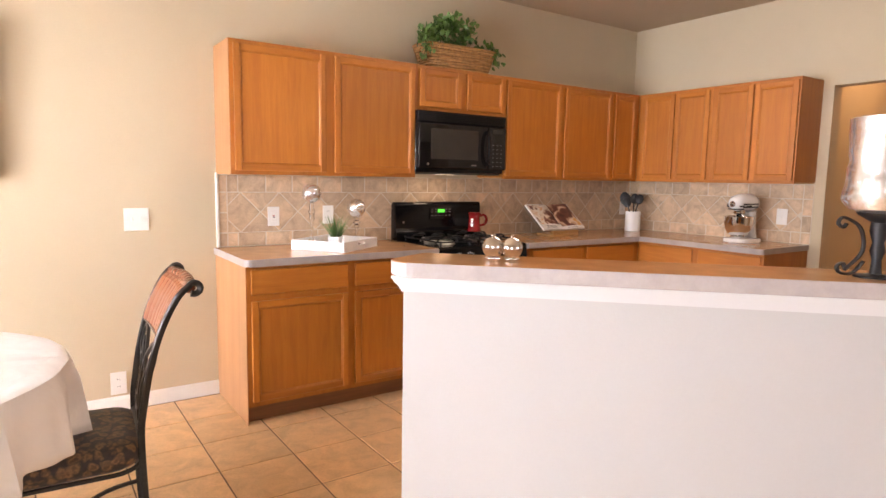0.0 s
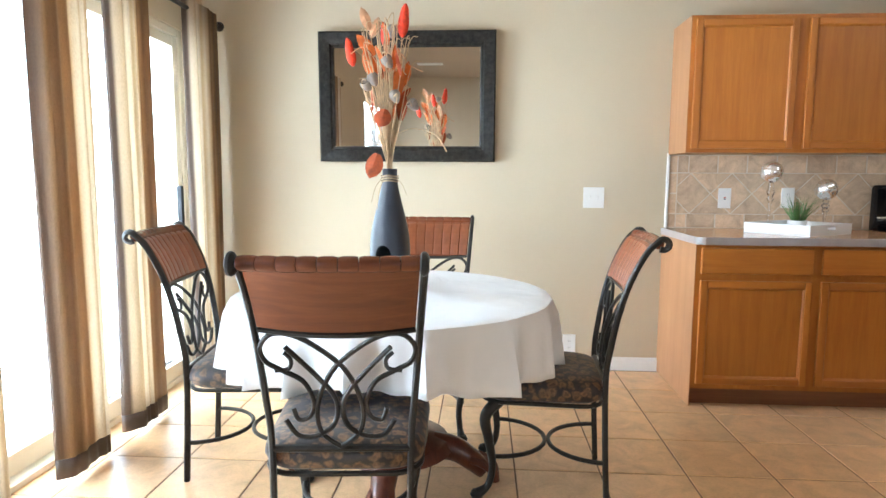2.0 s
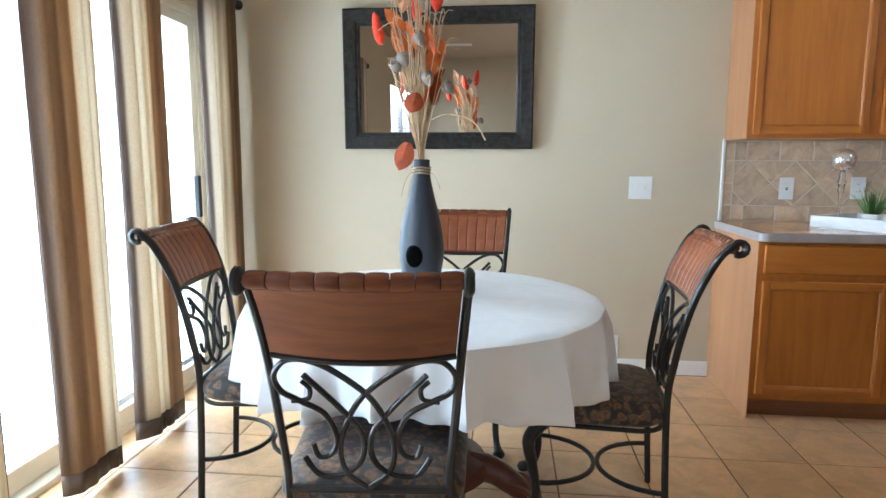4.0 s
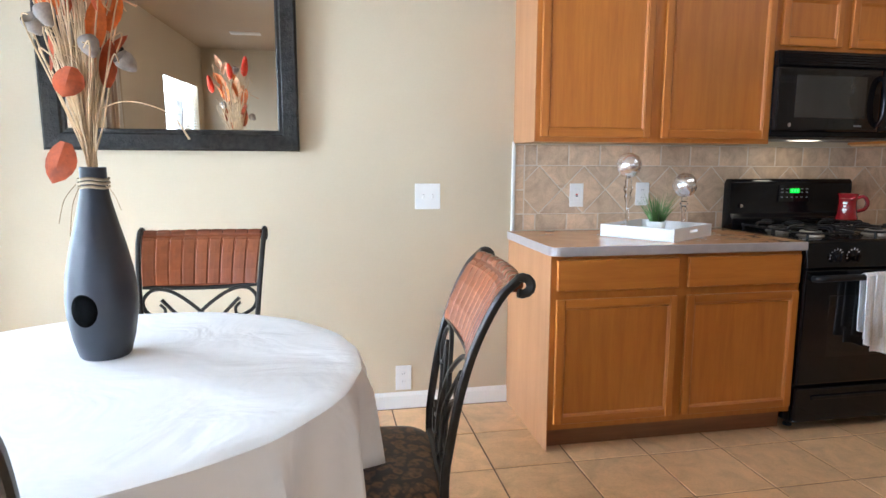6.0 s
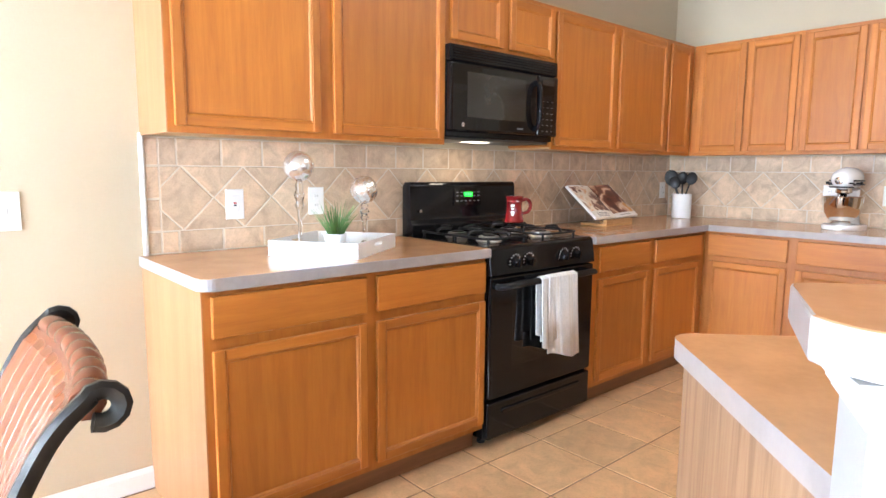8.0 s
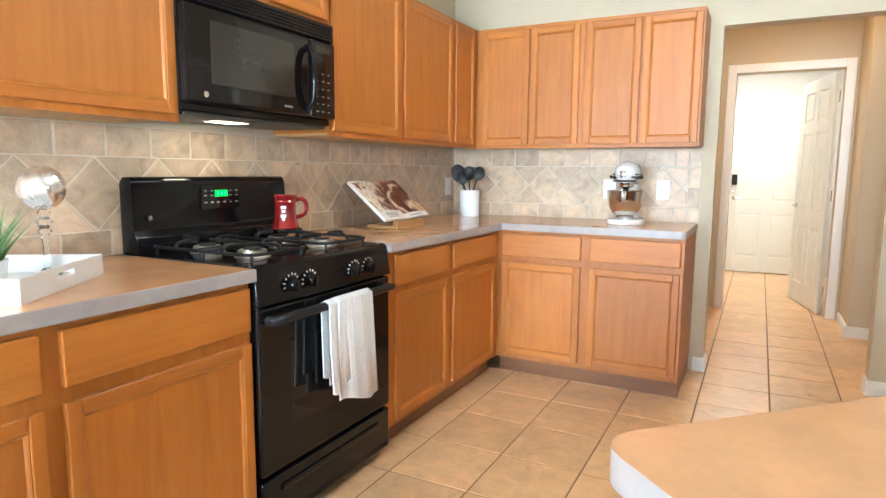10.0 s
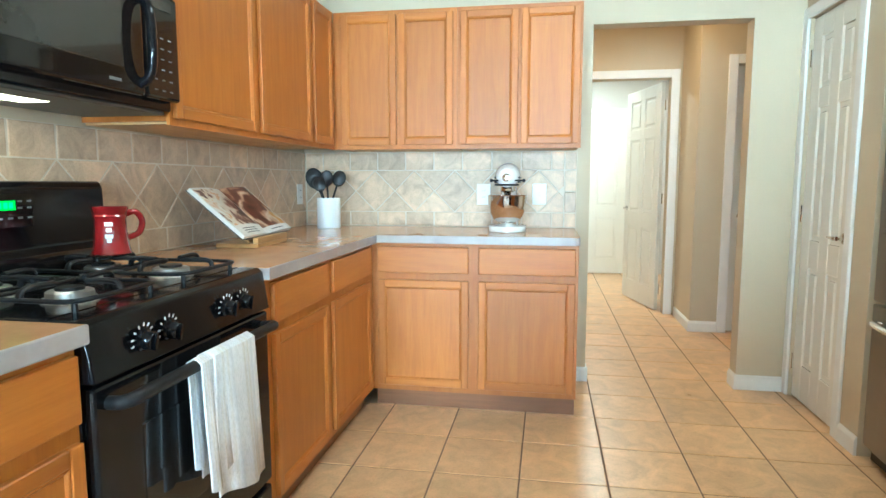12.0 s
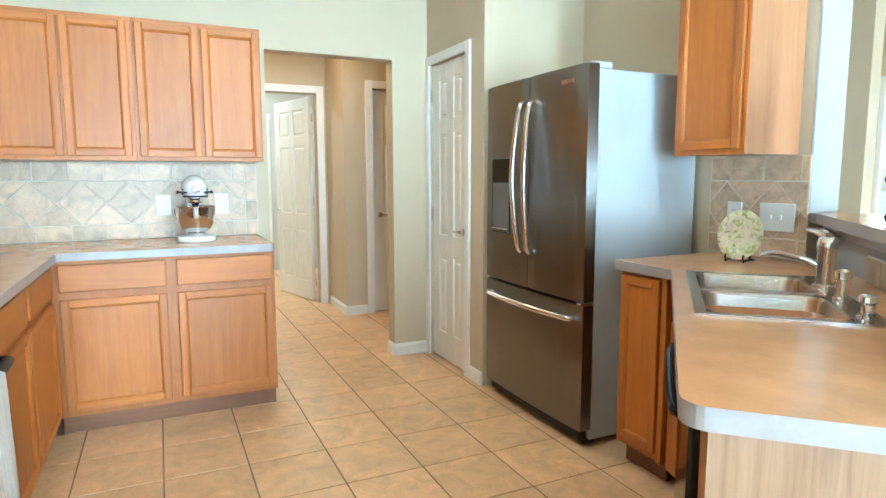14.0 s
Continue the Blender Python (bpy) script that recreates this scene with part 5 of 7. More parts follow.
def hang(name, x0, x1, ztop, zbot, y, yb, seed):
    bm = bmesh.new()
    uv = bm.loops.layers.uv.new("uv")
    q = random.Random(seed)
    p = q.uniform(0, 6)
    grid = []
    n = 24
    prof = [(yb, zbot + 0.05), (yb, ztop - 0.06), (yb + 0.004, ztop - 0.012), ((y + yb) / 2, ztop), (y - 0.002, ztop - 0.012), (y - 0.004, ztop - 0.06), (y - 0.006, (ztop + zbot) / 2), (y - 0.008, zbot)]
    for k, (yy, z) in enumerate(prof):
        f = max(0.0, (ztop - z) / (ztop - zbot))
        row = []
        for i in range(n + 1):
            t = i / n
            x = x0 + (x1 - x0) * t + 0.035 * f * (t - 0.5) + 0.012 * f * f
            row.append((bm.verts.new((x, yy - 0.008 * f + 0.009 * f * math.sin(7 * t + p) + 0.004 * f * math.sin(15 * t), z + 0.022 * f * math.sin(4 * t + p))), t, k / 7))
        grid.append(row)
    for a, b in zip(grid, grid[1:]):
        for i in range(n):
            quad = (a[i], a[i + 1], b[i + 1], b[i])
            face = bm.faces.new([v[0] for v in quad])
            for lp, v in zip(face.loops, quad):
                lp[uv].uv = (v[1], v[2])
    o = part(name, bm, TOWEL, towel, "", True)
    s = o.modifiers.new("thick", "SOLIDIFY")
    s.thickness = 0.004
    return o


hang("fold", 2.495, 2.70, 0.7755, 0.385, SF - 0.072, SF - 0.032, 3)
hang("under_fold", 2.445, 2.54, 0.773, 0.46, SF - 0.069, SF - 0.034, 5)

# microwave over the range
MWX0, MWX1, MWF, MWZ0, MWZ1 = 2.180, 2.936, 3.53, 1.398, 1.806
mw = thing("microwave", "black over-the-range microwave under the short cabinet", "microwave")
part("body", boxed((MWX0, MWF + 0.03, MWZ0), (MWX1, NORTH - 0.003, MWZ1), 0.004), BLACK, mw)
md = part("door", boxed((MWX0, MWF - 0.005, MWZ0 + 0.025), (MWX1 - 0.165, MWF + 0.03, MWZ1 - 0.075), 0.012, 3), BLACKGLASS, mw)
part("window", boxed((MWX0 + 0.10, MWF - 0.0065, MWZ0 + 0.09), (MWX0 + 0.50, MWF, MWZ1 - 0.115), 0.001), WINDOWGREY, md, "grey mesh microwave window")
bm = bmesh.new()
hx = MWX1 - 0.185
tube(bm, curve([(hx, MWF, MWZ0 + 0.055), (hx, MWF - 0.035, MWZ0 + 0.085), (hx - 0.004, MWF - 0.046, MWZ0 + 0.17), (hx, MWF - 0.035, MWZ0 + 0.265), (hx, MWF, MWZ0 + 0.29)], 6), 0.013, 10)
part("handle", bm, BLACK, md, "bowed black door handle", True)
ctl = part("control_panel", boxed((MWX1 - 0.16, MWF - 0.004, MWZ0 + 0.025), (MWX1, MWF + 0.03, MWZ1 - 0.075), 0.01, 3), BLACKGLASS, mw)
part("display", boxed((MWX1 - 0.13, MWF - 0.006, MWZ1 - 0.125), (MWX1 - 0.035, MWF, MWZ1 - 0.098)), WINDOWGREY, ctl)
for i in range(3):
    for j in range(6):
        part("key_mark", boxed((MWX1 - 0.128 + i * 0.036, MWF - 0.0058, MWZ0 + 0.05 + j * 0.03), (MWX1 - 0.114 + i * 0.036, MWF - 0.003, MWZ0 + 0.0535 + j * 0.03)), INK, ctl)
part("vent_grille", boxed((MWX0, MWF + 0.004, MWZ1 - 0.073), (MWX1, MWF + 0.03, MWZ1), 0.004), BLACK, mw)
for i in range(5):
    part("louvre", boxed((MWX0 + 0.02, MWF - 0.002, MWZ1 - 0.068 + i * 0.0125), (MWX1 - 0.02, MWF + 0.006, MWZ1 - 0.061 + i * 0.0125), 0.002), BLACK, mw)
GREASE = plain("dark_filter_metal", (0.075, 0.068, 0.06), 0.45, 0.4, var=0.2, scale=12, fine=160, bump=0.3)
part("underside", boxed((MWX0 + 0.02, MWF + 0.04, MWZ0 - 0.012), (MWX1 - 0.02, NORTH - 0.05, MWZ0 - 0.001), 0.003), GREASE, mw, "dark grey metal underside")
part("lamp_lens", boxed((2.43, 3.66, MWZ0 - 0.0125), (2.57, 3.74, MWZ0 - 0.0115)), emit("warm_lamp_lens", (1.0, 0.86, 0.62), 6.0), mw, "glowing warm cooktop lamp")
bm = bmesh.new()
lathe(bm, [(0.010, 0), (0.010, 0.0015), (0, 0.002)], 16)
bm.transform(pose(MWX0 + 0.075, MWF - 0.005, MWZ0 + 0.055, 90, 0, 0))
part("badge", bm, CHROME, mw)
part("badge_bar", boxed((MWX0 + 0.44, MWF - 0.0065, MWZ0 + 0.05), (MWX0 + 0.485, MWF - 0.004, MWZ0 + 0.058)), INK, mw)

# refrigerator
FX0, FX1, FYF, FZ = 3.0, 3.898, 1.085, 1.768
fr = thing("refrigerator", "stainless french-door refrigerator with bottom freezer drawer", "refrigerator")
part("body", boxed((FX0 + 0.012, 0.40, 0.03), (FX1 - 0.012, FYF - 0.075, FZ - 0.02), 0.006), STEELSIDE, fr, "grey painted steel cabinet sides")
for x in (FX0 + 0.06, FX1 - 0.06):
    part("roller", boxed((x - 0.03, FYF - 0.13, 0.0), (x + 0.03, FYF - 0.06, 0.05), 0.008), BLACKMATT, fr)
part("kick_grille", boxed((FX0 + 0.03, FYF - 0.074, 0.03), (FX1 - 0.03, FYF - 0.03, 0.075), 0.004), BLACKMATT, fr)


def bowed(x0, x1, z0, z1, bow=0.012):
    bm = bmesh.new()
    n = 10
    cxm, wid = (FX0 + FX1) / 2, (FX1 - FX0) / 2
    out = []
    for i in range(n + 1):
        x = x0 + (x1 - x0) * i / n
        out.append((x, FYF - bow * ((x - cxm) / wid) ** 2))
    loop = [(x0, FYF - 0.07)] + [(x1, FYF - 0.07)] + out[::-1]
    prism(bm, loop, z0, z1, 0.006, 2)
    return bm


FM = (FX0 + FX1) / 2
for nm, a, b, z0, z1 in (("door", FX0, FM - 0.003, 0.70, FZ), ("door", FM + 0.003, FX1, 0.70, FZ), ("freezer_drawer", FX0, FX1, 0.085, 0.685)):
    part(nm, bowed(a, b, z0, z1), STEEL, fr, "", True)
for x in (FM - 0.04, FM + 0.04):
    bm = bmesh.new()
    s = -1 if x < FM else 1
    tube(bm, curve([(x, FYF - 0.005, 0.89), (x + s * 0.004, FYF + 0.035, 0.93), (x + s * 0.014, FYF + 0.066, 1.27), (x + s * 0.004, FYF + 0.035, 1.60), (x, FYF - 0.005, 1.64)], 8), 0.0145, 12)
    part("handle", bm, CHROME, fr, "long curved bright steel handle", True)
bm = bmesh.new()
tube(bm, curve([(FX0 + 0.075, FYF - 0.015, 0.615), (FX0 + 0.10, FYF + 0.03, 0.618), (FM, FYF + 0.062, 0.622), (FX1 - 0.10, FYF + 0.03, 0.618), (FX1 - 0.075, FYF - 0.015, 0.615)], 8), 0.0145, 12)
part("handle", bm, CHROME, fr, "wide curved bright steel handle", True)
part("hinge_cover", boxed((FX0 + 0.02, FYF - 0.16, FZ - 0.02), (FX0 + 0.10, FYF - 0.045, FZ + 0.012), 0.006), STEELSIDE, fr)
part("hinge_cover", boxed((FX1 - 0.10, FYF - 0.16, FZ - 0.02), (FX1 - 0.02, FYF - 0.045, FZ + 0.012), 0.006), STEELSIDE, fr)
disp = part("dispenser", boxed((FX1 - 0.275, FYF - 0.012, 0.965), (FX1 - 0.075, FYF + 0.0035, 1.375), 0.006), BLACKGLASS, fr, "black water and ice dispenser")
part("recess", boxed((FX1 - 0.262, FYF - 0.002, 0.985), (FX1 - 0.088, FYF + 0.0045, 1.24)), plain("dispenser_recess", (0.25, 0.28, 0.32), 0.25, 0.6, bump=0), disp, "pale blue-grey dispenser recess")
part("drip_tray", boxed((FX1 - 0.262, FYF, 0.975), (FX1 - 0.088, FYF + 0.02, 0.99), 0.003), STEEL, disp)
part("hinge_cap", boxed((FX0 - 0.006, FYF - 0.06, 0.686), (FX0 + 0.03, FYF + 0.004, 0.6985), 0.002), CHROME, fr, "small bright hinge between the doors")
part("badge", boxed((FX0 + 0.10, FYF - 0.01, 1.69), (FX0 + 0.19, FYF - 0.0035, 1.715), 0.002), CHROME, fr)

# double sink and tap
bm = bmesh.new()
def rim(s0, s1, n0, n1, z0, z1):
    diag(bm, s0, s1, n0, n1, z0, z1)
a0, a1, b0, b1 = SINK_S0, SINK_S1, SINK_N0, SINK_N1
mid = (a0 + a1) / 2
for s0, s1, n0_, n1_ in ((a0, a1, b1 - 0.03, b1), (a0, a1, b0, b0 + 0.075), (a0, a0 + 0.03, b0 + 0.075, b1 - 0.03), (a1 - 0.03, a1, b0 + 0.075, b1 - 0.03), (mid - 0.018, mid + 0.018, b0 + 0.075, b1 - 0.03)):
    rim(s0, s1, n0_, n1_, 0.9155, 0.921)
sink = tagged(thing("double_sink", "stainless steel double-bowl kitchen sink", "sink"), "")
INOX = plain("sink_steel", (0.62, 0.60, 0.57), 0.22, 1.0, var=0.08, scale=6, fine=180, bump=0.05, depth=0.0003)
part("rim", bm, INOX, sink)
for s0, s1 in ((a0 + 0.03, mid - 0.018), (mid + 0.018, a1 - 0.03)):
    bm = bmesh.new()
    rings = []
    for inset, z, r in ((0.0, 0.918, 0.05), (0.004, 0.905, 0.05), (0.012, 0.80, 0.06), (0.03, 0.772, 0.06), (0.07, 0.765, 0.05), (0.15, 0.762, 0.02)):
        w, d = (s1 - s0) - 2 * inset, (b1 - 0.03 - b0 - 0.075) - 2 * inset
        cs, cn = (s0 + s1) / 2, (b0 + 0.075 + b1 - 0.03) / 2
        rings.append([bm.verts.new((*sn(cs + x, cn + y), z)) for x, y in smooth_rect(w, d, min(r, d / 2.1, w / 2.1), 4)])
    for p, q in zip(rings, rings[1:]):
        for j in range(len(p)):
            bm.faces.new((p[j], p[(j + 1) % len(p)], q[(j + 1) % len(p)], q[j]))
    bm.faces.new(rings[-1])
    bowl = part("bowl", bm, INOX, sink, "", True)
    bm = bmesh.new()
    lathe(bm, [(0.04, 0.763), (0.04, 0.767), (0.03, 0.765), (0.0, 0.764)], 20, (*sn((s0 + s1) / 2, (b0 + b1) / 2 + 0.02), 0))
    part("drain", bm, CHROME, bowl, "", True)
tap = thing("kitchen_tap", "chrome single-lever kitchen tap with side sprayer", "tap")
ts, tn = 0.80, b0 + 0.036
bm = bmesh.new()
lathe(bm, [(0.036, 0.921), (0.036, 0.928), (0.028, 0.934), (0.027, 1.035), (0.030, 1.043), (0.030, 1.066), (0.022, 1.082), (0, 1.087)], 24, (*sn(ts, tn), 0))
part("body", bm, CHROME, tap, "", True)
bm = bmesh.new()
tube(bm, curve([(*sn(ts + 0.01, tn + 0.015), 0.985), (*sn(ts + 0.06, tn + 0.06), 1.004), (*sn(ts + 0.14, tn + 0.12), 1.010), (*sn(ts + 0.20, tn + 0.155), 0.995)], 6), 0.0105, 10)
part("spout", bm, CHROME, tap, "", True)
bm = bmesh.new()
tube(bm, curve([(*sn(ts - 0.01, tn), 1.086), (*sn(ts + 0.03, tn + 0.02), 1.094), (*sn(ts + 0.085, tn + 0.04), 1.098)], 5), [0.013] * 6 + [0.009] * 5, 10)
part("lever", bm, CHROME, tap, "", True)
for s, h in ((0.60, 0.085), (0.36, 0.055)):
    bm = bmesh.new()
    lathe(bm, [(0.024, 0.921), (0.024, 0.927), (0.016, 0.932), (0.016, 0.921 + h * 0.6), (0.024, 0.921 + h * 0.72), (0.023, 0.921 + h * 0.95), (0.014, 0.923 + h), (0, 0.924 + h)], 18, (*sn(s, tn), 0))
    part("sprayer", bm, CHROME, tap, "", True)

# ---- things on the worktops ----
Z = 0.9155
TM = pose(1.618, 3.592, Z, 0, 0, 34)
tray = thing("wooden_tray", "white lacquered square wooden tray on the worktop", "tray", TM)
tw, td, th = 0.205, 0.185, 0.058
part("base", boxed((-tw, -td, 0), (tw, td, 0.008)), WHITE, tray)
for x in (-tw, tw - 0.010):
    part("side", boxed((x, -td + 0.0105, 0.0085), (x + 0.010, td - 0.0105, th), 0.002), WHITE, tray)
for y in (-td, td - 0.010):
    bm = bmesh.new()
    box(bm, (-tw, y, 0.0085), (tw, y + 0.010, 0.030))
    box(bm, (-tw, y, 0.030), (-0.04, y + 0.010, 0.044))
    box(bm, (0.04, y, 0.030), (tw, y + 0.010, 0.044))
    box(bm, (-tw, y, 0.044), (tw, y + 0.010, th))
    part("handle_side", bm, WHITE, tray)

MERC, n_, l_, b_ = nodes("mercury_glass")
v_ = coords(n_, l_, (1, 1, 1))
f_ = noisy(n_, l_, v_, 40, 5)
l_.new(ramp(n_, l_, f_, [(0.30, (0.60, 0.58, 0.55)), (0.5, (0.95, 0.95, 0.96))]), b_.inputs["Base Color"])
b_.inputs["Metallic"].default_value, b_.inputs["Roughness"].default_value = 0.9, 0.24
relief(n_, l_, b_, f_, 0.2, 0.002)


def finial(x, y, h, r, swirl, label):
    t = thing("glass_finial", label, "ornament", TM @ pose(x, y, 0.0085), "mercury glass ornaments")
    s = h - 2 * r
    bm = bmesh.new()
    lathe(bm, [(0.036, 0), (0.036, 0.004), (0.02, 0.010), (0.008, 0.02), (0.007, s * 0.45), (0.010, s * 0.6), (0.018, s * 0.66), (0.012, s * 0.72), (0.022, s * 0.80), (0.013, s * 0.88), (0.016, s * 0.95), (0.010, s)], 24)
    part("stem", bm, GLASS, t, "clear turned glass stem", True)
    bm = bmesh.new()
    n, rows = 36, 18
    prof = []
    for i in range(rows + 1):
        a = math.pi * i / rows
        prof.append((max(r * math.sin(a), 0), s + r - r * math.cos(a)))
    lathe(bm, prof, n)
    if swirl:
        for vtx in bm.verts:
            d = Vector((vtx.co.x, vtx.co.y, vtx.co.z - s - r))
            a = math.atan2(d.y, d.x) * 7 + d.z / r * 3.2
            vtx.co += d.normalized() * 0.0028 * math.sin(a)
    part("globe", bm, MERC, t, "silvered mercury glass globe", True)
    return t


finial(-0.118, 0.095, 0.39, 0.059, False, "tall clear and mercury glass globe on a stem")
finial(0.150, -0.065, 0.292, 0.056, True, "short swirled mercury glass globe on a stem")
GRASS = plain("green_grass_blade", (0.11, 0.22, 0.06), 0.6, var=0.4, scale=20, fine=120, bump=0.1)
pot = thing("potted_grass", "small green grass plant in a white square pot", "plant", TM @ pose(0.0, 0.0, 0.0085, 0, 0, 10))
bm = bmesh.new()
rings = [[bm.verts.new((x, y, z)) for x, y in smooth_rect(w, w, 0.012, 3)] for w, z in ((0.062, 0), (0.066, 0.004), (0.080, 0.062), (0.074, 0.062), (0.072, 0.052))]
for a, b in zip(rings, rings[1:]):
    for j in range(len(a)):
        bm.faces.new((a[j], a[(j + 1) % len(a)], b[(j + 1) % len(a)], b[j]))
bm.faces.new(rings[0][::-1])
bm.faces.new(rings[-1])
part("pot", bm, WHITE, pot, "white ceramic pot", True)
rs = random.Random(31)
bm = bmesh.new()
for i in range(90):
    a, rr_ = rs.uniform(0, 6.28), rs.uniform(0, 0.028)
    p = Vector((rr_ * math.cos(a), rr_ * math.sin(a), 0.052))
    h, lean = rs.uniform(0.09, 0.155), rs.uniform(0.0, 0.065)
    d = Vector((math.cos(a) * lean, math.sin(a) * lean, h))
    sd = Vector((-math.sin(a + 1), math.cos(a + 1), 0)) * 0.0042
    prev = None
    for k in range(4):
        t = k / 3
        q = p + d * t + Vector((d.x, d.y, 0)) * t * t * 0.5
        w = sd * (1 - t * 0.92)
        row = (bm.verts.new(q - w), bm.verts.new(q + w))
        if prev:
            bm.faces.new((prev[0], prev[1], row[1], row[0]))
        prev = row
tagged(part("grass", bm, GRASS, pot, "green grass blades"), kind="stuff")

# red mug on the rear grate
RED = plain("red_glazed_stoneware", (0.22, 0.008, 0.010), 0.12, var=0.2, scale=20, fine=120, bump=0.08, coat=0.6)
mug = thing("mug", "glossy red stoneware mug on the stove grate", "mug", pose(2.757, 3.655, 0.9725, 0, 0, -30) @ Matrix.Diagonal((1.12, 1.12, 1.03, 1)))
bm = bmesh.new()
lathe(bm, [(0.044, 0), (0.048, 0.004), (0.046, 0.012), (0.042, 0.03), (0.0385, 0.07), (0.0375, 0.10), (0.041, 0.108), (0.0385, 0.113), (0.043, 0.128), (0.044, 0.135), (0.040, 0.134), (0.036, 0.10), (0.036, 0.012), (0, 0.010)], 32)
part("body", bm, RED, mug, "", True)
bm = bmesh.new()
tube(bm, curve([(0.036, 0, 0.112), (0.064, 0, 0.118), (0.081, 0, 0.092), (0.072, 0, 0.058), (0.041, 0, 0.044)], 7), 0.0068, 10, flat=1.3)
part("handle", bm, RED, mug, "", True)
for z, w in ((0.082, 0.018), (0.066, 0.012), (0.048, 0.017), (0.036, 0.010)):
    bm = bmesh.new()
    prev = None
    for i in range(5):
        a = radians(-118) + (i / 4 - 0.5) * w / 0.04
        r_ = 0.0412 if z > 0.06 else 0.0432
        row = [bm.verts.new((r_ * math.cos(a), r_ * math.sin(a), zz)) for zz in (z, z + 0.011)]
        if prev:
            bm.faces.new((prev[0], row[0], row[1], prev[1]))
        prev = row
    part("print_bar", bm, WHITE, mug, "pale printed mark")

# cookbook on a wooden stand
PINE = wood("pale_stand_wood", (0.42, 0.22, 0.07), (0.52, 0.29, 0.11), (0.60, 0.36, 0.15), (0.9, 14, 14), 0.4, 0.2)
SM = pose(3.62, 3.615, Z, 0, 0, 2)
stand = thing("book_stand", "pale wooden cookbook stand on the worktop", "book stand", SM)
part("base", boxed((-0.15, -0.055, 0), (0.15, 0.13, 0.016), 0.003), PINE, stand)
part("ledge", boxed((-0.15, -0.055, 0.0165), (0.15, -0.03, 0.042), 0.003), PINE, stand)
bm = boxed((-0.12, -0.006, 0), (0.12, 0.006, 0.17), 0.003)
bm.transform(pose(0, 0.0, 0.018, -46, 0, 0))
part("back_rest", bm, PINE, stand)
PAGE = plain("white_page_paper", (0.80, 0.78, 0.74), 0.6, var=0.03, scale=20, fine=200, bump=0.05)


def photo(name, stops, scale):
    m, n, l, b = nodes(name)
    f = noisy(n, l, coords(n, l, (1, 1, 1)), scale, 3.0, 0.5, 1.2)
    l.new(ramp(n, l, f, stops), b.inputs["Base Color"])
    b.inputs["Roughness"].default_value, b.inputs["Coat Weight"].default_value = 0.3, 0.3
    return m


PHOTO1 = photo("printed_food_photo", [(0.34, (0.05, 0.016, 0.012)), (0.43, (0.22, 0.07, 0.045)), (0.48, (0.76, 0.62, 0.46)), (0.56, (0.85, 0.80, 0.72)), (0.62, (0.70, 0.38, 0.14)), (0.70, (0.80, 0.72, 0.60))], 9)
PHOTO2 = photo("printed_brown_photo", [(0.32, (0.04, 0.012, 0.010)), (0.48, (0.16, 0.05, 0.032)), (0.55, (0.60, 0.40, 0.26)), (0.60, (0.80, 0.70, 0.58)), (0.68, (0.68, 0.36, 0.08))], 8)
BM_ = SM @ pose(0.01, -0.026, 0.043, -50, 0, 0) @ Matrix.Diagonal((1.08, 1.0, 1.14, 1))
book = thing("cookbook", "open cookbook with colour food photographs on the stand", "book", BM_)


def page_block(x0, x1, h, th0):
    """Pages curving up from the spine at x = 0; the book lies in local xz, facing -y."""
    bm = bmesh.new()
    n = 10
    top = []
    for i in range(n + 1):
        t = i / n
        x = x0 + (x1 - x0) * t
        u = abs(x) / max(abs(x0), abs(x1))
        top.append((x, -th0 * (0.25 + 1.1 * math.sin(min(1.0, u * 1.15) * math.pi * 0.55) * (1 - 0.35 * u))))
    grid = [[bm.verts.new((x, y, z)) for x, y in top] for z in (0.0, h)]
    back = [[bm.verts.new((x, 0.0, z)) for x, y in top] for z in (0.0, h)]
    for i in range(n):
        bm.faces.new((grid[0][i], grid[0][i + 1], grid[1][i + 1], grid[1][i]))
        bm.faces.new((back[0][i], back[1][i], back[1][i + 1], back[0][i + 1]))
        bm.faces.new((grid[0][i], back[0][i], back[0][i + 1], grid[0][i + 1]))
        bm.faces.new((grid[1][i], grid[1][i + 1], back[1][i + 1], back[1][i]))
    for i in (0, n):
        bm.faces.new((grid[0][i], grid[1][i], back[1][i], back[0][i]))
    return bm, top


part("cover", boxed((-0.226, 0.0005, -0.004), (0.226, 0.004, 0.262), 0.001), plain("dark_book_cover", (0.05, 0.03, 0.025), 0.5, bump=0.1), book)
for x0, x1, mt in ((-0.222, -0.001, PHOTO1), (0.001, 0.222, PHOTO2)):
    bm, top = page_block(x0, x1, 0.257, 0.016)
    pg = part("page_block", bm, PAGE, book, "", True)
    bm = bmesh.new()
    a0_, a1_ = (0.055, 0.25) if mt is PHOTO1 else (0.03, 0.257)
    prev = None
    for x, y in top:
        row = [bm.verts.new((x * 0.97, y - 0.0006, z)) for z in (a0_, a1_)]
        if prev:
            bm.faces.new((prev[0], row[0], row[1], prev[1]))
        prev = row
    part("photo", bm, mt, pg, "printed colour food photograph", True)
    for k in range(3):
        zz = 0.012 + 0.011 * k
        if mt is PHOTO2 and k > 0:
            break
        bm = bmesh.new()
        prev = None
        for x, y in top[2:8]:
            row = [bm.verts.new((x, y - 0.0006, z)) for z in (zz, zz + 0.004)]
            if prev:
                bm.faces.new((prev[0], row[0], row[1], prev[1]))
            prev = row
        part("text_bar", bm, INK, pg)

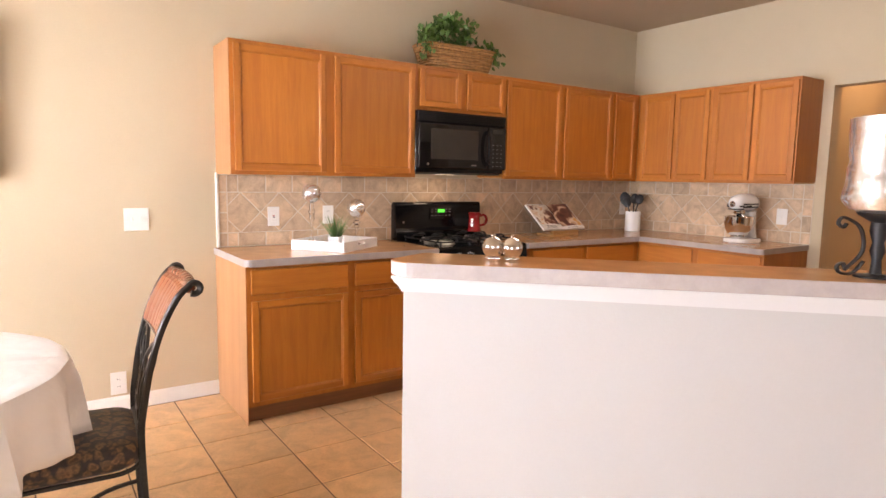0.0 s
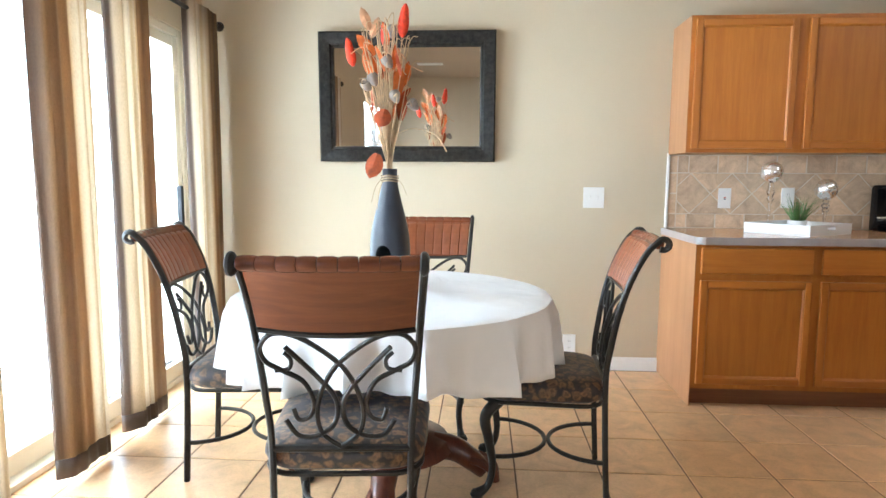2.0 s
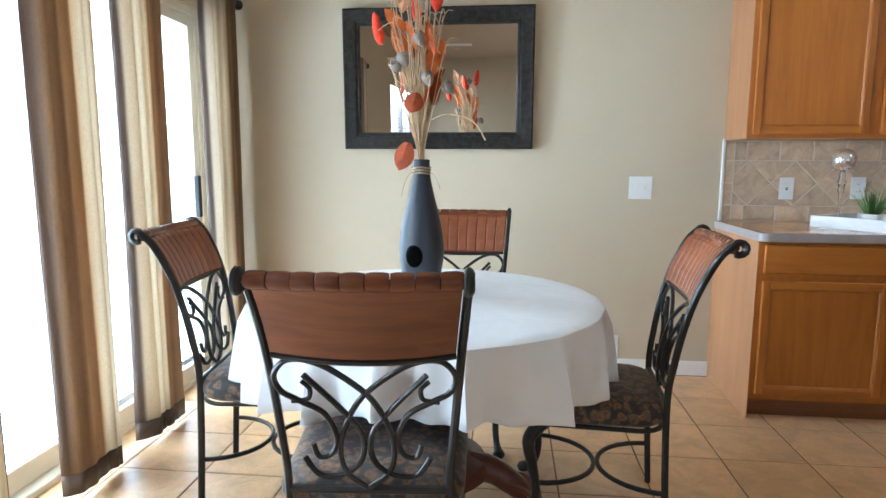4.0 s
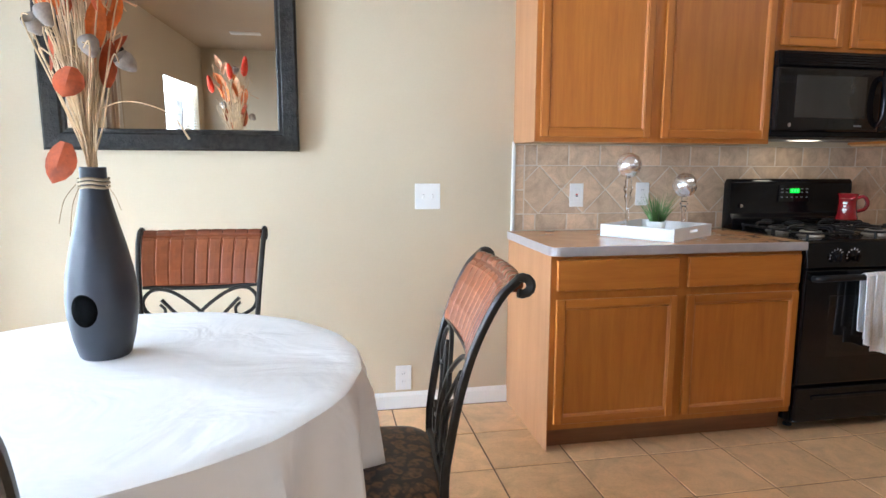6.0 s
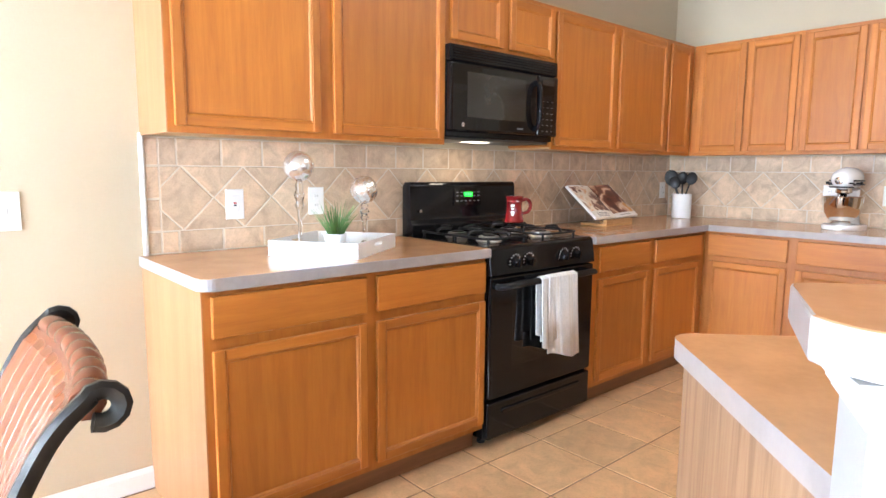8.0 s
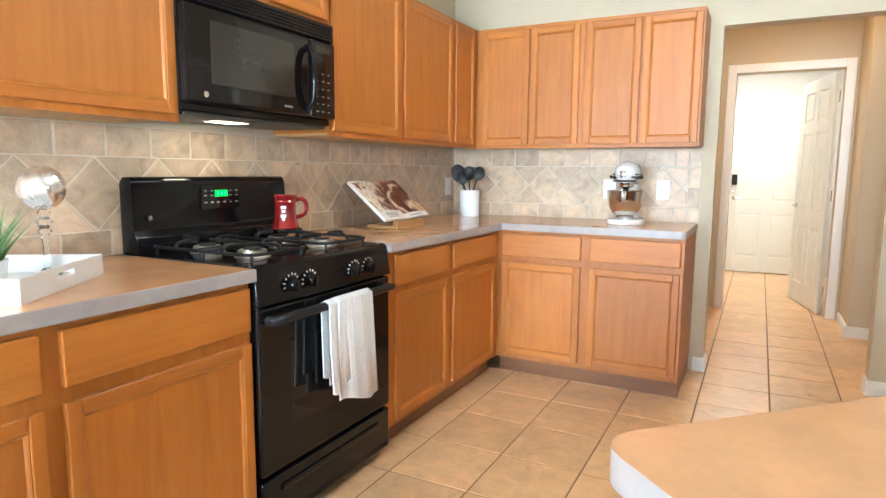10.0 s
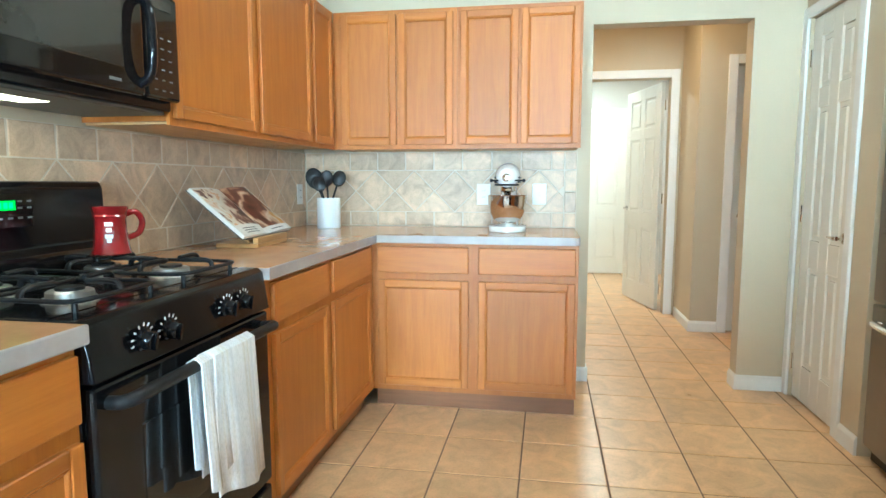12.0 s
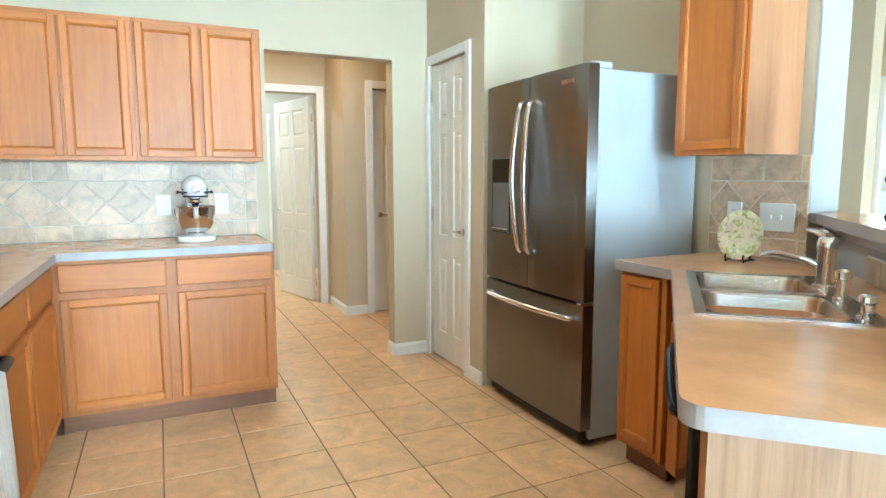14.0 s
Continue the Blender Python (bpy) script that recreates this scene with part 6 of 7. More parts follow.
# utensil crock
crock = thing("utensil_crock", "white ceramic crock holding black cooking utensils", "utensil crock", pose(4.57, 3.66, Z))
bm = bmesh.new()
lathe(bm, [(0.064, 0), (0.067, 0.003), (0.067, 0.172), (0.065, 0.175), (0.062, 0.172), (0.061, 0.01), (0, 0.008)], 36)
part("pot", bm, WHITE, crock, "", True)
NYLON = plain("black_nylon", (0.012, 0.012, 0.013), 0.4, var=0.2, scale=20, fine=200, bump=0.1)
for i, (dx, dy, kind) in enumerate(((-0.035, -0.03, "skimmer"), (0.05, -0.02, "spoon"), (-0.005, 0.02, "ladle"), (-0.02, -0.005, "spoon"))):
    ut = thing("kitchen_utensil", {"skimmer": "black nylon skimmer in the crock", "spoon": "black nylon spoon in the crock", "ladle": "black nylon ladle in the crock"}[kind], "utensil", pose(4.57, 3.66, Z + 0.012))
    tip = Vector((dx * 1.5, dy * 2.0 + (-0.06 if i == 1 else 0.055 if i == 0 else 0.0), 0.245 if i != 3 else 0.215))
    tip.y = {0: 0.062, 1: -0.06, 2: 0.018, 3: 0.03}[i]
    tip.x = {0: -0.02, 1: -0.01, 2: 0.03, 3: -0.04}[i]
    foot = Vector((-tip.x * 0.4, -tip.y * 0.5, 0.0))
    d = (tip - foot).normalized()
    bm = bmesh.new()
    tube(bm, [foot, foot.lerp(tip, 0.5), tip], 0.006, 8)
    part("shaft", bm, NYLON, ut, "", True)
    bm = bmesh.new()
    rr_ = 0.050 if kind == "skimmer" else 0.038
    rings = []
    for k in range(6):
        a = math.pi / 2 * k / 5
        rings.append((rr_ * math.cos(a) * 1.0, -rr_ * 0.35 * math.sin(a)))
    lathe(bm, [(r, z) for r, z in rings[::-1]] + [(rr_ * 0.9, 0.004), (rr_ * 0.5, -0.004), (0, -0.006)], 18)
    for vtx in bm.verts:
        vtx.co.x *= 1.25
    nrm = Vector((-1, -0.35, 0))
    nrm = (nrm - d * nrm.dot(d)).normalized()
    side = nrm.cross(d)
    turn = Matrix((d, side, nrm)).transposed().to_4x4()
    bm.transform(Matrix.Translation(tip + d * 0.032) @ turn)
    hd = part("head", bm, NYLON, ut, "", True)

# stand mixer
mx = thing("stand_mixer", "white stand mixer with a polished steel bowl", "mixer", pose(4.53, 2.615, Z, 0, 0, 180))
MIXW = plain("white_mixer_enamel", (0.80, 0.80, 0.79), 0.18, var=0.02, scale=10, fine=100, bump=0.0, coat=0.5)
bm = bmesh.new()
prism(bm, [(x - 0.02, y) for x, y in smooth_rect(0.32, 0.20, 0.095, 8)], 0, 0.03, 0.008, 3)
part("base", bm, MIXW, mx, "", True)
bm = bmesh.new()
col = [(-0.115, 0.028), (-0.12, 0.10), (-0.115, 0.18), (-0.105, 0.235)]
tube(bm, [(x, 0, z) for x, z in col], [0.055, 0.042, 0.04, 0.045], 16)
part("column", bm, MIXW, mx, "", True)
bm = bmesh.new()
hl = [(-0.175, 0.29), (-0.15, 0.295), (-0.08, 0.302), (0.02, 0.302), (0.09, 0.298), (0.125, 0.292), (0.14, 0.288)]
tube(bm, [(x, 0, z) for x, z in hl], [0.02, 0.05, 0.066, 0.067, 0.06, 0.045, 0.02], 24)
head = part("motor_head", bm, MIXW, mx, "", True)
for z in (0.285, 0.262):
    for s in (-1, 1):
        part("trim_band", boxed((-0.10, s * 0.063 - 0.004, z), (0.10, s * 0.063 + 0.004, z + 0.010), 0.002), BLACKMATT, head)
bm = bmesh.new()
lathe(bm, [(0.0, 0), (0.022, 0.001), (0.022, 0.012), (0, 0.016)], 18)
bm.transform(pose(0.135, 0, 0.29, 0, 90, 0))
part("hub_cap", bm, CHROME, head, "", True)
for z0 in (0.252, 0.275):
    bm = bmesh.new()
    tube(bm, [(0.075 + 0.052 * math.cos(radians(a)), 0.066 * math.sin(radians(a)), z0) for a in range(-70, 71, 10)], 0.0045, 8)
    part("front_band", bm, BLACKMATT, head, "dark band round the head", True)
for s in (-1, 1):
    bm = bmesh.new()
    lathe(bm, [(0.005, 0), (0.005, 0.02), (0.010, 0.024), (0.008, 0.034), (0, 0.036)], 12)
    bm.transform(pose(0.05, s * 0.06, 0.275, -90 * s, 0, 0))
    part("lever_knob", bm, BLACKMATT, head, "", True)
bm = bmesh.new()
lathe(bm, [(0.04, 0.245), (0.045, 0.22), (0.02, 0.21), (0.01, 0.12)], 18, (0.045, 0, 0))
part("beater", bm, CHROME, mx, "", True)
bm = bmesh.new()
lathe(bm, [(0.05, 0.031), (0.052, 0.045), (0.045, 0.05), (0.07, 0.065), (0.092, 0.10), (0.103, 0.15), (0.106, 0.195), (0.109, 0.197), (0.104, 0.192), (0.10, 0.15), (0.088, 0.10), (0.06, 0.065), (0, 0.058)], 40, (0.045, 0, 0))
part("bowl", bm, CHROME, mx, "polished steel bowl", True)
bm = bmesh.new()
tube(bm, curve([(-0.01, -0.098, 0.19), (-0.045, -0.105, 0.182), (-0.05, -0.10, 0.14), (-0.01, -0.078, 0.11)], 5), 0.006, 8, flat=1.5)
part("bowl_handle", bm, CHROME, mx, "", True)

# outlets and switches over the worktops
TF = NORTH - 0.0064
wall_plate(pose(1.326, TF, 1.10), "white outlet plate with red test button on stone tiles", "gfci", 0.076, 0.122)
wall_plate(pose(1.70, TF, 1.104), "white outlet plate on stone tiles behind the tray", "outlet", 0.076, 0.122)
wall_plate(pose(4.70, TF, 1.109), "white outlet plate on stone tiles behind the crock", "outlet", 0.076, 0.122)
TE = EAST - 0.0064
wall_plate(pose(TE, 2.775, 1.11, 0, 0, -90), "white outlet plate on stone tiles beside the mixer", "outlet", 0.08, 0.122)
wall_plate(pose(TE, 2.449, 1.112, 0, 0, -90), "white switch plate on stone tiles beside the mixer", "switch", 0.08, 0.122)
wall_plate(pose(2.80, 0.3685, 1.095, 0, 0, 180), "white outlet plate behind the decorative plate", "outlet", 0.076, 0.122)
wall_plate(pose(2.585, 0.3685, 1.095, 0, 0, 180), "white triple switch plate above the sink worktop", "switch2", 0.165, 0.122)

# decorative plate on an easel
PLATE = photo("painted_vegetable_plate", [(0.28, (0.12, 0.18, 0.05)), (0.42, (0.45, 0.50, 0.20)), (0.52, (0.75, 0.70, 0.52)), (0.62, (0.62, 0.55, 0.42)), (0.75, (0.30, 0.12, 0.16))], 22)
pl = thing("decorative_plate", "painted decorative plate on a small dark easel", "plate", pose(2.578, 0.59, Z, 0, 0, 190) @ Matrix.Diagonal((0.86, 0.9, 0.92, 1)))
bm = bmesh.new()
lathe(bm, [(0.0, 0.0), (0.06, 0.0), (0.078, 0.007), (0.112, 0.018), (0.114, 0.021), (0.111, 0.022), (0.076, 0.011), (0.06, 0.005), (0, 0.005)], 40)
bm.transform(pose(0, 0.0, 0.121, 78, 0, 0))
part("plate", bm, PLATE, pl, "", True)
for s in (-1, 1):
    bm = bmesh.new()
    tube(bm, curve([(s * 0.045, -0.055, 0.006), (s * 0.045, -0.025, 0.012), (s * 0.045, 0.03, 0.012), (s * 0.03, 0.06, 0.006)], 4), 0.005, 8)
    tube(bm, [(s * 0.045, 0.0, 0.012), (s * 0.02, 0.045, 0.14)], 0.005, 8)
    tube(bm, curve([(s * 0.045, -0.05, 0.01), (s * 0.045, -0.062, 0.025), (s * 0.045, -0.052, 0.034)], 4), 0.004, 8)
    part("easel", bm, BLACKMATT, pl, "", True)

# leafy plant in a basket on the cabinets
WICKER = plain("woven_wicker", (0.38, 0.19, 0.065), 0.6, var=0.3, scale=40, fine=200, bump=0.4)
LEAF = plain("glossy_green_leaf", (0.075, 0.17, 0.03), 0.4, var=0.45, scale=16, fine=90, bump=0.15)
bas = thing("plant_basket", "green leafy plant in a woven basket on the cabinets", "plant", pose(2.60, 3.72, UZ1 + 0.001))
for i in range(9):
    bm = bmesh.new()
    w, d = 0.52 + 0.10 * i / 8, 0.20 + 0.04 * i / 8
    pts = []
    base = smooth_rect(w, d, 0.09, 10)
    k = len(base)
    for j in range(k * 2):
        p, q = base[j // 2], base[(j // 2 + 1) % k]
        x, y = (p[0] + q[0]) / 2 if j % 2 else p[0], (p[1] + q[1]) / 2 if j % 2 else p[1]
        f = 1 + (0.012 if (j // 2 + i) % 2 else -0.012)
        pts.append((x * f, y * f, 0.010 + 0.0185 * i))
    tube(bm, pts, 0.0095, 6, True)
    part("weave", bm, WICKER, bas, "", True)
part("bottom", prism(bmesh.new(), smooth_rect(0.50, 0.19, 0.08, 6), 0.001, 0.012), WICKER, bas)
part("soil", prism(bmesh.new(), smooth_rect(0.56, 0.20, 0.08, 6), 0.12, 0.14), plain("dark_soil", (0.03, 0.02, 0.013), 0.95, bump=0.4), bas)
rs = random.Random(77)
groups = []
for g in range(36):
    a = rs.uniform(0, 6.28)
    cx_, cy_ = rs.uniform(-0.30, 0.30), rs.uniform(-0.09, 0.07)
    dome = 0.15 + 0.20 * (1 - (cx_ / 0.42) ** 2) * rs.uniform(0.45, 1.0) - (0.07 if cx_ > 0.12 else 0)
    bm = bmesh.new()
    tube(bm, curve([(cx_ * 0.6, cy_ * 0.6, 0.13), (cx_ * 0.85, cy_ * 0.9, dome * 0.7), (cx_, cy_, dome)], 4), 0.002, 5)
    for q in range(15):
        d = Vector((rs.uniform(-1, 1), rs.uniform(-1, 0.8), rs.uniform(-0.3, 0.8)))
        p = Vector((cx_, cy_, dome)) + Vector((rs.uniform(-0.05, 0.05), rs.uniform(-0.045, 0.045), rs.uniform(-0.05, 0.03)))
        leaf(bm, p, d, rs.uniform(0.03, 0.055), rs.uniform(0.011, 0.018), rs.uniform(-0.5, 0.3))
    part("leaf_spray", bm, LEAF, bas, "", True)
for sx in (-0.33, -0.30, 0.31):
    bm = bmesh.new()
    for q in range(16):
        p = Vector((sx + rs.uniform(-0.03, 0.03), rs.uniform(-0.13, -0.06), rs.uniform(0.06, 0.2)))
        leaf(bm, p, (rs.uniform(-0.6, 0.6), -0.5, rs.uniform(-1, 0.2)), rs.uniform(0.03, 0.05), 0.015, 0.3)
    part("leaf_spray", bm, LEAF, bas, "", True)

# on the bar: shakers and a candle holder
BAR = 1.1225
for x, y in ((1.155, 1.463), (1.192, 1.420)):
    sh = thing("shaker", "round polished steel salt shaker on the bar", "shaker", pose(x, y, BAR), "salt and pepper shakers")
    bm = bmesh.new()
    lathe(bm, [(0.0, 0), (0.022, 0), (0.0235, 0.003), (0.023, 0.008), (0.019, 0.011), (0.0195, 0.013), (0.026, 0.020), (0.0305, 0.031), (0.031, 0.0385)], 28)
    part("body", bm, CHROME, sh, "", True)
    bm = bmesh.new()
    lathe(bm, [(0.0312, 0.039), (0.0305, 0.046), (0.026, 0.057), (0.018, 0.064), (0.008, 0.0675), (0.006, 0.069), (0.0075, 0.073), (0.006, 0.0775), (0, 0.079)], 28)
    part("cap", bm, CHROME, sh, "", True)
ch = thing("candle_holder", "dark iron scroll candle holder with mercury glass hurricane", "candle holder", pose(1.845, 0.735, BAR, 0, 0, 45) @ Matrix.Diagonal((1, 1, 0.75, 1)))
bm = bmesh.new()
lathe(bm, [(0.05, 0), (0.05, 0.005), (0.014, 0.012), (0.011, 0.06), (0.018, 0.09), (0.013, 0.12), (0.022, 0.16), (0.02, 0.19), (0.05, 0.215), (0.055, 0.225), (0, 0.225)], 20)
part("stem", bm, BLACKMATT, ch, "", True)
for a in (90, 210, 330):
    bm = bmesh.new()
    tube(bm, curve([(0.03, 0, 0.055), (0.055, 0, 0.012), (0.085, 0, 0.012), (0.092, 0, 0.035), (0.078, 0, 0.045), (0.075, 0, 0.03)], 5), 0.0055, 8)
    tube(bm, curve([(0.075, 0, 0.02), (0.035, 0, 0.09), (0.045, 0, 0.17), (0.085, 0, 0.205), (0.098, 0, 0.185), (0.085, 0, 0.17), (0.078, 0, 0.185)], 5), 0.0055, 8)
    bm.transform(pose(0, 0, 0, 0, 0, a))
    part("scroll", bm, IRON, ch, "", True)
bm = bmesh.new()
lathe(bm, [(0.05, 0.2255), (0.075, 0.235), (0.088, 0.265), (0.088, 0.29), (0.086, 0.315), (0.085, 0.34), (0.082, 0.37), (0.080, 0.40), (0.081, 0.43), (0.082, 0.46), (0.084, 0.50), (0.086, 0.545), (0.083, 0.545), (0.079, 0.46), (0.077, 0.40), (0.083, 0.315), (0.085, 0.265), (0.07, 0.238), (0, 0.232)], 40)
for vtx in bm.verts:
    d = Vector((vtx.co.x, vtx.co.y, 0))
    if d.length > 0.06:
        vtx.co += d.normalized() * 0.003 * math.sin(vtx.co.z * 300 + 3 * math.atan2(d.y, d.x))
part("hurricane", bm, MERC, ch, "silvered ribbed glass hurricane", True)

# ---- unseen kitchen ceiling light, added to go with the fill lamp ----
kl = thing("ceiling_light", "unseen white framed ceiling light added over the kitchen floor", "ceiling light", pose(2.95, 2.15, TOP))
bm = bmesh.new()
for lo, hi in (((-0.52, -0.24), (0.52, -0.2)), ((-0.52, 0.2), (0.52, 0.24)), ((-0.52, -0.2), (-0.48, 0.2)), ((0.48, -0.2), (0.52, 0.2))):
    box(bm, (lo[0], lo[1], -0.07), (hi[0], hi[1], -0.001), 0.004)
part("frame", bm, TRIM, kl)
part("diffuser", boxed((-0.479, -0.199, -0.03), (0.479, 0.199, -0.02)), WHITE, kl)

# ---- living room glimpses ----
BLIND = plain("white_blind_slat", (0.80, 0.79, 0.77), 0.5, var=0.02, scale=5, fine=60, bump=0.0)
win = thing("window_2", "white framed double window with horizontal blinds", "window", kind="structure")
for a, b in ((WIN_Y0, (WIN_Y0 + WIN_Y1) / 2 - 0.03), ((WIN_Y0 + WIN_Y1) / 2 + 0.03, WIN_Y1)):
    bm = bmesh.new()
    xx0, xx1 = WEST - 0.13, WEST - 0.08
    box(bm, (xx0, a, 0.9), (xx1, a + 0.04, 2.1), 0.003)
    box(bm, (xx0, b - 0.04, 0.9), (xx1, b, 2.1), 0.003)
    box(bm, (xx0, a + 0.04, 0.9), (xx1, b - 0.04, 0.94), 0.003)
    box(bm, (xx0, a + 0.04, 2.06), (xx1, b - 0.04, 2.1), 0.003)
    f = part("window_frame", bm, TRIM, win)
    g = part("pane", boxed((xx0 + 0.02, a + 0.038, 0.938), (xx0 + 0.026, b - 0.038, 2.062)), GLASS, f)
    g.visible_shadow = False
    for i in range(26):
        z = 0.95 + i * 0.043
        bm = boxed((-0.02, a + 0.02, -0.0012), (0.02, b - 0.02, 0.0012))
        bm.transform(pose(WEST - 0.045, 0, z, 0, 22, 0))
        part("slat", bm, BLIND, win)
box_ = boxed((WEST - 0.14, (WIN_Y0 + WIN_Y1) / 2 - 0.03, 0.9), (WEST - 0.02, (WIN_Y0 + WIN_Y1) / 2 + 0.03, 2.1))
part("mullion", box_, TRIM, win)
# south window made up to let more daylight in
win3 = thing("window_3", "wide white framed window added to bring light into the living area", "window", kind="structure")
bm = bmesh.new()
for a, b in ((SW0, SW0 + 0.05), (SW0 + 0.98, SW0 + 1.04), (SW0 + 1.97, SW0 + 2.03), (SW1 - 0.05, SW1)):
    box(bm, (a, -4.12, 0.6), (b, -4.06, 2.3), 0.003)
part("window_frame", bm, TRIM, win3)
bm = bmesh.new()
box(bm, (SW0, -4.125, 0.6), (SW1, -4.055, 0.65), 0.003)
box(bm, (SW0, -4.125, 2.25), (SW1, -4.055, 2.3), 0.003)
part("window_frame", bm, TRIM, win3)
g = part("pane", boxed((SW0 + 0.04, -4.095, 0.64), (SW1 - 0.04, -4.089, 2.26)), GLASS, win3)
g.visible_shadow = False
vent = thing("ceiling_vent", "white slatted air vent in the ceiling", "vent", pose(-1.0, -2.2, TOP - 0.012))
bm = bmesh.new()
for lo, hi in (((-0.2, -0.1), (0.2, -0.075)), ((-0.2, 0.075), (0.2, 0.1)), ((-0.2, -0.075), (-0.175, 0.075)), ((0.175, -0.075), (0.2, 0.075))):
    box(bm, (lo[0], lo[1], 0), (hi[0], hi[1], 0.0115), 0.002)
part("frame", bm, TRIM, vent)
for i in range(7):
    bm = boxed((-0.175, -0.009, -0.001), (0.175, 0.009, 0.001))
    bm.transform(pose(0, -0.062 + i * 0.0205, 0.006, 30, 0, 0))
    part("slat", bm, TRIM, vent)

# ---- stone tile backsplash ----
def piece(outline, depth, bev=0.0025):
    """One wall tile in local xz, its face towards -y."""
    bm = bmesh.new()
    k = len(outline)
    cx_, cz_ = sum(p[0] for p in outline) / k, sum(p[1] for p in outline) / k
    def ring(y, s):
        return [bm.verts.new((cx_ + (x - cx_) * s, y, cz_ + (z - cz_) * s)) for x, z in outline]
    a, b, c = ring(0, 1), ring(-depth + 0.0015, 1), ring(-depth, 0.965)
    for p, q in ((a, b), (b, c)):
        for i in range(k):
            bm.faces.new((p[i], p[(i + 1) % k], q[(i + 1) % k], q[i]))
    bm.faces.new(c)
    return bm


def clip(poly, x0, x1):
    for lim, sgn in ((x0, 1), (x1, -1)):
        out = []
        for (ax, az), (bx, bz) in zip(poly, poly[1:] + poly[:1]):
            ia, ib = (ax - lim) * sgn >= 0, (bx - lim) * sgn >= 0
            if ia:
                out.append((ax, az))
            if ia != ib:
                t = (lim - ax) / (bx - ax)
                out.append((lim, az + (bz - az) * t))
        poly = out
        if len(poly) < 3:
            return []
    return poly


def shrink(poly, g):
    k = len(poly)
    cx_, cz_ = sum(p[0] for p in poly) / k, sum(p[1] for p in poly) / k
    r = max(min(math.hypot(x - cx_, z - cz_) for x, z in poly), 0.02)
    s = 1 - g / r
    return [(cx_ + (x - cx_) * s, cz_ + (z - cz_) * s) for x, z in poly]


def backsplash(name, length, m, x_first, label, c0=0.0, c1=0.0, z0=0.917, z1=1.003, z2=1.252, z3=1.36):
    back = tagged(part(name, boxed((0, -0.0042, z0), (length, -0.0002, z3)), WALLGROUT), label, "backsplash", "", "structure")
    back.matrix_basis = m
    polys = []
    for za, zb, step, off in ((z0, z1, 0.175, 0.112), (z2, z3, 0.174, 0.115)):
        x = off - step
        while x < length:
            polys.append([(x, za), (x + step, za), (x + step, zb), (x, zb)])
            x += step
    h, w = (z2 - z1) / 2, 0.123
    zm = (z1 + z2) / 2
    x = x_first - 2 * w * 2
    while x < length + w:
        polys.append([(x - w, zm), (x, z1), (x + w, zm), (x, z2)])
        polys.append([(x, z2), (x + w, zm), (x + 2 * w, z2)])
        polys.append([(x, z1), (x + 2 * w, z1), (x + w, zm)])
        x += 2 * w
    ends = [(0.002, c0)] * (c0 > 0) + [(length - c1, length - 0.002)] * (c1 > 0)
    column = [[(a, za), (b, za), (b, zb), (a, zb)] for a, b in ends for za, zb in ((z0, z1), (z1, zm), (zm, z2), (z2, z3))]
    for p in [clip(p, c0 + 0.002, length - c1 - 0.002) for p in polys] + column:
        if len(p) < 3:
            continue
        area2 = abs(sum(a[0] * b[1] - b[0] * a[1] for a, b in zip(p, p[1:] + p[:1])))
        if area2 < 0.0016:
            continue
        t = part("tile", piece(shrink(p, 0.0048 if len(p) == 4 else 0.0036), 0.0062), WALLTILE, back)
    return back


backsplash("backsplash_north", EAST - 0.99, pose(0.99, NORTH, 0), 0.13, "travertine tile backsplash with a band of diagonal tiles", 0.048)
structure("trim", boxed((0.972, NORTH - 0.012, 0.9155), (0.9895, NORTH - 0.0002, 1.372), 0.003), TRIM, "white painted edge strip beside the stone tiles", "trim")
backsplash("backsplash_east", NORTH - 0.012 - 2.235, pose(EAST, NORTH - 0.012, 0, 0, 0, -90), 0.20, "travertine tile backsplash with diagonal tiles on the end wall", 0.0, 0.07)
backsplash("backsplash_south", 0.50, pose(2.95, 0.36, 0, 0, 0, 180), 0.10, "travertine tile backsplash beside the sink")
for i in range(9):
    s_a = -0.395 + i * 0.157
    part("tile", diag(bmesh.new(), s_a + 0.003, s_a + 0.154, HW1 + 0.0082, HW1 + 0.0125, 0.919, 1.0), WALLTILE, strip)

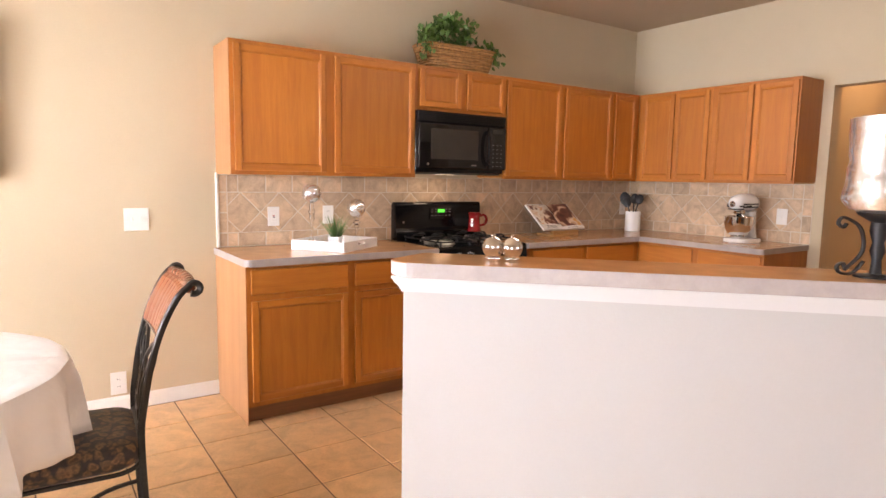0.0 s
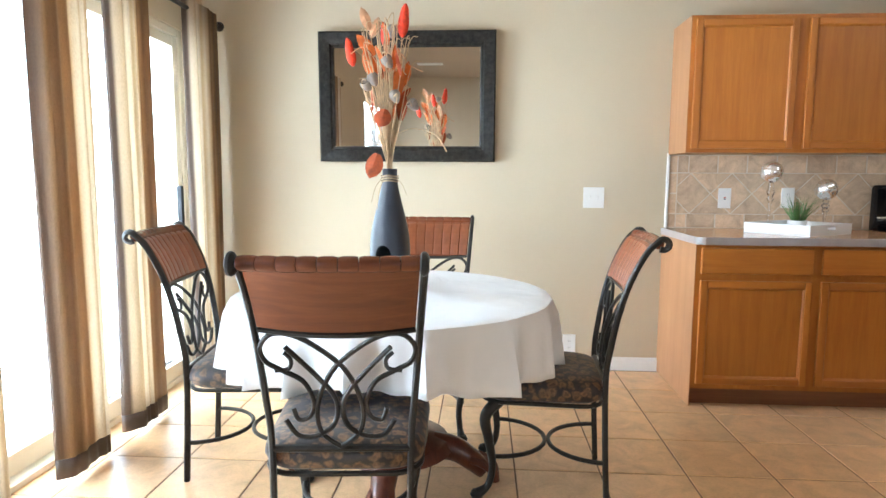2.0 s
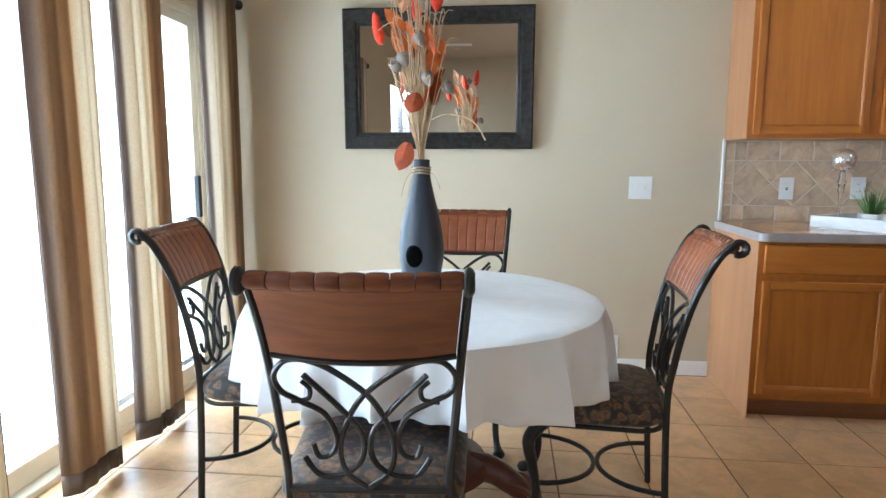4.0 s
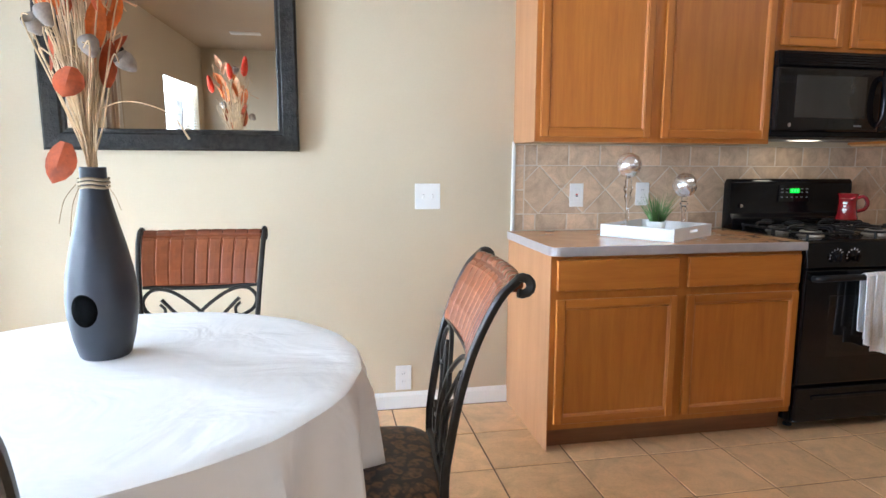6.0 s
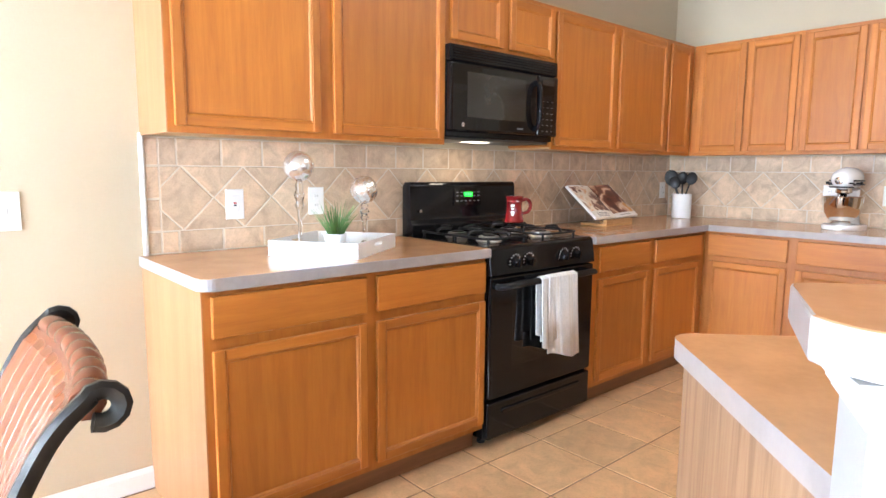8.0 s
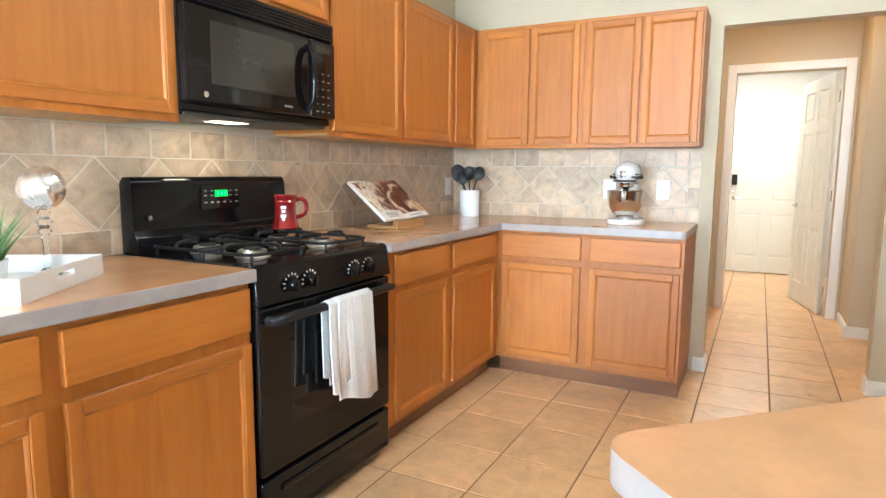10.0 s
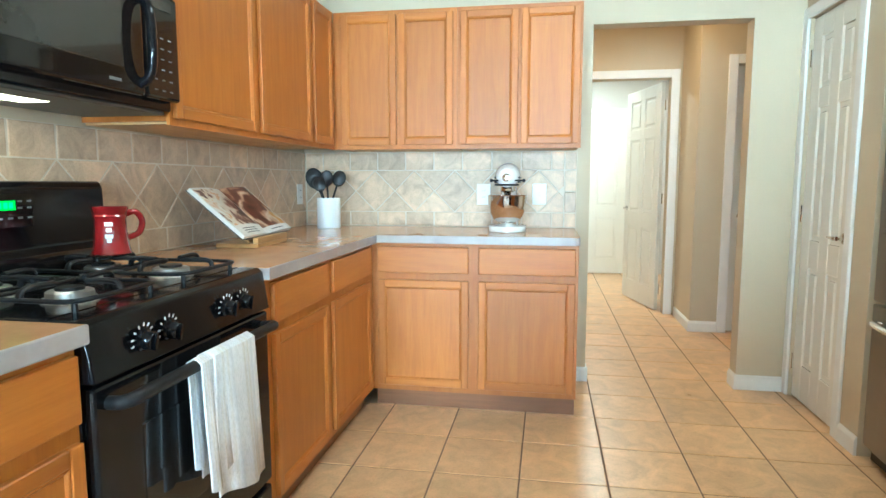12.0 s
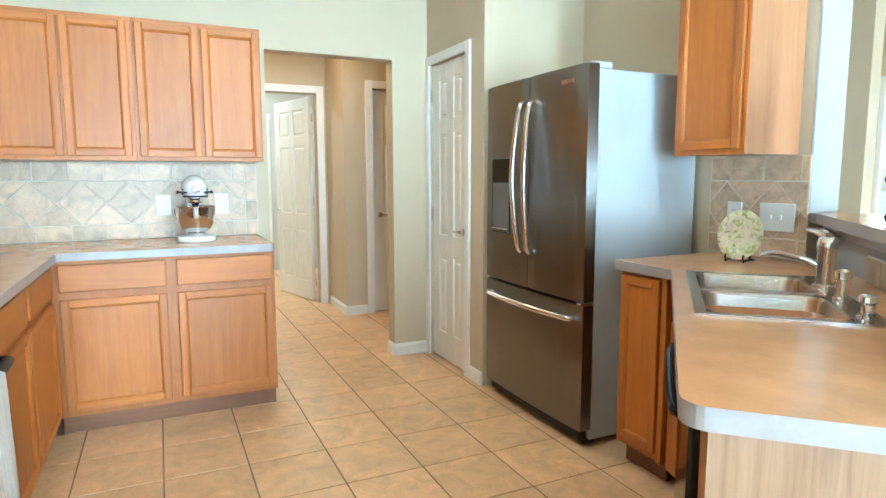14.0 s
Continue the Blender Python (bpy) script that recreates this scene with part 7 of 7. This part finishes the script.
# ---- floor tiles ----
floor = structure("floor", boxed((WEST - 0.15, -4.15, -0.12), (9.4, NORTH + 0.1, -0.003)), GROUT, "terracotta ceramic floor tiles with dark grout joints", "floor")
TX, TY, OX, OY, GAP = 0.352, 0.347, -0.004, 3.187, 0.0035


def tile_mesh(name, w, d, h, bev):
    bm = bmesh.new()
    a = [bm.verts.new((sx * w / 2, sy * d / 2, 0)) for sx, sy in ((-1, -1), (1, -1), (1, 1), (-1, 1))]
    b = [bm.verts.new((sx * w / 2, sy * d / 2, h - bev)) for sx, sy in ((-1, -1), (1, -1), (1, 1), (-1, 1))]
    c = [bm.verts.new((sx * (w / 2 - bev), sy * (d / 2 - bev), h)) for sx, sy in ((-1, -1), (1, -1), (1, 1), (-1, 1))]
    for i in range(4):
        j = (i + 1) % 4
        bm.faces.new((a[i], a[j], b[j], b[i]))
        bm.faces.new((b[i], b[j], c[j], c[i]))
    bm.faces.new(c)
    return bm


near = mesh("floor_tile", tile_mesh("floor_tile", TX - GAP * 2, TY - GAP * 2, 0.006, 0.002), FLOORTILE)
far = bmesh.new()
rnd = random.Random(4)
for i in range(-6, 27):
    for j in range(-3, 22):
        x, y = OX + (i + 0.5) * TX, OY + (1.5 - j) * TY
        if y > NORTH + 0.1:
            continue
        z = -0.006 + rnd.uniform(-0.0004, 0.0004)
        if -1.95 < x < 6.2 and 1.05 < y < 3.9 and not (x > 4.85 and (y < 1.2 or y > 2.4)):
            t = new("floor_tile", near)
            t.matrix_basis = pose(x, y, z, rnd.uniform(-0.06, 0.06), rnd.uniform(-0.06, 0.06), 90 * 0)
            t.parent = floor
        else:
            q = tile_mesh("t", TX - GAP * 2, TY - GAP * 2, 0.006, 0.002)
            tmp = bpy.data.meshes.new("t")
            q.to_mesh(tmp)
            q.free()
            tmp.transform(pose(x, y, z))
            far.from_mesh(tmp)
            bpy.data.meshes.remove(tmp)
ft = part("far_floor_tiles", far, FLOORTILE, floor)
tagged(ft, kind="stuff")

# outside
structure("ground", boxed((-60, -60, -0.5), (60, 60, -0.2)), plain("pale_patio_concrete", (0.55, 0.54, 0.50), 0.9, var=0.3, scale=0.6, fine=20), "sunlit yard and patio outside the glass doors", "ground")
